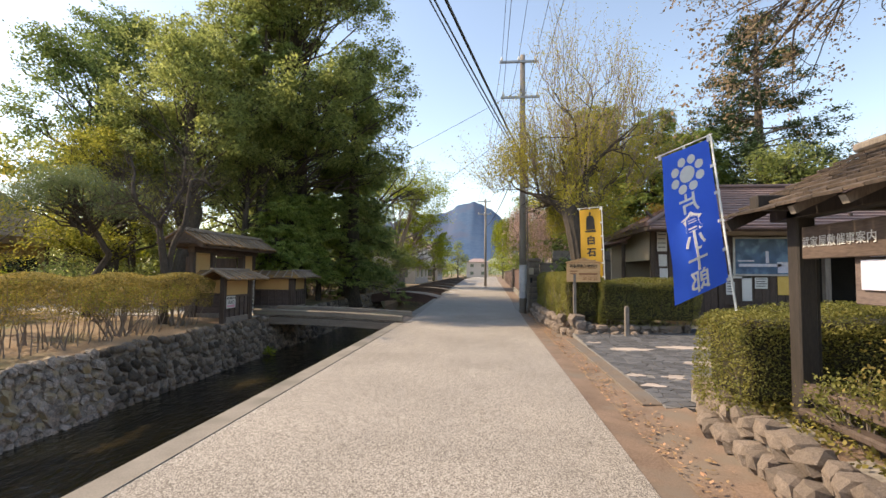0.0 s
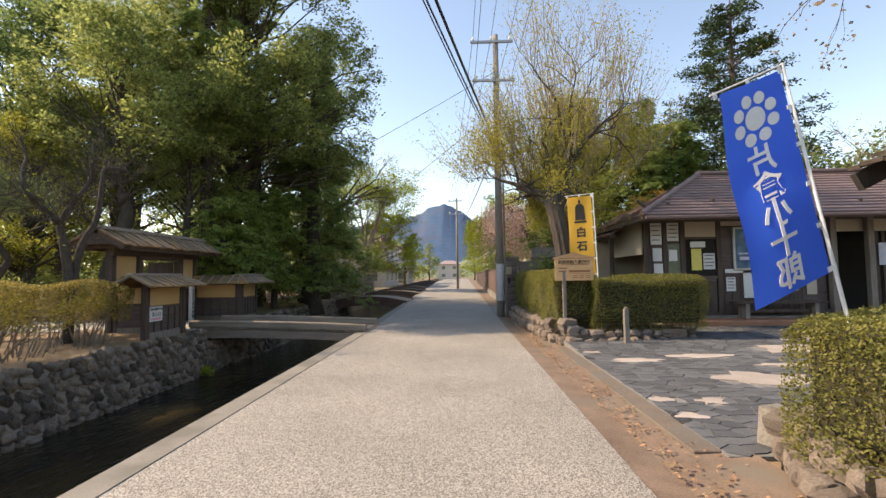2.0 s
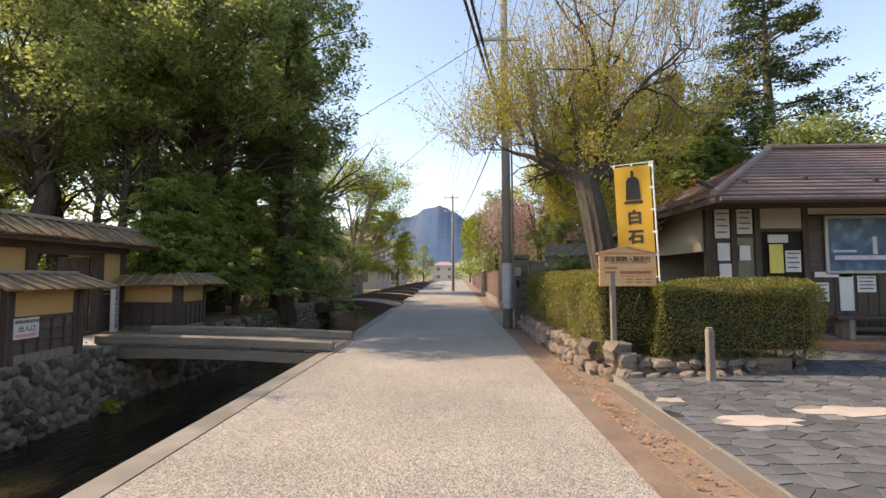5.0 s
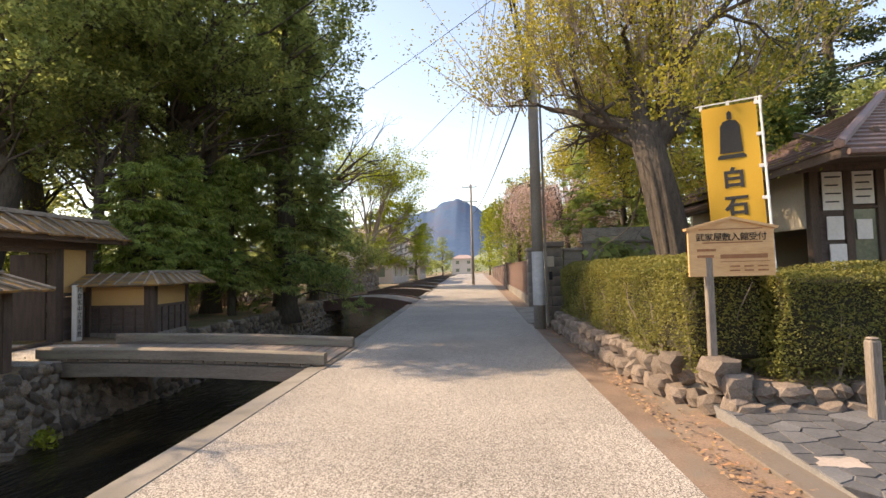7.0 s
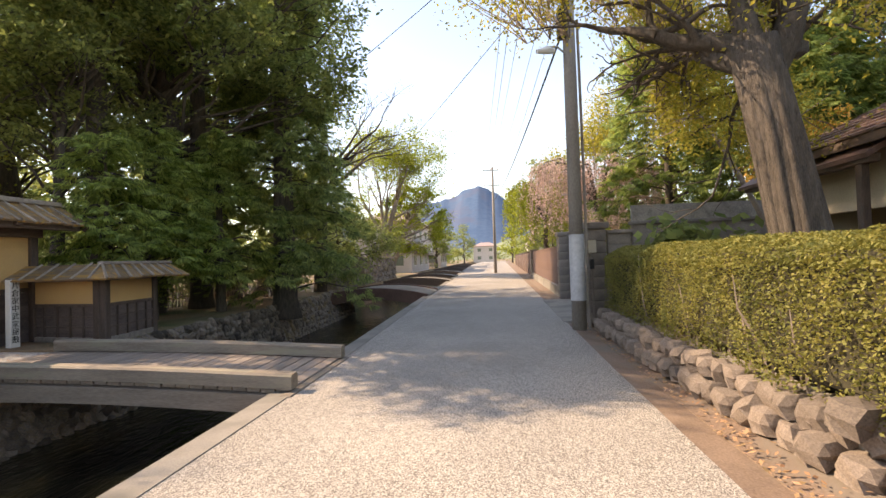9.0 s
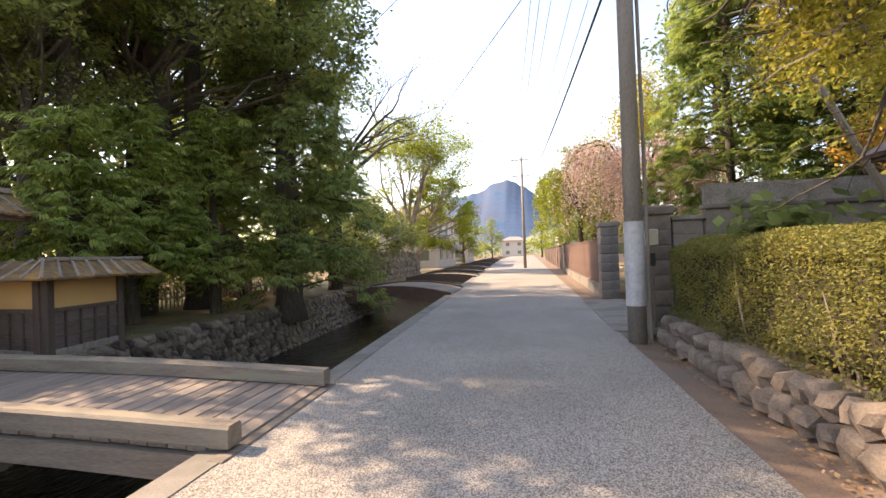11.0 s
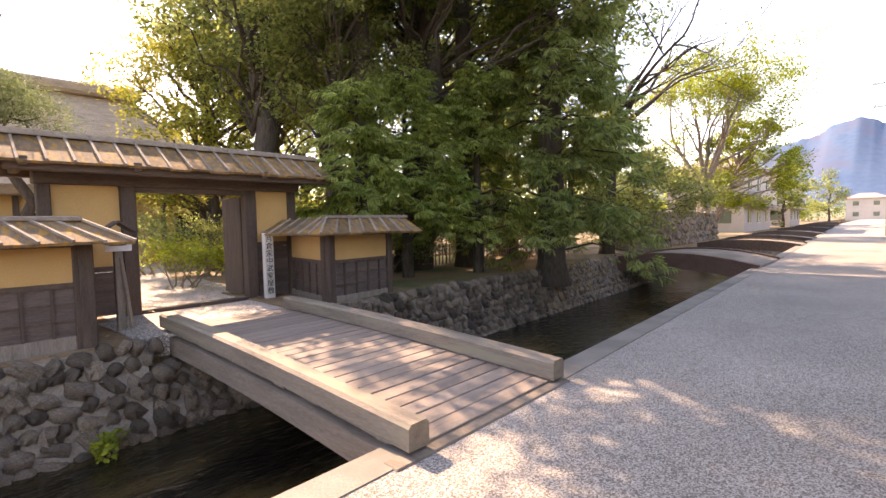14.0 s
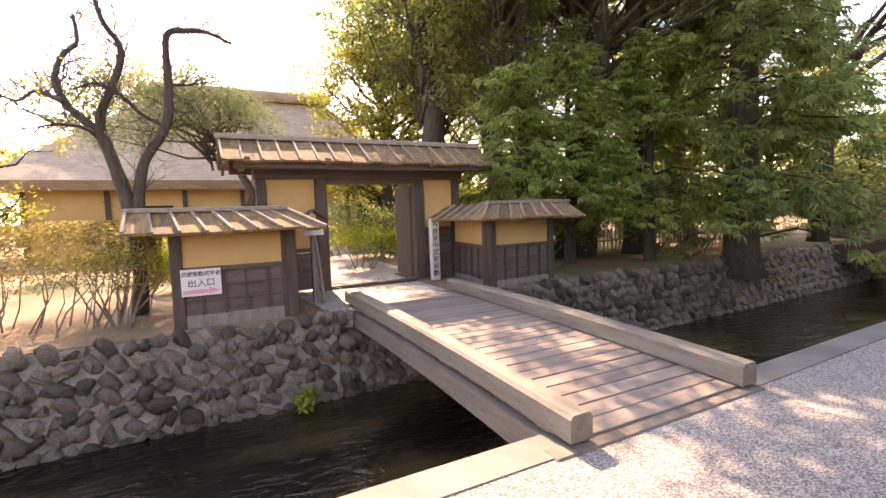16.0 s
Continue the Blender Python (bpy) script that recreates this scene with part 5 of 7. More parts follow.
    # black sheet for the door glass, the unlit room behind painted into it
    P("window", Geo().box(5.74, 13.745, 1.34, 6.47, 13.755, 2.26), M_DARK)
    # notices
    for x0, x1, z0, z1, m in ((4.86, 5.13, 2.14, 2.68, M_PAPER), (5.27, 5.55, 2.22, 2.68, M_PAPER), (4.90, 5.12, 1.72, 2.05, M_PAPER), (4.92, 5.14, 1.3, 1.66, M_PAPER), (5.30, 5.5, 1.72, 2.0, M_PAPER), (5.85, 6.1, 1.48, 2.02, M_YELLOWP), (6.14, 6.42, 1.5, 1.9, M_PAPER), (5.83, 6.2, 2.05, 2.2, M_PAPER),
                            (6.68, 6.9, 0.95, 1.3, M_PAPER), (7.1, 7.35, 0.78, 1.5, M_WHITE), (6.66, 7.36, 1.40, 1.5, M_WHITE), (7.43, 7.76, 1.12, 1.42, M_PAPER), (8.02, 8.4, 0.95, 1.46, M_GOLDP), (8.58, 8.78, 1.5, 1.95, M_PAPER), (8.62, 8.86, 0.85, 1.3, M_CREAM)):
        P("notice", Geo().box(x0, 13.675, z0, x1, 13.69, z1), m)
    for x0, x1, z0, z1 in ((4.86, 5.13, 2.14, 2.68), (5.27, 5.55, 2.22, 2.68), (6.68, 6.9, 0.95, 1.3), (7.43, 7.76, 1.12, 1.42), (6.14, 6.42, 1.5, 1.9)):
        for k in range(4):
            z = z1 - (z1 - z0) * (k + 0.7) / 4.6
            P("notice_line", Geo().box(x0 + 0.03, 13.668, z, x1 - 0.03 - 0.03 * (k % 2), 13.673, z + 0.02), M_INK)
    P("poster_frame", Geo().box(6.86, 13.64, 1.46, 8.38, 13.69, 2.55, 0.012), M_METAL, "aluminium display frame")
    P("poster", Geo().box(6.92, 13.630, 1.52, 8.32, 13.638, 2.49), M_POSTER, "dark blue display panel")
    P("poster_detail", Geo().box(7.0, 13.624, 1.72, 8.1, 13.628, 1.80).box(7.7, 13.624, 1.82, 7.78, 13.628, 2.15).box(8.0, 13.624, 1.55, 8.30, 13.628, 1.85).box(6.98, 13.624, 1.86, 7.4, 13.628, 1.9), M_PICTURE)
    # slatted wall further along
    for i in range(9):
        x = 10.2 + i * 0.16
        P("slat", Geo().box(x, 13.72, 0.4, x + 0.07, 13.77, 2.7), M_WOOD)
    P("notice", Geo().box(10.4, 13.68, 1.55, 11.35, 13.70, 2.1), M_PICTURE, "pale printed poster")
    P("transom", Geo().box(9.3, 13.71, 2.4, 11.6, 13.76, 2.72), M_CREAM)
    # hipped roof in courses
    eave, ridge = (4.17, 12.4, 2.74), (6.7, 14.8, 4.12)
    n = 15
    for i in range(n):
        f0, f1 = i / n, (i + 1) / n
        def at_f(f):
            return eave[0] + (ridge[0] - eave[0]) * f, eave[1] + (ridge[1] - eave[1]) * f, eave[2] + (ridge[2] - eave[2]) * f
        xa, ya, za = at_f(f0)
        xb, yb, zb = at_f(f1)
        XR = 17.0
        P("roof_course", Geo().slab([(xa, ya, za + 0.022), (XR, ya, za + 0.022), (XR, yb + 0.03, zb + 0.005), (xb, yb + 0.03, zb + 0.005)], 0.03), M_COPPER)
        yb2, ya2 = 2 * 14.8 - yb, 2 * 14.8 - ya
        P("roof_course", Geo().slab([(xa, ya2, za + 0.022), (xa, ya, za + 0.022), (xb + 0.03, yb, zb + 0.005), (xb + 0.03, yb2, zb + 0.005)], 0.03), M_COPPER)
        P("roof_course", Geo().slab([(XR, ya2, za + 0.022), (xa, ya2, za + 0.022), (xb, yb2 - 0.03, zb + 0.005), (XR, yb2 - 0.03, zb + 0.005)], 0.03), M_COPPER)
    P("hip_cap", Geo().tube([(eave[0], eave[1], eave[2] + 0.04), (ridge[0], ridge[1], ridge[2] + 0.04)], 0.06, 6), M_COPPER)
    P("ridge_cap", Geo().box(6.6, 14.7, 4.1, 17, 14.9, 4.2, 0.03), M_COPPER)
    P("fascia", Geo().box(4.2, 12.42, 2.62, 17, 12.46, 2.73).box(4.2, 12.46, 2.62, 4.24, 17.1, 2.73), M_WOODH)
    P("gutter_pipe", Geo().tube([(4.25, 12.37, 2.68), (17, 12.37, 2.68)], 0.04, 6), M_COPPER)
    for k in range(10):
        P("snow_guard", Geo().box(4.95 + 1.1 * k, 12.88 + 0.12 * (k % 2), 3.02 + 0.07 * (k % 2), 5.03 + 1.1 * k, 12.96 + 0.12 * (k % 2), 3.10 + 0.07 * (k % 2), 0.01), M_WOOD)
    for k in range(14):
        x = 4.6 + 0.9 * k
        P("rafter", Geo().slab([(x, 12.5, 2.70), (x + 0.07, 12.5, 2.70), (x + 0.07, 13.8, 3.3), (x, 13.8, 3.3)], 0.07), M_WOODH)
    # lean-to at the side
    P("lean_to_roof", Geo().slab([(4.15, 14.7, 2.5), (4.9, 14.7, 2.95), (4.9, 17.6, 2.95), (4.15, 17.6, 2.5)][::1], 0.06), M_COPPER)
    P("lean_to_post", Geo().box(4.24, 14.9, 0, 4.34, 15.0, 2.5, 0.01), M_WOOD)
    P("lean_to_beam", Geo().box(4.22, 14.75, 2.40, 4.36, 17.5, 2.50, 0.01), M_WOODH)
    P("lean_to_wall", Geo().box(4.3, 16.4, 0, 4.7, 16.5, 2.5), M_CREAM)


M_GLASS = material("window_pane", (0.10, 0.12, 0.09), (0.20, 0.22, 0.17), 1.5, 0.08, 0, 20)
ticket_house()


def bench():
    at = (7.65, 13.3, 0.31)
    b = thing("bench", "long dark wooden bench against the ticket house", "bench", at)
    for i in range(3):
        part("seat_plank", Geo().box(-1.05, -0.2 + i * 0.13, 0.36, 1.05, -0.085 + i * 0.13, 0.40, 0.006), M_WOOD, b)
    for x in (-0.8, 0.8):
        part("leg", Geo().box(x - 0.05, -0.17, 0, x + 0.05, 0.17, 0.36, 0.01), M_GREYW, b)
    part("stretcher", Geo().box(-0.8, -0.03, 0.14, 0.8, 0.03, 0.22, 0.005), M_WOOD, b)


bench()

# ---- flags ----
def cloth(w, h, nx=9, ny=16, amp=0.03, seed=0):
    """A hanging banner in the local xz plane, its hoist at x = 0, its top at z = 0, gently rippled."""
    q = random.Random(seed)
    a, b = q.uniform(0, 6), q.uniform(0, 6)
    g = Geo()
    def ripple(x, z):
        return amp * (x / w) * (math.sin(5 * z + a) + 0.6 * math.sin(9 * x + 3 * z + b))
    for j in range(ny + 1):
        for i in range(nx + 1):
            x, z = w * i / nx, -h * j / ny
            g.v.append((x, ripple(x, z), z))
    for j in range(ny):
        for i in range(nx):
            k = j * (nx + 1) + i
            g.f.append((k, k + 1, k + nx + 2, k + nx + 1))
    return g, ripple


def drape(ob, ripple, off):
    """Lay a flat print onto the rippled cloth."""
    me = ob.data
    m = ob.matrix_basis.copy()
    for v in me.vertices:
        p = m @ v.co
        v.co = (p.x, ripple(p.x, p.z) + off + (p.y if abs(p.y) < 0.01 else 0), p.z)
    ob.matrix_basis = Matrix.Identity(4)


def disc(cx, cz, r, n=20, ry=1.0):
    return Geo().add([(cx + r * math.cos(2 * math.pi * k / n), 0, cz + r * ry * math.sin(2 * math.pi * k / n)) for k in range(n)], [tuple(range(n))])


def banner(name, label, foot, top, turn, w, h, mat, draw, seed, amp=0.03, droop=0.0):
    """A banner on a leaning pole with a top rod and tabs."""
    f = thing(name, label, "banner flag", foot, "banner flags")
    F, T = Vector(foot), Vector(top)
    part("pole", Geo().tube([(0, 0, 0), T - F], [0.014, 0.011], 8), M_WHITE, f)
    d = (T - F).normalized()
    side = Vector((math.cos(radians(turn)), math.sin(radians(turn)), 0))
    side = (side - d * side.dot(d)).normalized()
    nrm = d.cross(side)
    if droop:
        k = math.sqrt(1 - droop * droop)
        side = Vector((math.cos(radians(turn)) * k, math.sin(radians(turn)) * k, -droop))
    m = Matrix((side, nrm, d)).transposed().to_4x4()
    m.translation = T - F - d * 0.05 + side * 0.035
    g, rip = cloth(w, h, seed=seed, amp=amp)
    c = part("cloth", g, mat, f, smooth=True)
    c.matrix_basis = m
    o = part("rod", Geo().tube([(-0.06, 0, 0.04), (w + 0.05, 0, 0.04)], 0.008, 6), M_WHITE, f)
    o.matrix_basis = m
    for k in range(6):
        o = part("tab", Geo().box(-0.05, -0.006, -0.03 - h * k / 5.1, 0.02, 0.006, -h * k / 5.1 + 0.005), M_WHITE, f)
        o.matrix_basis = m
    for k in range(3):
        o = part("tab", Geo().box(w * k / 2 - 0.015, -0.004, -0.01, w * k / 2 + 0.015, 0.004, 0.05), M_WHITE, f)
        o.matrix_basis = m
    draw(c, rip, w, h)
    for o in list(f.children) + list(c.children):
        if o.name.startswith("pole"):
            continue
        o.data.transform(m)
        o.matrix_basis = Matrix.Identity(4)
    return f


def blue_print(c, rip, w, h):
    # the crest of eight small discs round a large one, then the name, all seen from the back
    for sgn in (1, -1):
        disks = [disc(w * 0.5, -0.30, 0.093, 24)] + [disc(w * 0.5 + 0.165 * math.cos(math.pi / 8 + k * math.pi / 4), -0.30 + 0.165 * math.sin(math.pi / 8 + k * math.pi / 4), 0.052, 16) for k in range(8)]
        for q in disks:
            drape(part("crest_disc", q, M_WHITE, c), rip, 0.004 * sgn)
    for i, ch in enumerate("片倉小十郎"):
        o = word(ch, 0.235, M_WHITE, c, Matrix.Translation((w * 0.52, 0, -0.63 - i * 0.212)), name="lettering", bold=0.004)
        drape(o, rip, 0.005)


def yellow_print(c, rip, w, h):
    for sgn in (1, -1):
        bell = Geo().add([(w * 0.5 + x, 0, z) for x, z in ((-0.105, -0.50), (0.105, -0.50), (0.09, -0.22), (0.06, -0.17), (0, -0.15), (-0.06, -0.17), (-0.09, -0.22))], [tuple(range(7))])
        drape(part("bell_print", bell, M_INK, c), rip, 0.004 * sgn)
        drape(part("bell_rim", Geo().add([(w * 0.5 + x, 0, z) for x, z in ((-0.13, -0.56), (0.13, -0.56), (0.13, -0.535), (0.105, -0.515), (-0.105, -0.515), (-0.13, -0.535))], [tuple(range(6))]), M_INK, c), rip, 0.004 * sgn)
        drape(part("bell_loop", Geo().add([(w * 0.5 + x, 0, z) for x, z in ((-0.022, -0.15), (0.022, -0.15), (0.022, -0.08), (0, -0.06), (-0.022, -0.08))], [tuple(range(5))]), M_INK, c), rip, 0.004 * sgn)
    for i, ch in enumerate("白石城"):
        drape(word(ch, 0.22, M_INK, c, Matrix.Translation((w * 0.5, 0, -0.76 - i * 0.30)) @ Matrix.Diagonal((-1, 1, 1, 1)), name="lettering", bold=0.008), rip, 0.005)


banner("banner_flag", "tall blue banner with white crest discs and lettering", (2.58, 4.64, 0.2), (2.60, 5.38, 3.06), 190, 0.61, 1.62, M_BLUE, blue_print, 3, 0.03, 0.40)
banner("banner_flag", "tall yellow banner with a black bell and lettering", (2.98, 11.67, 0.3), (2.89, 11.69, 3.14), 158, 0.50, 1.68, M_YELLOW, yellow_print, 8)


# ---- wooden sign board ----
def sign_board():
    at = (2.19, 11.42, 0.19)
    s = thing("sign_board", "pointed wooden information board on a post with lettering", "sign", at)
    part("post", Geo().box(-0.036, 0.012, -0.05, 0.036, 0.075, 1.3, 0.008), M_GREYW, s)

    def up(ob):
        ob.location = (0.2, 0, 0)
        ob.rotation_euler = (0, 0, radians(-4))
        return ob
    w, z0, z1, z2 = 0.385, 1.11, 1.565, 1.665
    pts = [(-w, z0), (w, z0), (w, z1), (0, z2), (-w, z1)]
    g = Geo().add([(x, 0, z) for x, z in pts] + [(x, 0.035, z) for x, z in pts], [(0, 1, 2, 3, 4), (9, 8, 7, 6, 5)] + [(i, i + 5, (i + 1) % 5 + 5, (i + 1) % 5) for i in range(5)])
    up(part("board", g, M_SIGN, s, "varnished pale wood board"))
    for sgn in (1, -1):
        up(part("top_moulding", Geo().slab([(0, -0.03, z2 + 0.02), (sgn * (w + 0.03), -0.03, z1 + 0.015), (sgn * (w + 0.03), 0.06, z1 + 0.015), (0, 0.06, z2 + 0.02)][::-sgn], 0.025), M_SIGN, s))
    up(part("groove", Geo().box(-w + 0.1, -0.004, z1 - 0.005, w - 0.1, 0.0, z1 + 0.004), M_INKR, s))
    up(word("武家屋敷入館受付", 0.084, M_INK, s, Matrix.Identity(4), step=0.95)).location = (0.2, -0.006, 1.49)
    for z, a, b, h in ((1.435, -0.26, 0.28, 0.005), (1.365, -0.31, -0.14, 0.012), (1.305, -0.31, -0.16, 0.012), (1.30, -0.1, 0.32, 0.02), (1.25, -0.1, 0.34, 0.003), (1.205, -0.02, 0.07, 0.007), (1.205, 0.11, 0.19, 0.007), (1.205, 0.23, 0.32, 0.007), (1.165, -0.02, 0.07, 0.007), (1.165, 0.11, 0.19, 0.007), (1.165, 0.23, 0.32, 0.007)):
        up(part("text_line", Geo().box(a, -0.005, z - h, b, 0.0, z + h), M_INKR, s))


sign_board()


def bollard():
    b = thing("marker_post", "short weathered square wooden marker post", "post", (3.24, 10.94, 0.05))
    part("shaft", Geo().box(-0.045, -0.045, -0.15, 0.045, 0.045, 0.70, 0.012), M_GREYW, b)
    part("cap", Geo().box(-0.04, -0.04, 0.70, 0.04, 0.04, 0.725, 0.015), M_BATTEN, b)


bollard()


# ---- notice shelter ----
def shelter():
    at = (2.65, 4.0, 0.25)
    O = Vector(at)
    s = thing("notice_shelter", "dark timber notice shelter with shingled gable roof", "shelter", at)

    def P(name, geo, mat, label=""):
        o = part(name, geo, mat, s, label)
        o.location = -O
        return o
    for x in (2.66, 4.25):
        for y in (4.0, 2.2):
            P("post", Geo().box(x - 0.07, y - 0.07, 0.1, x + 0.07, y + 0.07, 2.05, 0.012), M_TARRED)
            P("post_plate", Geo().box(x + 0.075, y - 0.05, 0.5, x + 0.10, y + 0.05, 1.62, 0.004), M_TARRED)
    for x in (2.66, 4.25):
        P("wall_plate", Geo().box(x - 0.07, 1.9, 1.95, x + 0.07, 4.3, 2.07, 0.01), M_TARRED)
    for y in (2.2, 4.0):
        P("tie_beam", Geo().box(2.3, y - 0.06, 2.02, 4.6, y + 0.06, 2.14, 0.01), M_TARRED)
        P("king_post", Geo().box(3.40, y - 0.05, 2.1, 3.50, y + 0.05, 2.5, 0.01), M_WOOD)
    for y in (2.5, 3.0, 3.5):
        for sg in (1, -1):
            P("rafter", Geo().slab([(3.45 + sg * 1.15, y, 1.99), (3.45 + sg * 1.15, y + 0.06, 1.99), (3.45, y + 0.06, 2.53), (3.45, y, 2.53)][::-sg], 0.06), M_GREYW)
    n = 9
    for i in range(n):
        f0, f1 = i / n, (i + 1.25) / n
        for sg in (-1, 1):
            xa, xb = 3.45 + sg * 1.2 * (1 - f0), 3.45 + sg * 1.2 * max(0, 1 - f1)
            za, zb = 1.99 + 0.60 * f0 + 0.022, 1.99 + 0.60 * min(1, f1)
            y = 1.6
            while y < 4.38:
                w = R.uniform(0.14, 0.3)
                y2 = min(4.4, y + w)
                cs = [(xa, y2 - 0.006, za + R.uniform(0, 0.012)), (xa, y, za + R.uniform(0, 0.012)), (xb, y, zb), (xb, y2 - 0.006, zb)]
                P("shingle", Geo().slab(cs if sg < 0 else cs[::-1], 0.02), M_SHINGLE2)
                y = y2
    P("ridge_cap", Geo().box(3.36, 1.58, 2.58, 3.54, 4.42, 2.66, 0.02), M_GREYW)
    for sg in (1, -1):
        P("barge_board", Geo().slab([(3.45, 4.34, 2.56), (3.45 + sg * 1.2, 4.34, 1.97), (3.45 + sg * 1.2, 4.38, 1.97), (3.45, 4.38, 2.56)][::sg], 0.10), M_TARRED)
    P("name_board", Geo().box(2.60, 2.6, 1.62, 2.635, 3.9, 1.87, 0.006), M_WOODH, "dark name board")
    o = word("武家屋敷催事案内", 0.088, M_WHITE, s, Matrix.Identity(4), step=1.02)
    o.matrix_basis = Matrix.Translation(Vector((2.592, 3.52, 1.75)) - O) @ Matrix.Rotation(radians(-90), 4, "Z")
    P("back_board", Geo().box(2.66, 2.35, 1.3, 2.69, 3.45, 1.62, 0.004), M_BOARD)
    P("lower_rail", Geo().box(2.60, 2.2, 0.55, 2.72, 3.95, 0.65, 0.008), M_WOODH)
    P("poster", Geo().box(2.64, 3.05, 1.40, 2.65, 3.37, 1.60), M_PICTURE, "pale printed poster")
    P("ground_sill", Geo().box(2.56, 1.6, 0.4, 2.68, 3.95, 0.46, 0.015), M_WOOD, "dark timber ground sill")


M_SHINGLE2 = material("old_shingle", (0.036, 0.026, 0.020), (0.120, 0.086, 0.064), 3, 0.9, 0.7, 22, rand=0.35, stretch=(1, 7, 7))
shelter()

# ---- low rock walls on the right ----
bed = Geo()
bed.slab([(2.25, -6, 0.33), (7, -6, 0.33), (7, 5.2, 0.33), (2.5, 5.2, 0.3)], 0.4)
bed.slab([(2.6, 5.2, 0.3), (7, 5.2, 0.33), (6.5, 5.6, 0.12), (3.0, 5.5, 0.15)], 0.3)
bed.slab([(2.15, 12.0, 0.32), (2.45, 11.42, 0.3), (4.6, 11.42, 0.3), (4.6, 12.6, 0.3), (3.2, 18.5, 0.34), (2.05, 18.5, 0.34)], 0.4)
tagged(part("planting_bed", bed, M_SOIL), "raised earth bed behind low rocks", "bed", "", "structure")


def rock_wall(name, label, path, h, size):
    """A low dry wall of rough rocks along a path of points."""
    w = thing(name, label, "stone wall", (0, 0, 0), kind="structure")
    for (a, b) in zip(path[:-1], path[1:]):
        A, B = Vector(a), Vector(b)
        e = Vector((-(B - A).y, (B - A).x)).normalized() * (-0.28 if (B - A).y > abs((B - A).x) else 0.28)
        A0, B0 = A, B
        c = (B - A).normalized() * min(0.16, (B - A).length * 0.3)
        A, B = A + c, B - c
        part("earth_fill", Geo().slab([(*(A + e * 0.22), h * 0.80), (*(A + e * 1.3), h * 0.88), (*(B + e * 1.3), h * 0.88), (*(B + e * 0.22), h * 0.80)][:: -1 if (B - A).y > abs((B - A).x) else -1], h + 0.1), M_MORTAR, w)
        A, B = A0, B0
        L, d = (B - A).length, (B - A).normalized()
        ang = math.degrees(math.atan2(d.y, d.x))
        rows = 2
        back = Vector((-d.y, d.x)) * (-1 if (B - A).y > abs((B - A).x) else 1)
        for row in range(rows):
            s = -size * R.uniform(0, 0.4)
            while s < L:
                q = size * R.uniform(0.65, 1.4)
                p = A + d * (s + q / 2) + back * (0.09 * row)
                o = new("stone", ROCK_ME[R.randrange(6)])
                o.parent = w
                o.matrix_basis = pose(p.x + R.gauss(0, 0.012), p.y + R.gauss(0, 0.012), h * (row + 0.45) / rows + R.gauss(0, 0.012), R.gauss(0, 6), R.gauss(0, 16), ang + R.gauss(0, 6)) @ Matrix.Diagonal((q * 0.49, R.uniform(0.10, 0.15), h / rows * R.uniform(0.48, 0.58), 1))
                s += q * 0.98
    return w


rock_wall("rock_wall", "low wall of rough brown rocks along the verge", [(2.2, -1.5), (2.2, 1.5), (2.2, 3.4), (2.25, 4.7), (2.5, 5.35), (3.0, 5.55)], 0.37, 0.19)
rock_wall("rock_wall", "low wall of rough brown rocks under the hedge", [(2.25, 11.2), (1.95, 12.2), (1.80, 15), (1.82, 18.2)], 0.40, 0.22)
rock_wall("rock_wall", "low wall of rough brown rocks at the court edge", [(2.2, 11.2), (3.4, 11.2), (4.7, 11.5)], 0.31, 0.25)
for x, y, z, q in ((2.2, 11.4, 0.42, 0.16), (2.0, 11.9, 0.4, 0.14)):
    o = new("boulder", ROCK_ME[2])
    o.matrix_basis = pose(x, y, z, 10, 5, 30) @ Matrix.Diagonal((q * 1.3, q, q * 0.8, 1))
    tagged(o, "rounded brown boulder beside the hedge", "boulder")

# ---- walls and gate pillars along the right ----
def block_pillar(name, label, x0, y0, x1, y1, h, rows):
    p = thing(name, label, "pillar", ((x0 + x1) / 2, (y0 + y1) / 2, 0), "gate pillars")
    sx, sy = (x1 - x0) / 2, (y1 - y0) / 2
    dz = (h - 0.14) / rows
    me = Geo().box(-sx, -sy, 0, sx, sy, dz - 0.012, 0.014).mesh("block")
    me.materials.append(M_CONC)
    part("core", Geo().box(-sx + 0.02, -sy + 0.02, -0.1, sx - 0.02, sy - 0.02, h - 0.12), M_MORTAR, p)
    for i in range(rows):
        o = new("block", me)
        o.parent, o.location = p, (0, 0, i * dz)
    part("cap", Geo().box(-sx - 0.05, -sy - 0.05, h - 0.14, sx + 0.05, sy + 0.05, h, 0.02), M_CONC, p)


block_pillar("gate_pillar", "weathered concrete block pillar with a cap", 1.72, 18.62, 2.12, 19.0, 2.08, 8)
block_pillar("gate_pillar", "weathered concrete block pillar with a cap", 1.95, 24.7, 2.45, 25.2, 2.2, 8)
block_pillar("gate_pillar", "weathered concrete block pillar with a cap", 2.2, 41.0, 2.6, 41.4, 1.9, 7)


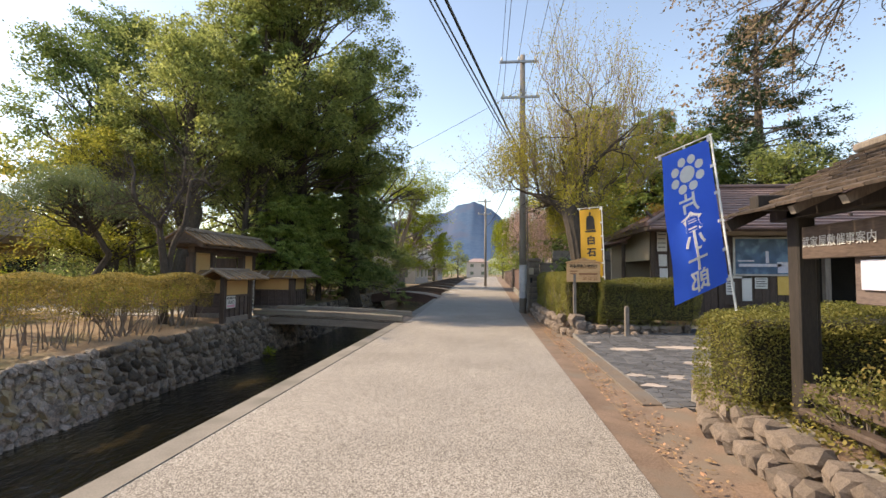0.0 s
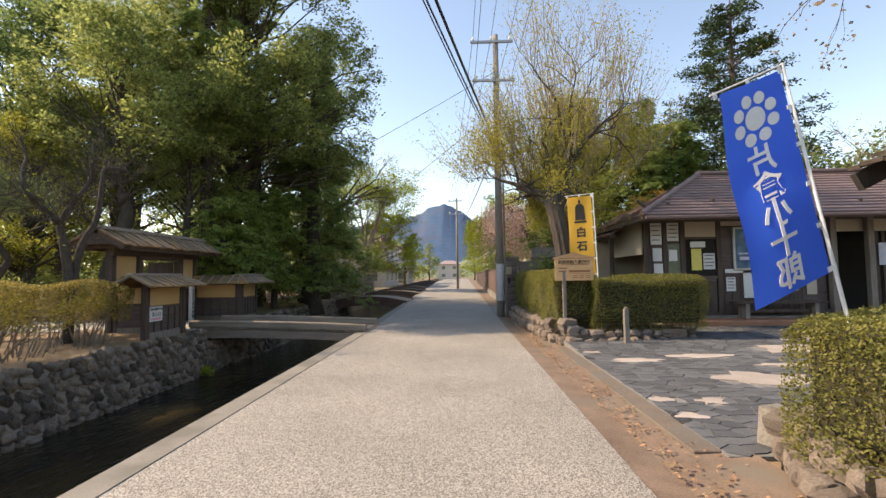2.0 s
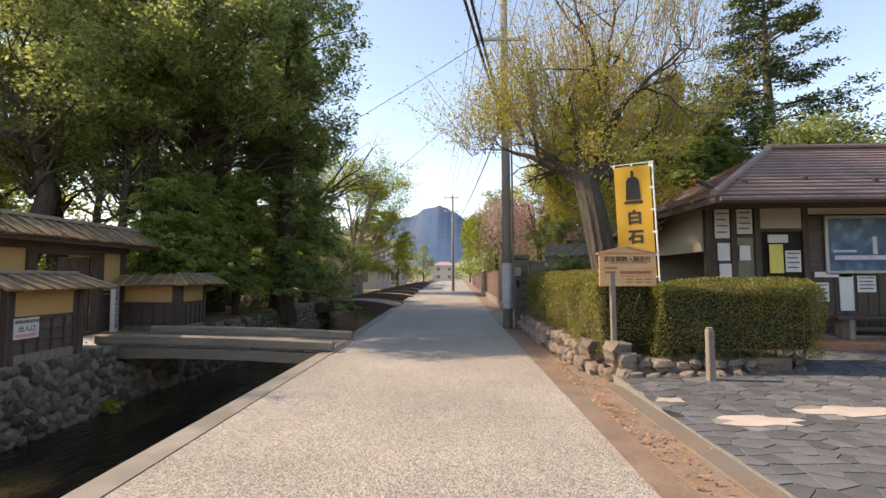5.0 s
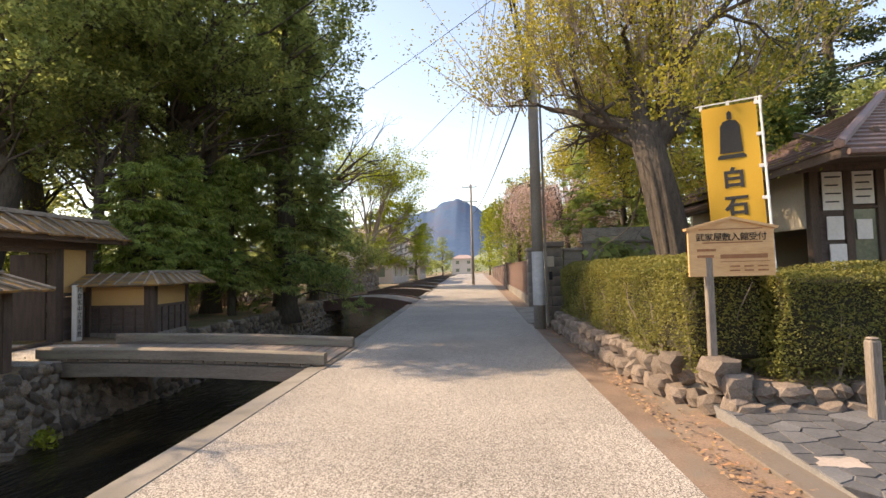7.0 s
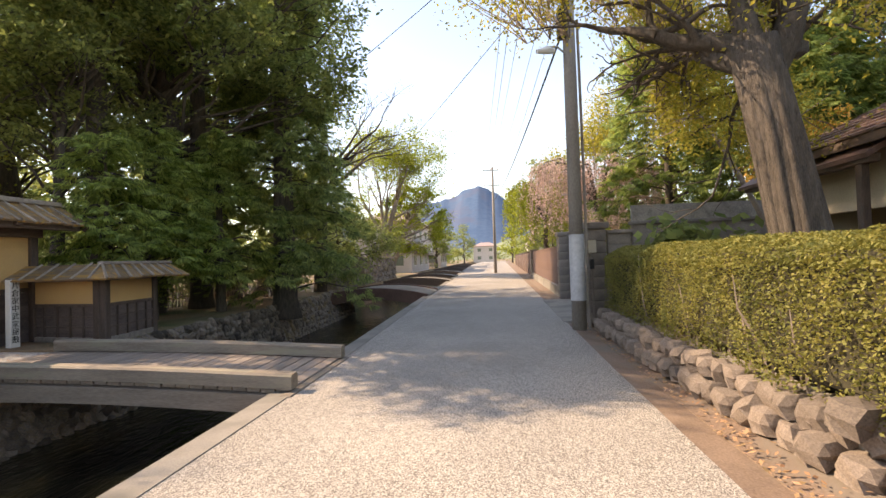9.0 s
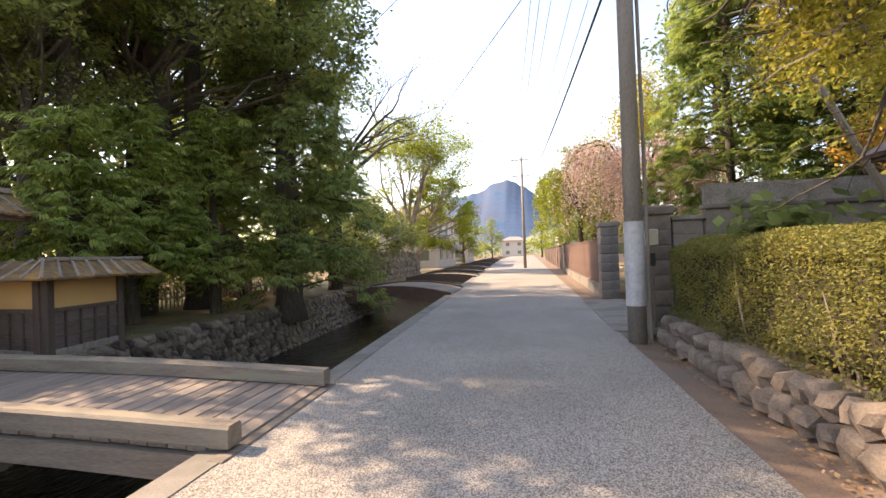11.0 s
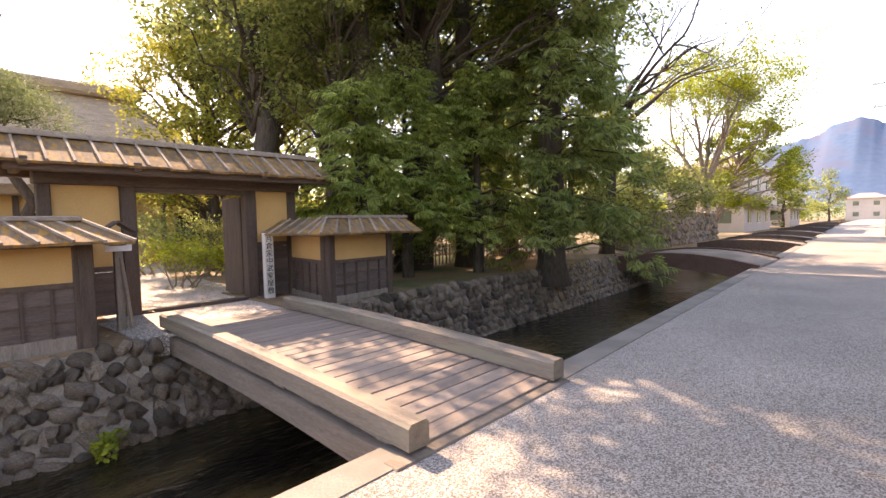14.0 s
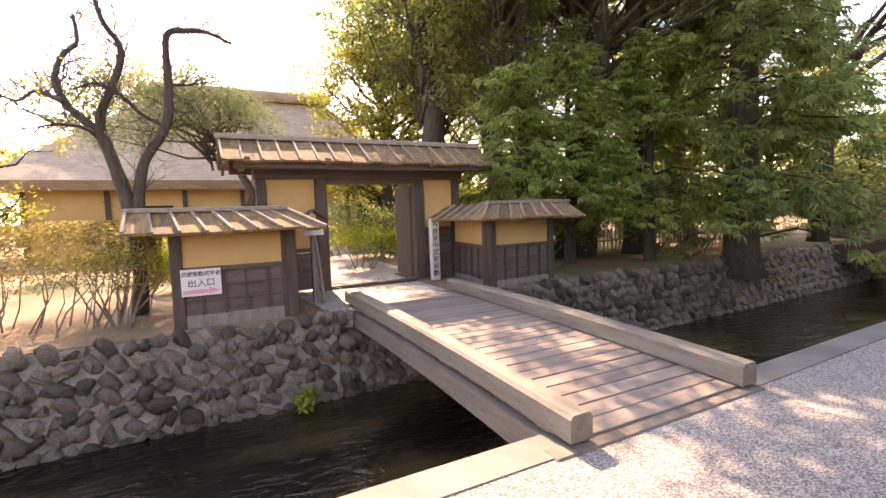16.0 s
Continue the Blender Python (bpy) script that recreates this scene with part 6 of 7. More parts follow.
def block_wall(name, label, p, q, h, thick, bw, bh, cap=True, mat=M_CONC):
    P0, Q0 = Vector((*p, 0)), Vector((*q, 0))
    L = (Q0 - P0).length
    w = thing(name, label, "wall", P0, kind="structure")
    w.rotation_euler = (0, 0, math.atan2(Q0.y - P0.y, Q0.x - P0.x))
    part("core", Geo().box(0.01, -thick / 2 + 0.012, -0.1, L - 0.01, thick / 2 - 0.012, h - 0.01), M_MORTAR, w)
    me = Geo().box(0.004, -thick / 2, 0.004, bw - 0.004, thick / 2, bh - 0.004, 0.008).mesh("block")
    me.materials.append(mat)
    rows, cols = int(h / bh), int(L / bw)
    for i in range(rows):
        for j in range(cols):
            o = new("block", me)
            o.parent, o.location = w, (j * bw, 0, i * bh)
    if cap:
        part("coping", Geo().box(-0.03, -thick / 2 - 0.05, rows * bh, L + 0.03, thick / 2 + 0.05, rows * bh + 0.07, 0.012), M_CONC, w)


block_wall("wall_block", "grey concrete block wall with coping behind the hedge", (2.16, 18.75), (2.62, 18.75), 1.85, 0.15, 0.45, 0.23)
block_wall("wall_garden", "long grey concrete panel wall behind the hedge", (2.64, 18.72), (9.9, 18.72), 2.4, 0.15, 0.9, 0.4)
fence = thing("wall_fence", "dark brown timber fence on a concrete base along the lane", "fence", (0, 0, 0), kind="structure")
part("base", Geo().slab([(2.0, 25.2, 0.35), (2.2, 25.2, 0.35), (2.45, 40.9, 0.35), (2.25, 40.9, 0.35)], 0.4), M_KERB, fence)
pl = Geo().box(-0.02, -0.11, 0.35, 0.02, 0.11, 1.72, 0.004).mesh("fence_board")
pl.materials.append(M_REDB)
for k in range(68):
    y = 25.35 + k * 0.23
    o = new("fence_board", pl)
    o.parent, o.location = fence, (2.1 + 0.25 * (y - 25.2) / 15.7, y, R.uniform(-0.02, 0.02))
part("rail", Geo().slab([(2.06, 25.2, 1.76), (2.18, 25.2, 1.76), (2.43, 40.9, 1.76), (2.31, 40.9, 1.76)], 0.06), M_REDB, fence)
fence2 = thing("wall_fence_far", "long red-brown fence further up the lane", "fence", (0, 0, 0), kind="structure")
part("panel", Geo().slab([(2.4, 41.5, 1.7), (2.5, 41.5, 1.7), (3.4, 95, 1.7), (3.3, 95, 1.7)], 1.75), M_REDB, fence2)
for k in range(12):
    y = 44 + k * 4.2
    part("fence_post", Geo().box(2.34 + (y - 41.5) * 0.0168, y - 0.1, 0, 2.52 + (y - 41.5) * 0.0168, y + 0.1, 1.85, 0.01), M_CONC, fence2)
drive = Geo().slab([(1.28, 19.1, 0.012), (6, 19.1, 0.03), (6, 24.6, 0.03), (1.36, 24.3, 0.012)], 0.1)
tagged(part("driveway", drive, M_KERB), "pale concrete entry between the gate pillars", "driveway", "", "structure")

mb = thing("meter_box", "cream electric meter box on the gate pillar", "meter box", (1.8, 18.55, 1.45))
part("box", Geo().box(-0.09, -0.07, 0, 0.09, 0.07, 0.26, 0.015), M_CREAM, mb)
part("pipe", Geo().tube([(0, 0.0, 0), (0, 0, -0.5), (0.02, 0.02, -1.4)], 0.02, 6), M_GREYW, mb)
part("socket", Geo().box(-0.04, -0.05, -0.32, 0.04, 0.03, -0.12, 0.008), M_WIRE, mb)

# prop leaning behind the wall
pr = part("tree_prop", Geo().tube([(5.9, 18.25, -0.05), (4.3, 18.2, 3.2), (3.45, 18.2, 4.9)], [0.06, 0.05, 0.045], 8), M_BATTEN)
tagged(pr, "pale leaning wooden prop supporting an old branch", "prop")

# ---- gate clutter ----
sp = thing("name_post", "white wooden post lettered in black beside the gate", "sign post", (-8.1, 15.76, 0.17))
part("post", Geo().box(-0.05, -0.08, -0.1, 0.05, 0.08, 1.14, 0.006), M_WHITE, sp)
part("cap", Geo().box(-0.055, -0.085, 1.14, 0.055, 0.085, 1.17, 0.012), M_GREYW, sp)
word("片倉家中武家屋敷", 0.125, M_INK, sp, Matrix.Translation((0.054, 0, 0.60)) @ Matrix.Rotation(radians(90), 4, "Z"), True, 1.02)

ws = thing("entrance_sign", "white entrance sign with a pink arrow on the boarding", "sign", (-6.675, 11.93, 0.68))
part("panel", Geo().box(-0.008, -0.215, -0.16, 0.008, 0.215, 0.16, 0.003), M_WHITE, ws)
word("武家屋敷見学者", 0.062, M_INK, ws, Matrix.Translation((0.011, 0, 0.105)) @ Matrix.Rotation(radians(90), 4, "Z"), step=0.96)
word("出入口", 0.10, M_INK, ws, Matrix.Translation((0.011, 0, -0.005)) @ Matrix.Rotation(radians(90), 4, "Z"), step=1.0)
part("arrow", Geo().add([(0.012, y, z) for y, z in ((-0.2, -0.13), (0.08, -0.13), (0.08, -0.15), (0.19, -0.105), (0.08, -0.06), (0.08, -0.085), (-0.2, -0.085))], [tuple(range(7))]), M_PINK, ws)

kk = thing("leaflet_post", "small roofed post with a leaning white notice board", "sign post", (-7.35, 13.42, 0.17))
part("post", Geo().box(-0.045, -0.045, -0.1, 0.045, 0.045, 1.15, 0.008), M_GREYW, kk)
for sg in (1, -1):
    part("roof", Geo().slab([(-0.16, 0, 1.36), (-0.16, sg * 0.2, 1.22), (0.16, sg * 0.2, 1.22), (0.16, 0, 1.36)][::sg], 0.02), M_WOOD, kk)
part("notice", Geo().box(0.05, -0.14, 0.98, 0.065, 0.14, 1.14), M_PAPER, kk)
part("notice_line", Geo().box(0.066, -0.1, 1.05, 0.069, 0.08, 1.07), M_INK, kk)
part("strut", Geo().tube([(0.05, 0.1, 0.0), (0.03, 0.02, 0.9)], 0.03, 6), M_GREYW, kk)

bf = thing("bamboo_fence", "low bamboo paling fence behind the cypress grove", "fence", (-10.4, 17.8, 0.15))
bm_ = Geo().tube([(0, 0, -0.05), (0, 0, 1.05)], 0.018, 6).mesh("bamboo_pole")
bm_.materials.append(M_BATTEN)
for k in range(60):
    o = new("bamboo_pole", bm_)
    o.parent, o.location = bf, (R.uniform(-0.01, 0.01), k * 0.16, R.uniform(-0.04, 0.02))
for z in (0.3, 0.8):
    part("fence_rail", Geo().tube([(0.03, -0.1, z), (0.03, 9.6, z)], 0.022, 6), M_BATTEN, bf)

# ---- thatched house in the garden ----
def thatched():
    at = (-24, 15.6, 0.15)
    h = thing("thatched_house", "old farmhouse with a thick thatched hip roof and ochre walls", "house", at)
    part("wall", Geo().box(-4.2, -8.7, 0, 3.4, 4.6, 2.95), M_PLASTER, h, "ochre plaster wall")
    for y in (-8.7, -6.4, -4, -2, 0, 2.2, 4.6):
        part("post", Geo().box(3.38, y - 0.08, 0, 3.5, y + 0.08, 2.95), M_WOOD, h)
    for y0, y1 in ((-5.6, -4.4), (-1.6, -0.4), (2.6, 4.2)):
        # windows coloured near-black as the unlit rooms behind them
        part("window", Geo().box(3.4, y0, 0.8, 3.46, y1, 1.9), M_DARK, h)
    e, zt, zb = 1.1, 6.9, 2.75
    x0, x1, y0, y1 = -4.2 - e, 3.4 + e, -8.7 - e, 4.6 + e
    ra, rb = (-0.4, y0 + 5.0), (-0.4, y1 - 3.4)
    g = Geo()
    rings = 7
    for i in range(rings + 1):
        f = i / rings
        s = f ** 0.92
        g.v += [(x0 + (ra[0] - x0) * s, y0 + (ra[1] - y0) * s, zb + (zt - zb) * f), (x1 + (ra[0] - x1) * s, y0 + (ra[1] - y0) * s, zb + (zt - zb) * f), (x1 + (rb[0] - x1) * s, y1 + (rb[1] - y1) * s, zb + (zt - zb) * f), (x0 + (rb[0] - x0) * s, y1 + (rb[1] - y1) * s, zb + (zt - zb) * f)]
    for i in range(rings):
        for j in range(4):
            g.f.append((i * 4 + j, i * 4 + (j + 1) % 4, (i + 1) * 4 + (j + 1) % 4, (i + 1) * 4 + j))
    g.add([(x0 + 0.3, y0 + 0.3, zb - 0.3), (x1 - 0.3, y0 + 0.3, zb - 0.3), (x1 - 0.3, y1 - 0.3, zb - 0.3), (x0 + 0.3, y1 - 0.3, zb - 0.3), (x0, y0, zb), (x1, y0, zb), (x1, y1, zb), (x0, y1, zb)], [(3, 2, 1, 0), (0, 1, 5, 4), (1, 2, 6, 5), (2, 3, 7, 6), (3, 0, 4, 7)])
    part("thatch", g, M_THATCH, h, "thick grey-brown thatch")
    part("ridge", Geo().box(-0.9, ra[1] - 0.3, zt - 0.1, 0.1, rb[1] + 0.3, zt + 0.35, 0.1), M_THATCH, h)


thatched()

# ---- left garden planting ----
R.seed(77)
hedge("shrub_hedge", "clipped yellow-green shrub hedge on bare stems", -8.2, 2.2, -6.85, 11.45, 0.15, 1.40, 60000, L_HEDGEY, 0.036, "shrub row on the bank", 0.48, 0.05)
hedge("shrub_hedge", "clipped green shrub hedge on bare stems", -8.3, -6.5, -6.9, 2.1, 0.15, 1.5, 26000, L_HEDGE, 0.04, "shrub row on the bank", 0.4, 0.05)
for y, r, lf in ((9.0, 0.95, L_OLIVE), (10.9, 0.85, L_OLIVE)):
    bush("garden_shrub", "airy clipped shrub with bare stems and yellow tips", (-7.5 + R.uniform(-0.2, 0.2), y, 0.15), r, 1500, lf, 0.04, 9, 0.5, group="shrub row on the bank", spread=0.45)
bush("grass_tuft", "green weed tuft at the foot of the stone wall", (-6.12, 13.0, -0.9), 0.22, 260, L_FRESH, 0.06, 9, 0.8, "weed")
crown_tree("orange_shrub", "garden tree with orange new leaves behind the wall", (7.8, 21.5, 0), (7.8, 21.5, 3.0), 0.1, ball_crown(7.8, 21.5, 1.8, 4.4, 1.5, 14, 0.4, 0.7, 91), 5000, 0.11, L_ORANGE)
crown_tree("broadleaf_tree", "small bright olive tree behind the gate", (-16.8, 20.8, 0.15), (-16.8, 20.8, 5.5), 0.14, ball_crown(-16.6, 20.6, 1.8, 7.4, 2.6, 24, 0.5, 0.9, 92), 9000, 0.12, L_FRESH)
for x, y, r, lf in ((-15.5, 6.0, 2.2, L_BROAD), (-15, 0.0, 2.2, L_ORANGE), (-18, 3.0, 2.4, L_BROAD), (-11, 15.4, 0.9, L_FRESH), (-13.2, 16.6, 1.3, L_BROAD), (-12.9, 11.4, 1.0, L_OLIVE), (-10.2, 11.6, 0.7, L_FRESH), (-14.6, 12.4, 1.1, L_FRESH), (-12.6, 14.0, 1.1, L_BROAD), (-14.8, 15.5, 1.5, L_DARK), (-16.5, 17.5, 1.8, L_BROAD), (-9.6, 18.3, 0.8, L_DARK), (-9.3, 19.4, 1.1, L_BROAD), (-9.9, 20.4, 1.2, L_BROAD), (-9.4, 23.4, 1.2, L_BROAD), (-11.6, 21.0, 1.3, L_BROAD), (-8.9, 25.8, 1.2, L_BROAD), (-11.4, 24.6, 1.4, L_DARK), (-10.6, 28.6, 1.5, L_BROAD), (-10.4, 21.5, 1.1, L_DARK), (-9.0, 24.6, 1.3, L_BROAD), (-9.6, 27.0, 1.5, L_BROAD), (-12.2, 19.5, 1.6, L_BROAD), (-13.0, 23.0, 1.8, L_DARK)):
    bush("garden_shrub", "leafy garden shrub in the bare earth", (x, y, 0.16), r, 2600, lf, 0.07, 8, 0.8)
R.seed(12)
def eased(pts, k=4):
    """A smooth line through a few points."""
    out = []
    for i in range(len(pts) - 1):
        p0, p1, p2, p3 = pts[max(i - 1, 0)], pts[i], pts[i + 1], pts[min(i + 2, len(pts) - 1)]
        for j in range(k):
            t = j / k
            out.append(0.5 * (2 * p1 + (p2 - p0) * t + (2 * p0 - 5 * p1 + 4 * p2 - p3) * t * t + (3 * p1 - p0 - 3 * p2 + p3) * t ** 3))
    return out + [pts[-1]]


def crooked_cherry():
    at = (-8.03, 11.15, 0.15)
    t = thing("cherry_tree", "bare old cherry tree with crooked dark limbs", "tree", at)
    g, tips = Geo(), []

    def limb(r0, r1, pts, side, twigs=3):
        path = eased([Vector((side * k * 0.10, y - 11.15, z - 0.15)) for k, (y, z) in enumerate(pts)])
        n = len(path) - 1
        g.tube(path, [(r0 + (r1 - r0) * k / n) * R.uniform(0.9, 1.12) for k in range(n + 1)], 8)
        for p, q in list(zip(path, path[1:]))[3::2]:
            for k in range(twigs):
                d = (q - p).normalized() * 0.6 + Vector((R.gauss(0, 0.7), R.gauss(0, 0.8), R.gauss(0.25, 0.5)))
                grow(g, p, d, R.uniform(0.25, 0.55), max(0.009, r1 * 0.45), 3, tips, 0.6, 0.08, (1, 2), 0.74, 4, 0.24, 4)
    limb(0.105, 0.075, [(11.15, 0.1), (11.2, 0.8), (11.14, 1.57), (11.02, 2.14), (10.9, 2.58)], 0, 0)
    limb(0.062, 0.022, [(10.9, 2.58), (10.67, 2.82), (10.52, 2.99), (10.4, 3.33), (10.48, 3.68), (10.64, 3.91), (10.6, 4.3)], -1)
    limb(0.062, 0.022, [(10.9, 2.58), (10.91, 2.8), (11.04, 3.1), (11.18, 3.41), (11.21, 3.65), (11.06, 3.9), (10.97, 4.35)], 1)
    limb(0.085, 0.018, [(11.2, 0.6), (11.24, 1.57), (11.35, 2.22), (11.65, 2.73), (11.71, 3.31), (11.73, 3.88), (11.97, 3.97), (12.22, 3.96), (12.51, 3.83)], 0.5)
    limb(0.035, 0.012, [(10.52, 2.99), (10.35, 3.08), (10.2, 3.14), (10.0, 3.03), (9.8, 3.1)], -1)
    limb(0.032, 0.012, [(11.02, 2.14), (10.83, 2.58), (10.54, 2.67), (10.3, 2.6)], 1)
    limb(0.035, 0.012, [(11.65, 2.73), (11.36, 2.87), (11.2, 3.04), (10.94, 3.18), (10.7, 3.06)], 1)
    limb(0.026, 0.010, [(11.71, 3.31), (11.93, 3.35), (12.18, 3.43)], -1)
    part("trunk", g, M_BARK, t, smooth=True)
    T = np.array([p[:] for p in tips])
    quads("foliage", leaves_at(T[NR.randint(0, len(T), 320)] + NR.normal(size=(320, 3)) * 0.04, 0.045, 0.2, 0.6), L_FRESH, t)


crooked_cherry()
bare_tree("garden_tree", "crooked garden tree with sparse olive leaves", (-14.2, 6.2, 0.15), (-0.2, -0.1, 1), 1.5, 0.12, 4, L_BROAD, 2600, 0.08, M_BARK, 0.22, spread=0.65, up=0.06)
bare_tree("garden_tree", "crooked garden tree with sparse olive leaves", (-15.0, 3.2, 0.15), (0.1, -0.2, 1), 1.9, 0.13, 4, L_BROAD, 3600, 0.10, M_BARK, 0.28, spread=0.65, up=0.08)


def garden_pine():
    at = (-11.4, 12.55, 0.15)
    t = thing("garden_pine", "old garden pine with a flat clipped crown", "tree", at)
    g = Geo()
    st = [(0, 0, -0.2), (-0.1, 0.2, 1.0), (0.2, 0.5, 1.8), (0.0, 0.1, 2.6), (-0.1, -0.4, 3.2), (0, -0.6, 3.7)]
    g.tube(st, [0.13, 0.10, 0.09, 0.08, 0.06, 0.03], 8)
    bl = []
    for k in range(40):
        a = R.uniform(0, 6.28)
        d = 1.45 * math.sqrt(R.random())
        e = Vector((math.cos(a) * d, -0.35 + math.sin(a) * d * 1.2, 4.05 - 0.55 * d * d * 0.6 + R.uniform(-0.6, 0.1)))
        g.tube(bent((0, R.uniform(-0.4, 0.1), R.uniform(2.3, 3.3)), e, 4, 0.12), [0.035, 0.028, 0.02, 0.008], 4, False)
        bl.append((*e, R.uniform(0.3, 0.5)))
    part("trunk", g, M_BARK, t, smooth=True)
    quads("needles", leaves_at(blob_points(bl, 26000, 0.3, 0.4), 0.10, 0.8, 0.14), L_GPINE, t)


garden_pine()
crown_tree("garden_tree", "small garden tree with yellow-green young leaves", (-10.9, 8.6, 0.15), (-10.8, 8.7, 2.8), 0.09, ball_crown(-10.7, 8.6, 1.5, 3.8, 1.5, 20, 0.3, 0.5, 93), 4200, 0.07, L_WILLOW)
bush("fatsia_bush", "glossy broad-leaved evergreen bush behind the hedge", (3.6, 17.35, 0.3), 1.3, 1000, L_BROAD, 0.22, 11, 0.7)
bush("azalea_bush", "low clipped azalea with yellowing tips by the shelter", (2.75, 4.55 - 1.15, 0.33), 0.42, 2200, L_HEDGE, 0.03, 12, 0.8)
bush("azalea_bush", "low clipped azalea with yellowing tips by the shelter", (3.5, 1.9, 0.33), 0.75, 4200, L_HEDGEY, 0.034, 14, 0.8)
bush("azalea_bush", "low clipped azalea with yellowing tips by the shelter", (3.4, 2.9, 0.33), 0.75, 4200, L_HEDGEY, 0.034, 14, 0.8)
P = np.stack([NR.uniform(2.38, 3.6, 9000), NR.uniform(-1.0, 5.2, 9000), 0.33 + np.abs(NR.normal(0, 0.05, 9000))], 1)
tagged(quads("groundcover", leaves_at(P, 0.045, 0.6, 0.55), L_COVER, None), "low green and reddish groundcover over the bed", "groundcover", "", "stuff")
P = np.concatenate([np.stack([1.55 + np.abs(NR.normal(0.0, 0.22, 1500)), NR.uniform(0, 19, 1500), np.full(1500, 0.012)], 1), np.stack([NR.uniform(-12, -6.7, 2600), NR.uniform(-4, 23, 2600), np.full(2600, 0.215)], 1)])
tagged(quads("fallen_leaves", leaves_at(P, 0.05, 3.0, 0.5), L_FALLEN, None), "dry brown fallen leaves", "leaves", "", "stuff")

# overhanging cherry above the start of the walk
R.seed(3)
def overhang():
    at = (4.9, 0.4, 0.3)
    t = thing("cherry_tree", "old cherry tree stretching bare budding branches over the lane", "tree", at)
    g, tips = Geo(), []
    g.tube([(0, 0, -0.3), (-0.1, 0.3, 1.6), (-0.35, 0.9, 3.0), (-0.95, 1.6, 3.65), (-1.5, 2.6, 4.0)], [0.3, 0.24, 0.2, 0.15, 0.10], 9)
    for p, d, L in (((-1.5, 2.6, 4.0), (-1, 0.55, -0.05), 0.98), ((-1.3, 2.3, 3.9), (-0.7, 0.9, -0.1), 0.85), ((-0.95, 1.6, 3.65), (-1.0, 0.5, 0.15), 0.9), ((-1.5, 2.6, 4.0), (0.2, 1.0, -0.15), 0.8), ((-1.4, 2.4, 3.95), (-0.5, 1.0, -0.05), 0.9)):
        grow(g, p, d, L, 0.05, 4, tips, 0.55, 0.0, (1, 2), 0.74, 5, 0.16, 4)
    part("trunk", g, M_BARK, t, smooth=True)
    T = np.array([p[:] for p in tips])
    quads("foliage", leaves_at(T[NR.randint(0, len(T), 4200)] + NR.normal(size=(4200, 3)) * 0.05, 0.032, 0.2, 0.6), L_BUD, t)


overhang()
R.seed(9)
bare_tree("bare_tree", "bare tree with fine grey twigs behind the ticket house", (17.5, 17.5, 0), (-0.1, 0, 1), 3.2, 0.16, 4, L_BUD, 900, 0.06, M_BARKL, 0.1, spread=0.6, up=0.1)
bare_tree("bare_tree", "bare tree with fine grey twigs in the far garden", (-21, 11, 0), (0, 0, 1), 3.2, 0.16, 4, L_ORANGE, 2500, 0.09, M_BARKL, 0.2, spread=0.55, up=0.12)

# ---- buildings up the street ----
def house(at, w, d, h, label, floors=2, roof=1.4):
    t = thing("town_house", label, "house", at, "houses up the street")
    part("wall", Geo().box(0, 0, -0.2, w, d, h), M_HOUSE, t)
    g = Geo()
    e = 0.5
    g.add([(-e, -e, h), (w + e, -e, h), (w + e, d + e, h), (-e, d + e, h), (w * 0.3, d / 2, h + roof), (w * 0.7, d / 2, h + roof), (-e, -e, h - 0.12), (w + e, -e, h - 0.12), (w + e, d + e, h - 0.12), (-e, d + e, h - 0.12)],
          [(0, 1, 5, 4), (1, 2, 5), (2, 3, 4, 5), (3, 0, 4), (6, 7, 1, 0), (7, 8, 2, 1), (8, 9, 3, 2), (9, 6, 0, 3), (9, 8, 7, 6)])
    part("roof", g, M_HROOF, t)
    for f in range(floors):
        z = 0.9 + f * (h / floors)
        for k in range(3):
            y = d * (k + 0.5) / 3
            win = part("window", Geo().box(w, y - 0.6, z, w + 0.04, y + 0.6, z + 1.1), M_GLASS, t)
            part("frame", Geo().box(w + 0.04, y - 0.66, z - 0.06, w + 0.07, y + 0.66, z, 0.0).box(w + 0.04, y - 0.03, z, w + 0.07, y + 0.03, z + 1.1), M_WHITE, win)
        for k in range(2):
            x = w * (k + 0.5) / 2
            part("window", Geo().box(x - 0.6, -0.04, z, x + 0.6, 0, z + 1.1), M_GLASS, t)
    part("balcony", Geo().box(w, d * 0.1, h * 0.5, w + 0.9, d * 0.8, h * 0.5 + 0.12).box(w + 0.84, d * 0.1, h * 0.5 + 0.12, w + 0.9, d * 0.8, h * 0.5 + 0.95), M_HOUSE, t)
    part("lean_to_roof", Geo().slab([(w, 0, h * 0.46), (w + 1.0, 0, h * 0.40), (w + 1.0, d, h * 0.40), (w, d, h * 0.46)], 0.08), M_HROOF, t)


house((-14.8, 57, 0), 6, 12, 5.6, "two-storey rendered house beside the stream")
house((-16, 68, 0), 6, 9, 5.2, "two-storey house further up the street")
house((-15, 84, 0), 6, 9, 5.6, "distant two-storey house up the street")
house((-8, 175, 0), 8, 9, 5.6, "pale house at the far end of the lane")
house((6, 100, 0), 7, 9, 5.0, "distant house beyond the fence")
house((8.5, 62, 0), 6, 8, 5.0, "house behind the red-brown fence")

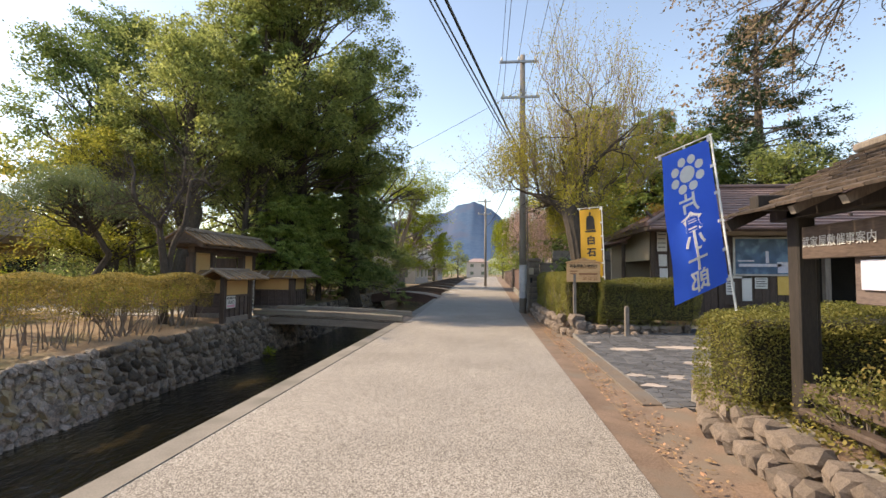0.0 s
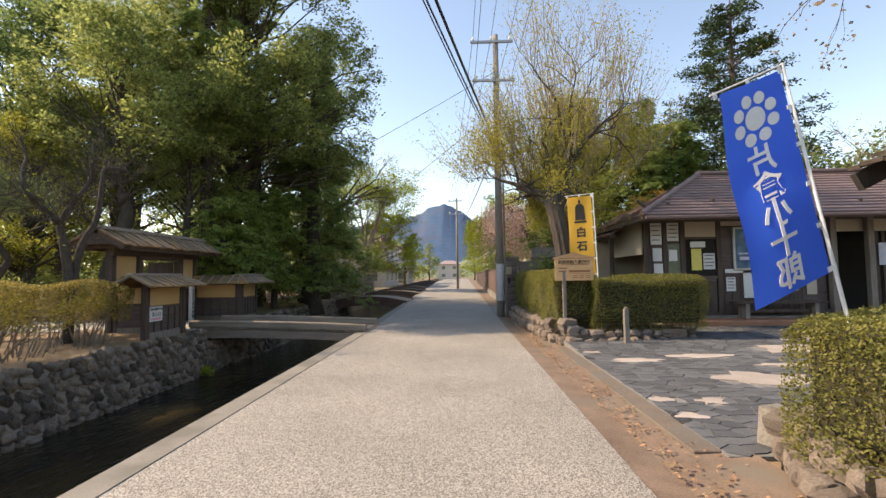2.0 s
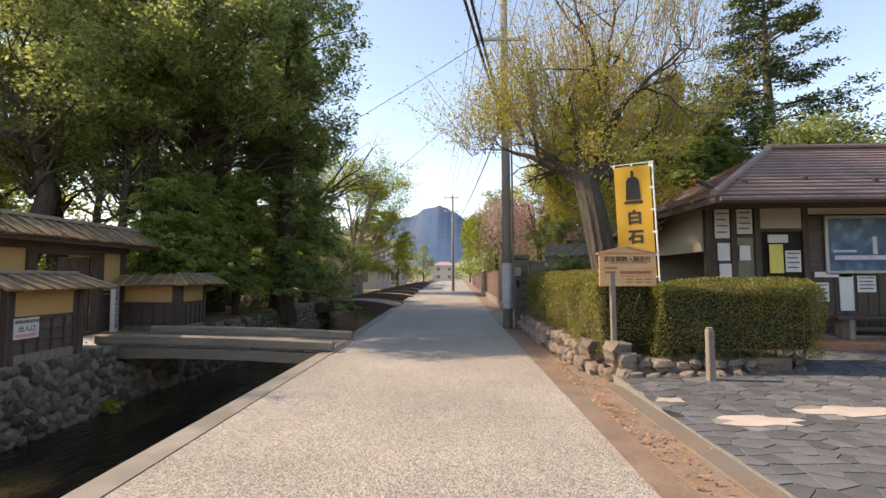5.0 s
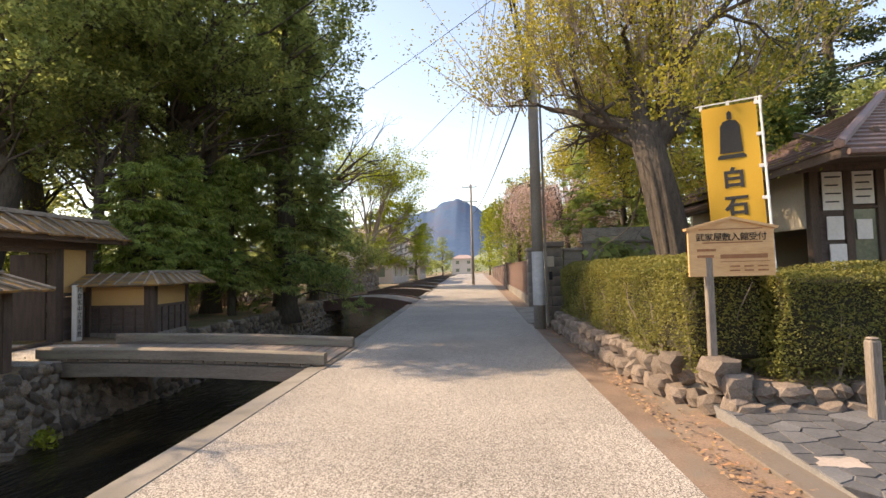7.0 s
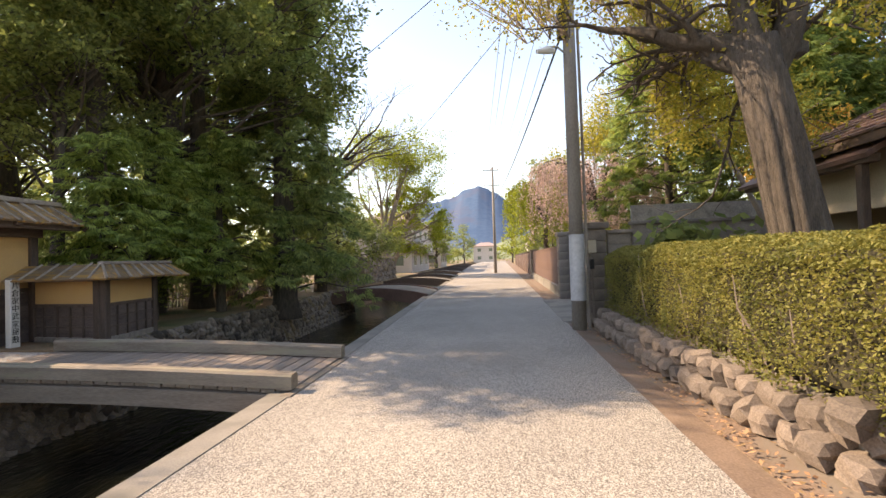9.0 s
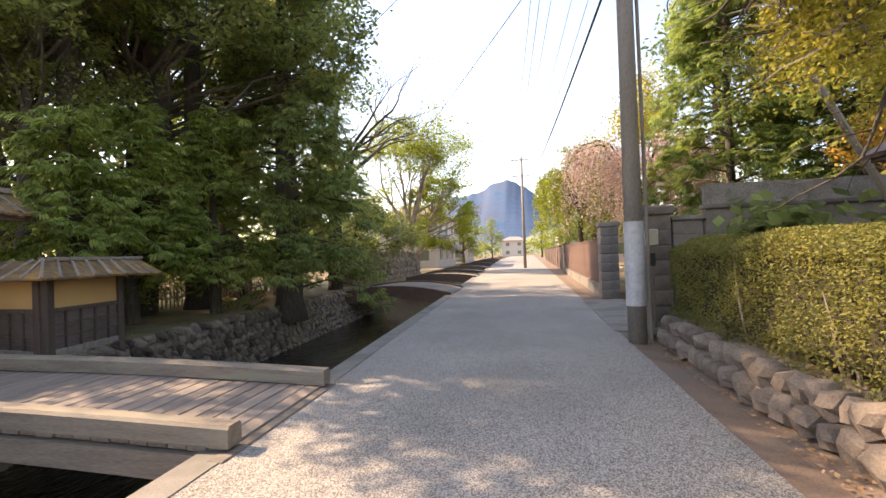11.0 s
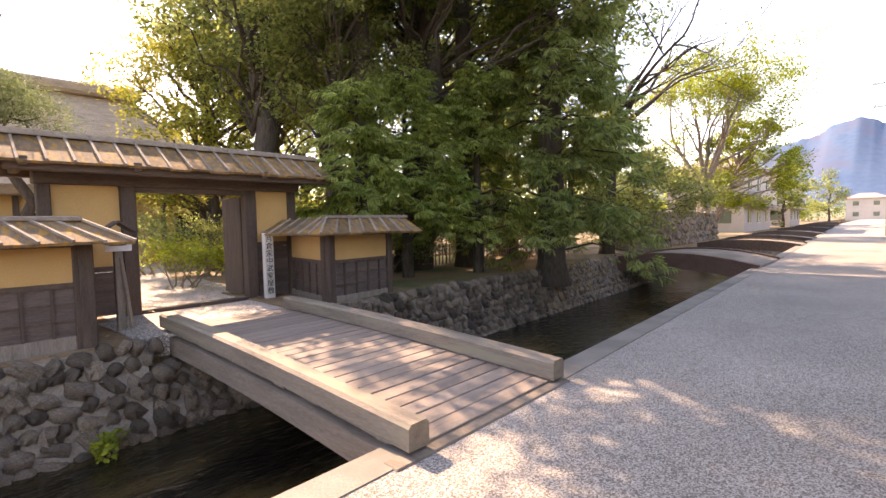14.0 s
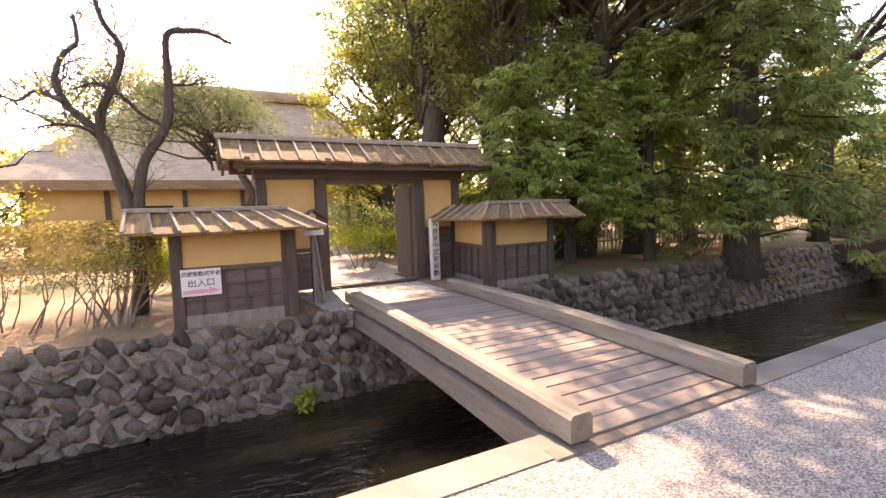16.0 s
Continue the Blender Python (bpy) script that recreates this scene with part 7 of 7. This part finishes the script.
# ---- far woods that close the place ----
def woods(x0, y0, x1, y1, n, h, leaf):
    f = NR.uniform(0, 1, n)
    top = h * (0.7 + 0.3 * np.sin(f * 41) * np.sin(f * 17 + 1))
    z = NR.uniform(0, 1, n) ** 0.7 * top
    P = np.stack([x0 + (x1 - x0) * f + NR.normal(0, 2.0, n), y0 + (y1 - y0) * f + NR.normal(0, 2.0, n), z], 1)
    tagged(quads("far_woods", leaves_at(P, 0.75, 0.3, 0.6), leaf, None), "far belt of green woodland", "woods", "", "stuff")


woods(-50, -40, -46, 70, 14000, 9, L_BROAD)
woods(38, -40, 34, 60, 12000, 9, L_BROAD)
woods(-46, 72, -14, 150, 9000, 10, L_BROAD)
woods(34, 60, 8, 150, 9000, 9, L_BROAD)
woods(-50, -42, 38, -42, 10000, 9, L_DARK)
woods(-40, 215, 40, 215, 5000, 8, L_BROAD)


# ---- crazy paving of the court, last because it has many pieces ----
def paving():
    """Irregular flat stones that fit together with thin joints, each cell cut from its neighbours' bisectors."""
    c = thing("court_paving", "dark slate crazy paving with pale stone patches", "paving", (0, 0, 0), kind="structure")
    def zc(x, y):
        return 0.010 + (0.020 * (y - 5.5) / 4.0 if y < 9.5 else 0.018 + 0.17 * (y - 9.5) / 3.5 * (1 if x > 2.4 else 0.8))
    patches = [(2.9, 9.45, 0.40, 0.17), (4.0, 9.72, 0.58, 0.17), (4.0, 8.1, 0.66, 0.42), (5.95, 10.25, 0.85, 0.36), (4.95, 9.0, 0.55, 0.17), (2.3, 7.12, 0.13, 0.10), (2.8, 7.03, 0.16, 0.12), (2.32, 6.5, 0.16, 0.10), (2.36, 10.12, 0.16, 0.10), (7.2, 11.2, 0.9, 0.3)]
    step = 0.19
    nx, ny = int((12.6 - 2.1) / step), int((12.8 - 5.55) / step)
    seed = {(i, j): (2.1 + (i + 0.5 + R.uniform(-0.38, 0.38)) * step, 5.55 + (j + 0.5 + R.uniform(-0.38, 0.38)) * step) for i in range(-2, nx + 2) for j in range(-2, ny + 2)}
    rest, made = Geo(), 0
    for i in range(nx):
        for j in range(ny):
            cx, cy = seed[i, j]
            if any(((cx - px) / rx) ** 2 + ((cy - py) / ry) ** 2 < 0.95 for px, py, rx, ry in patches):
                continue
            poly = [(-0.4, -0.4), (0.4, -0.4), (0.4, 0.4), (-0.4, 0.4)]
            for di in (-2, -1, 0, 1, 2):
                for dj in (-2, -1, 0, 1, 2):
                    if not (di or dj):
                        continue
                    qx, qy = seed[i + di, j + dj][0] - cx, seed[i + di, j + dj][1] - cy
                    L = math.hypot(qx, qy)
                    qx, qy, lim = qx / L, qy / L, L / 2 - 0.008
                    cut = []
                    for (ax, ay), (bx, by) in zip(poly, poly[1:] + poly[:1]):
                        da, db = ax * qx + ay * qy - lim, bx * qx + by * qy - lim
                        if da <= 0:
                            cut.append((ax, ay))
                        if da * db < 0:
                            f = da / (da - db)
                            cut.append((ax + (bx - ax) * f, ay + (by - ay) * f))
                    poly = cut
                    if len(poly) < 3:
                        break
                if len(poly) < 3:
                    break
            poly = [(max(a, 2.135 - cx), b) for a, b in poly]
            if len(poly) < 3:
                continue
            g = Geo().slab([(a, b, zc(cx + a, cy + b) - zc(cx, cy)) for a, b in poly], 0.02)
            top = zc(cx, cy) + 0.007 + R.uniform(0, 0.003)
            if made < 300 and cx < 4.2 and 6.4 < cy < 9.9:
                part("paving_stone", g, M_SLATE, c).location = (cx, cy, top)
                made += 1
            else:
                rest.add([(p[0] + cx, p[1] + cy, p[2] + top) for p in g.v], g.f)
    for px, py, rx, ry in patches:
        k = 14
        pts = [(rx * math.cos(2 * math.pi * i / k) * q, ry * math.sin(2 * math.pi * i / k) * q) for i in range(k) for q in (R.uniform(0.55, 1.25),)]
        o = part("pale_stone", Geo().slab([(a, b, zc(px + a, py + b) - zc(px, py)) for a, b in pts], 0.02), M_PALE, c)
        o.location = (px, py, zc(px, py) + 0.013)
    tagged(part("paving_rest", rest, M_SLATER, c), kind="stuff")


M_SLATER = material("slate_paving_rest", (0.062, 0.064, 0.070), (0.130, 0.130, 0.135), 4, 0.75, 0.5, 50, island=0.30)
paving()
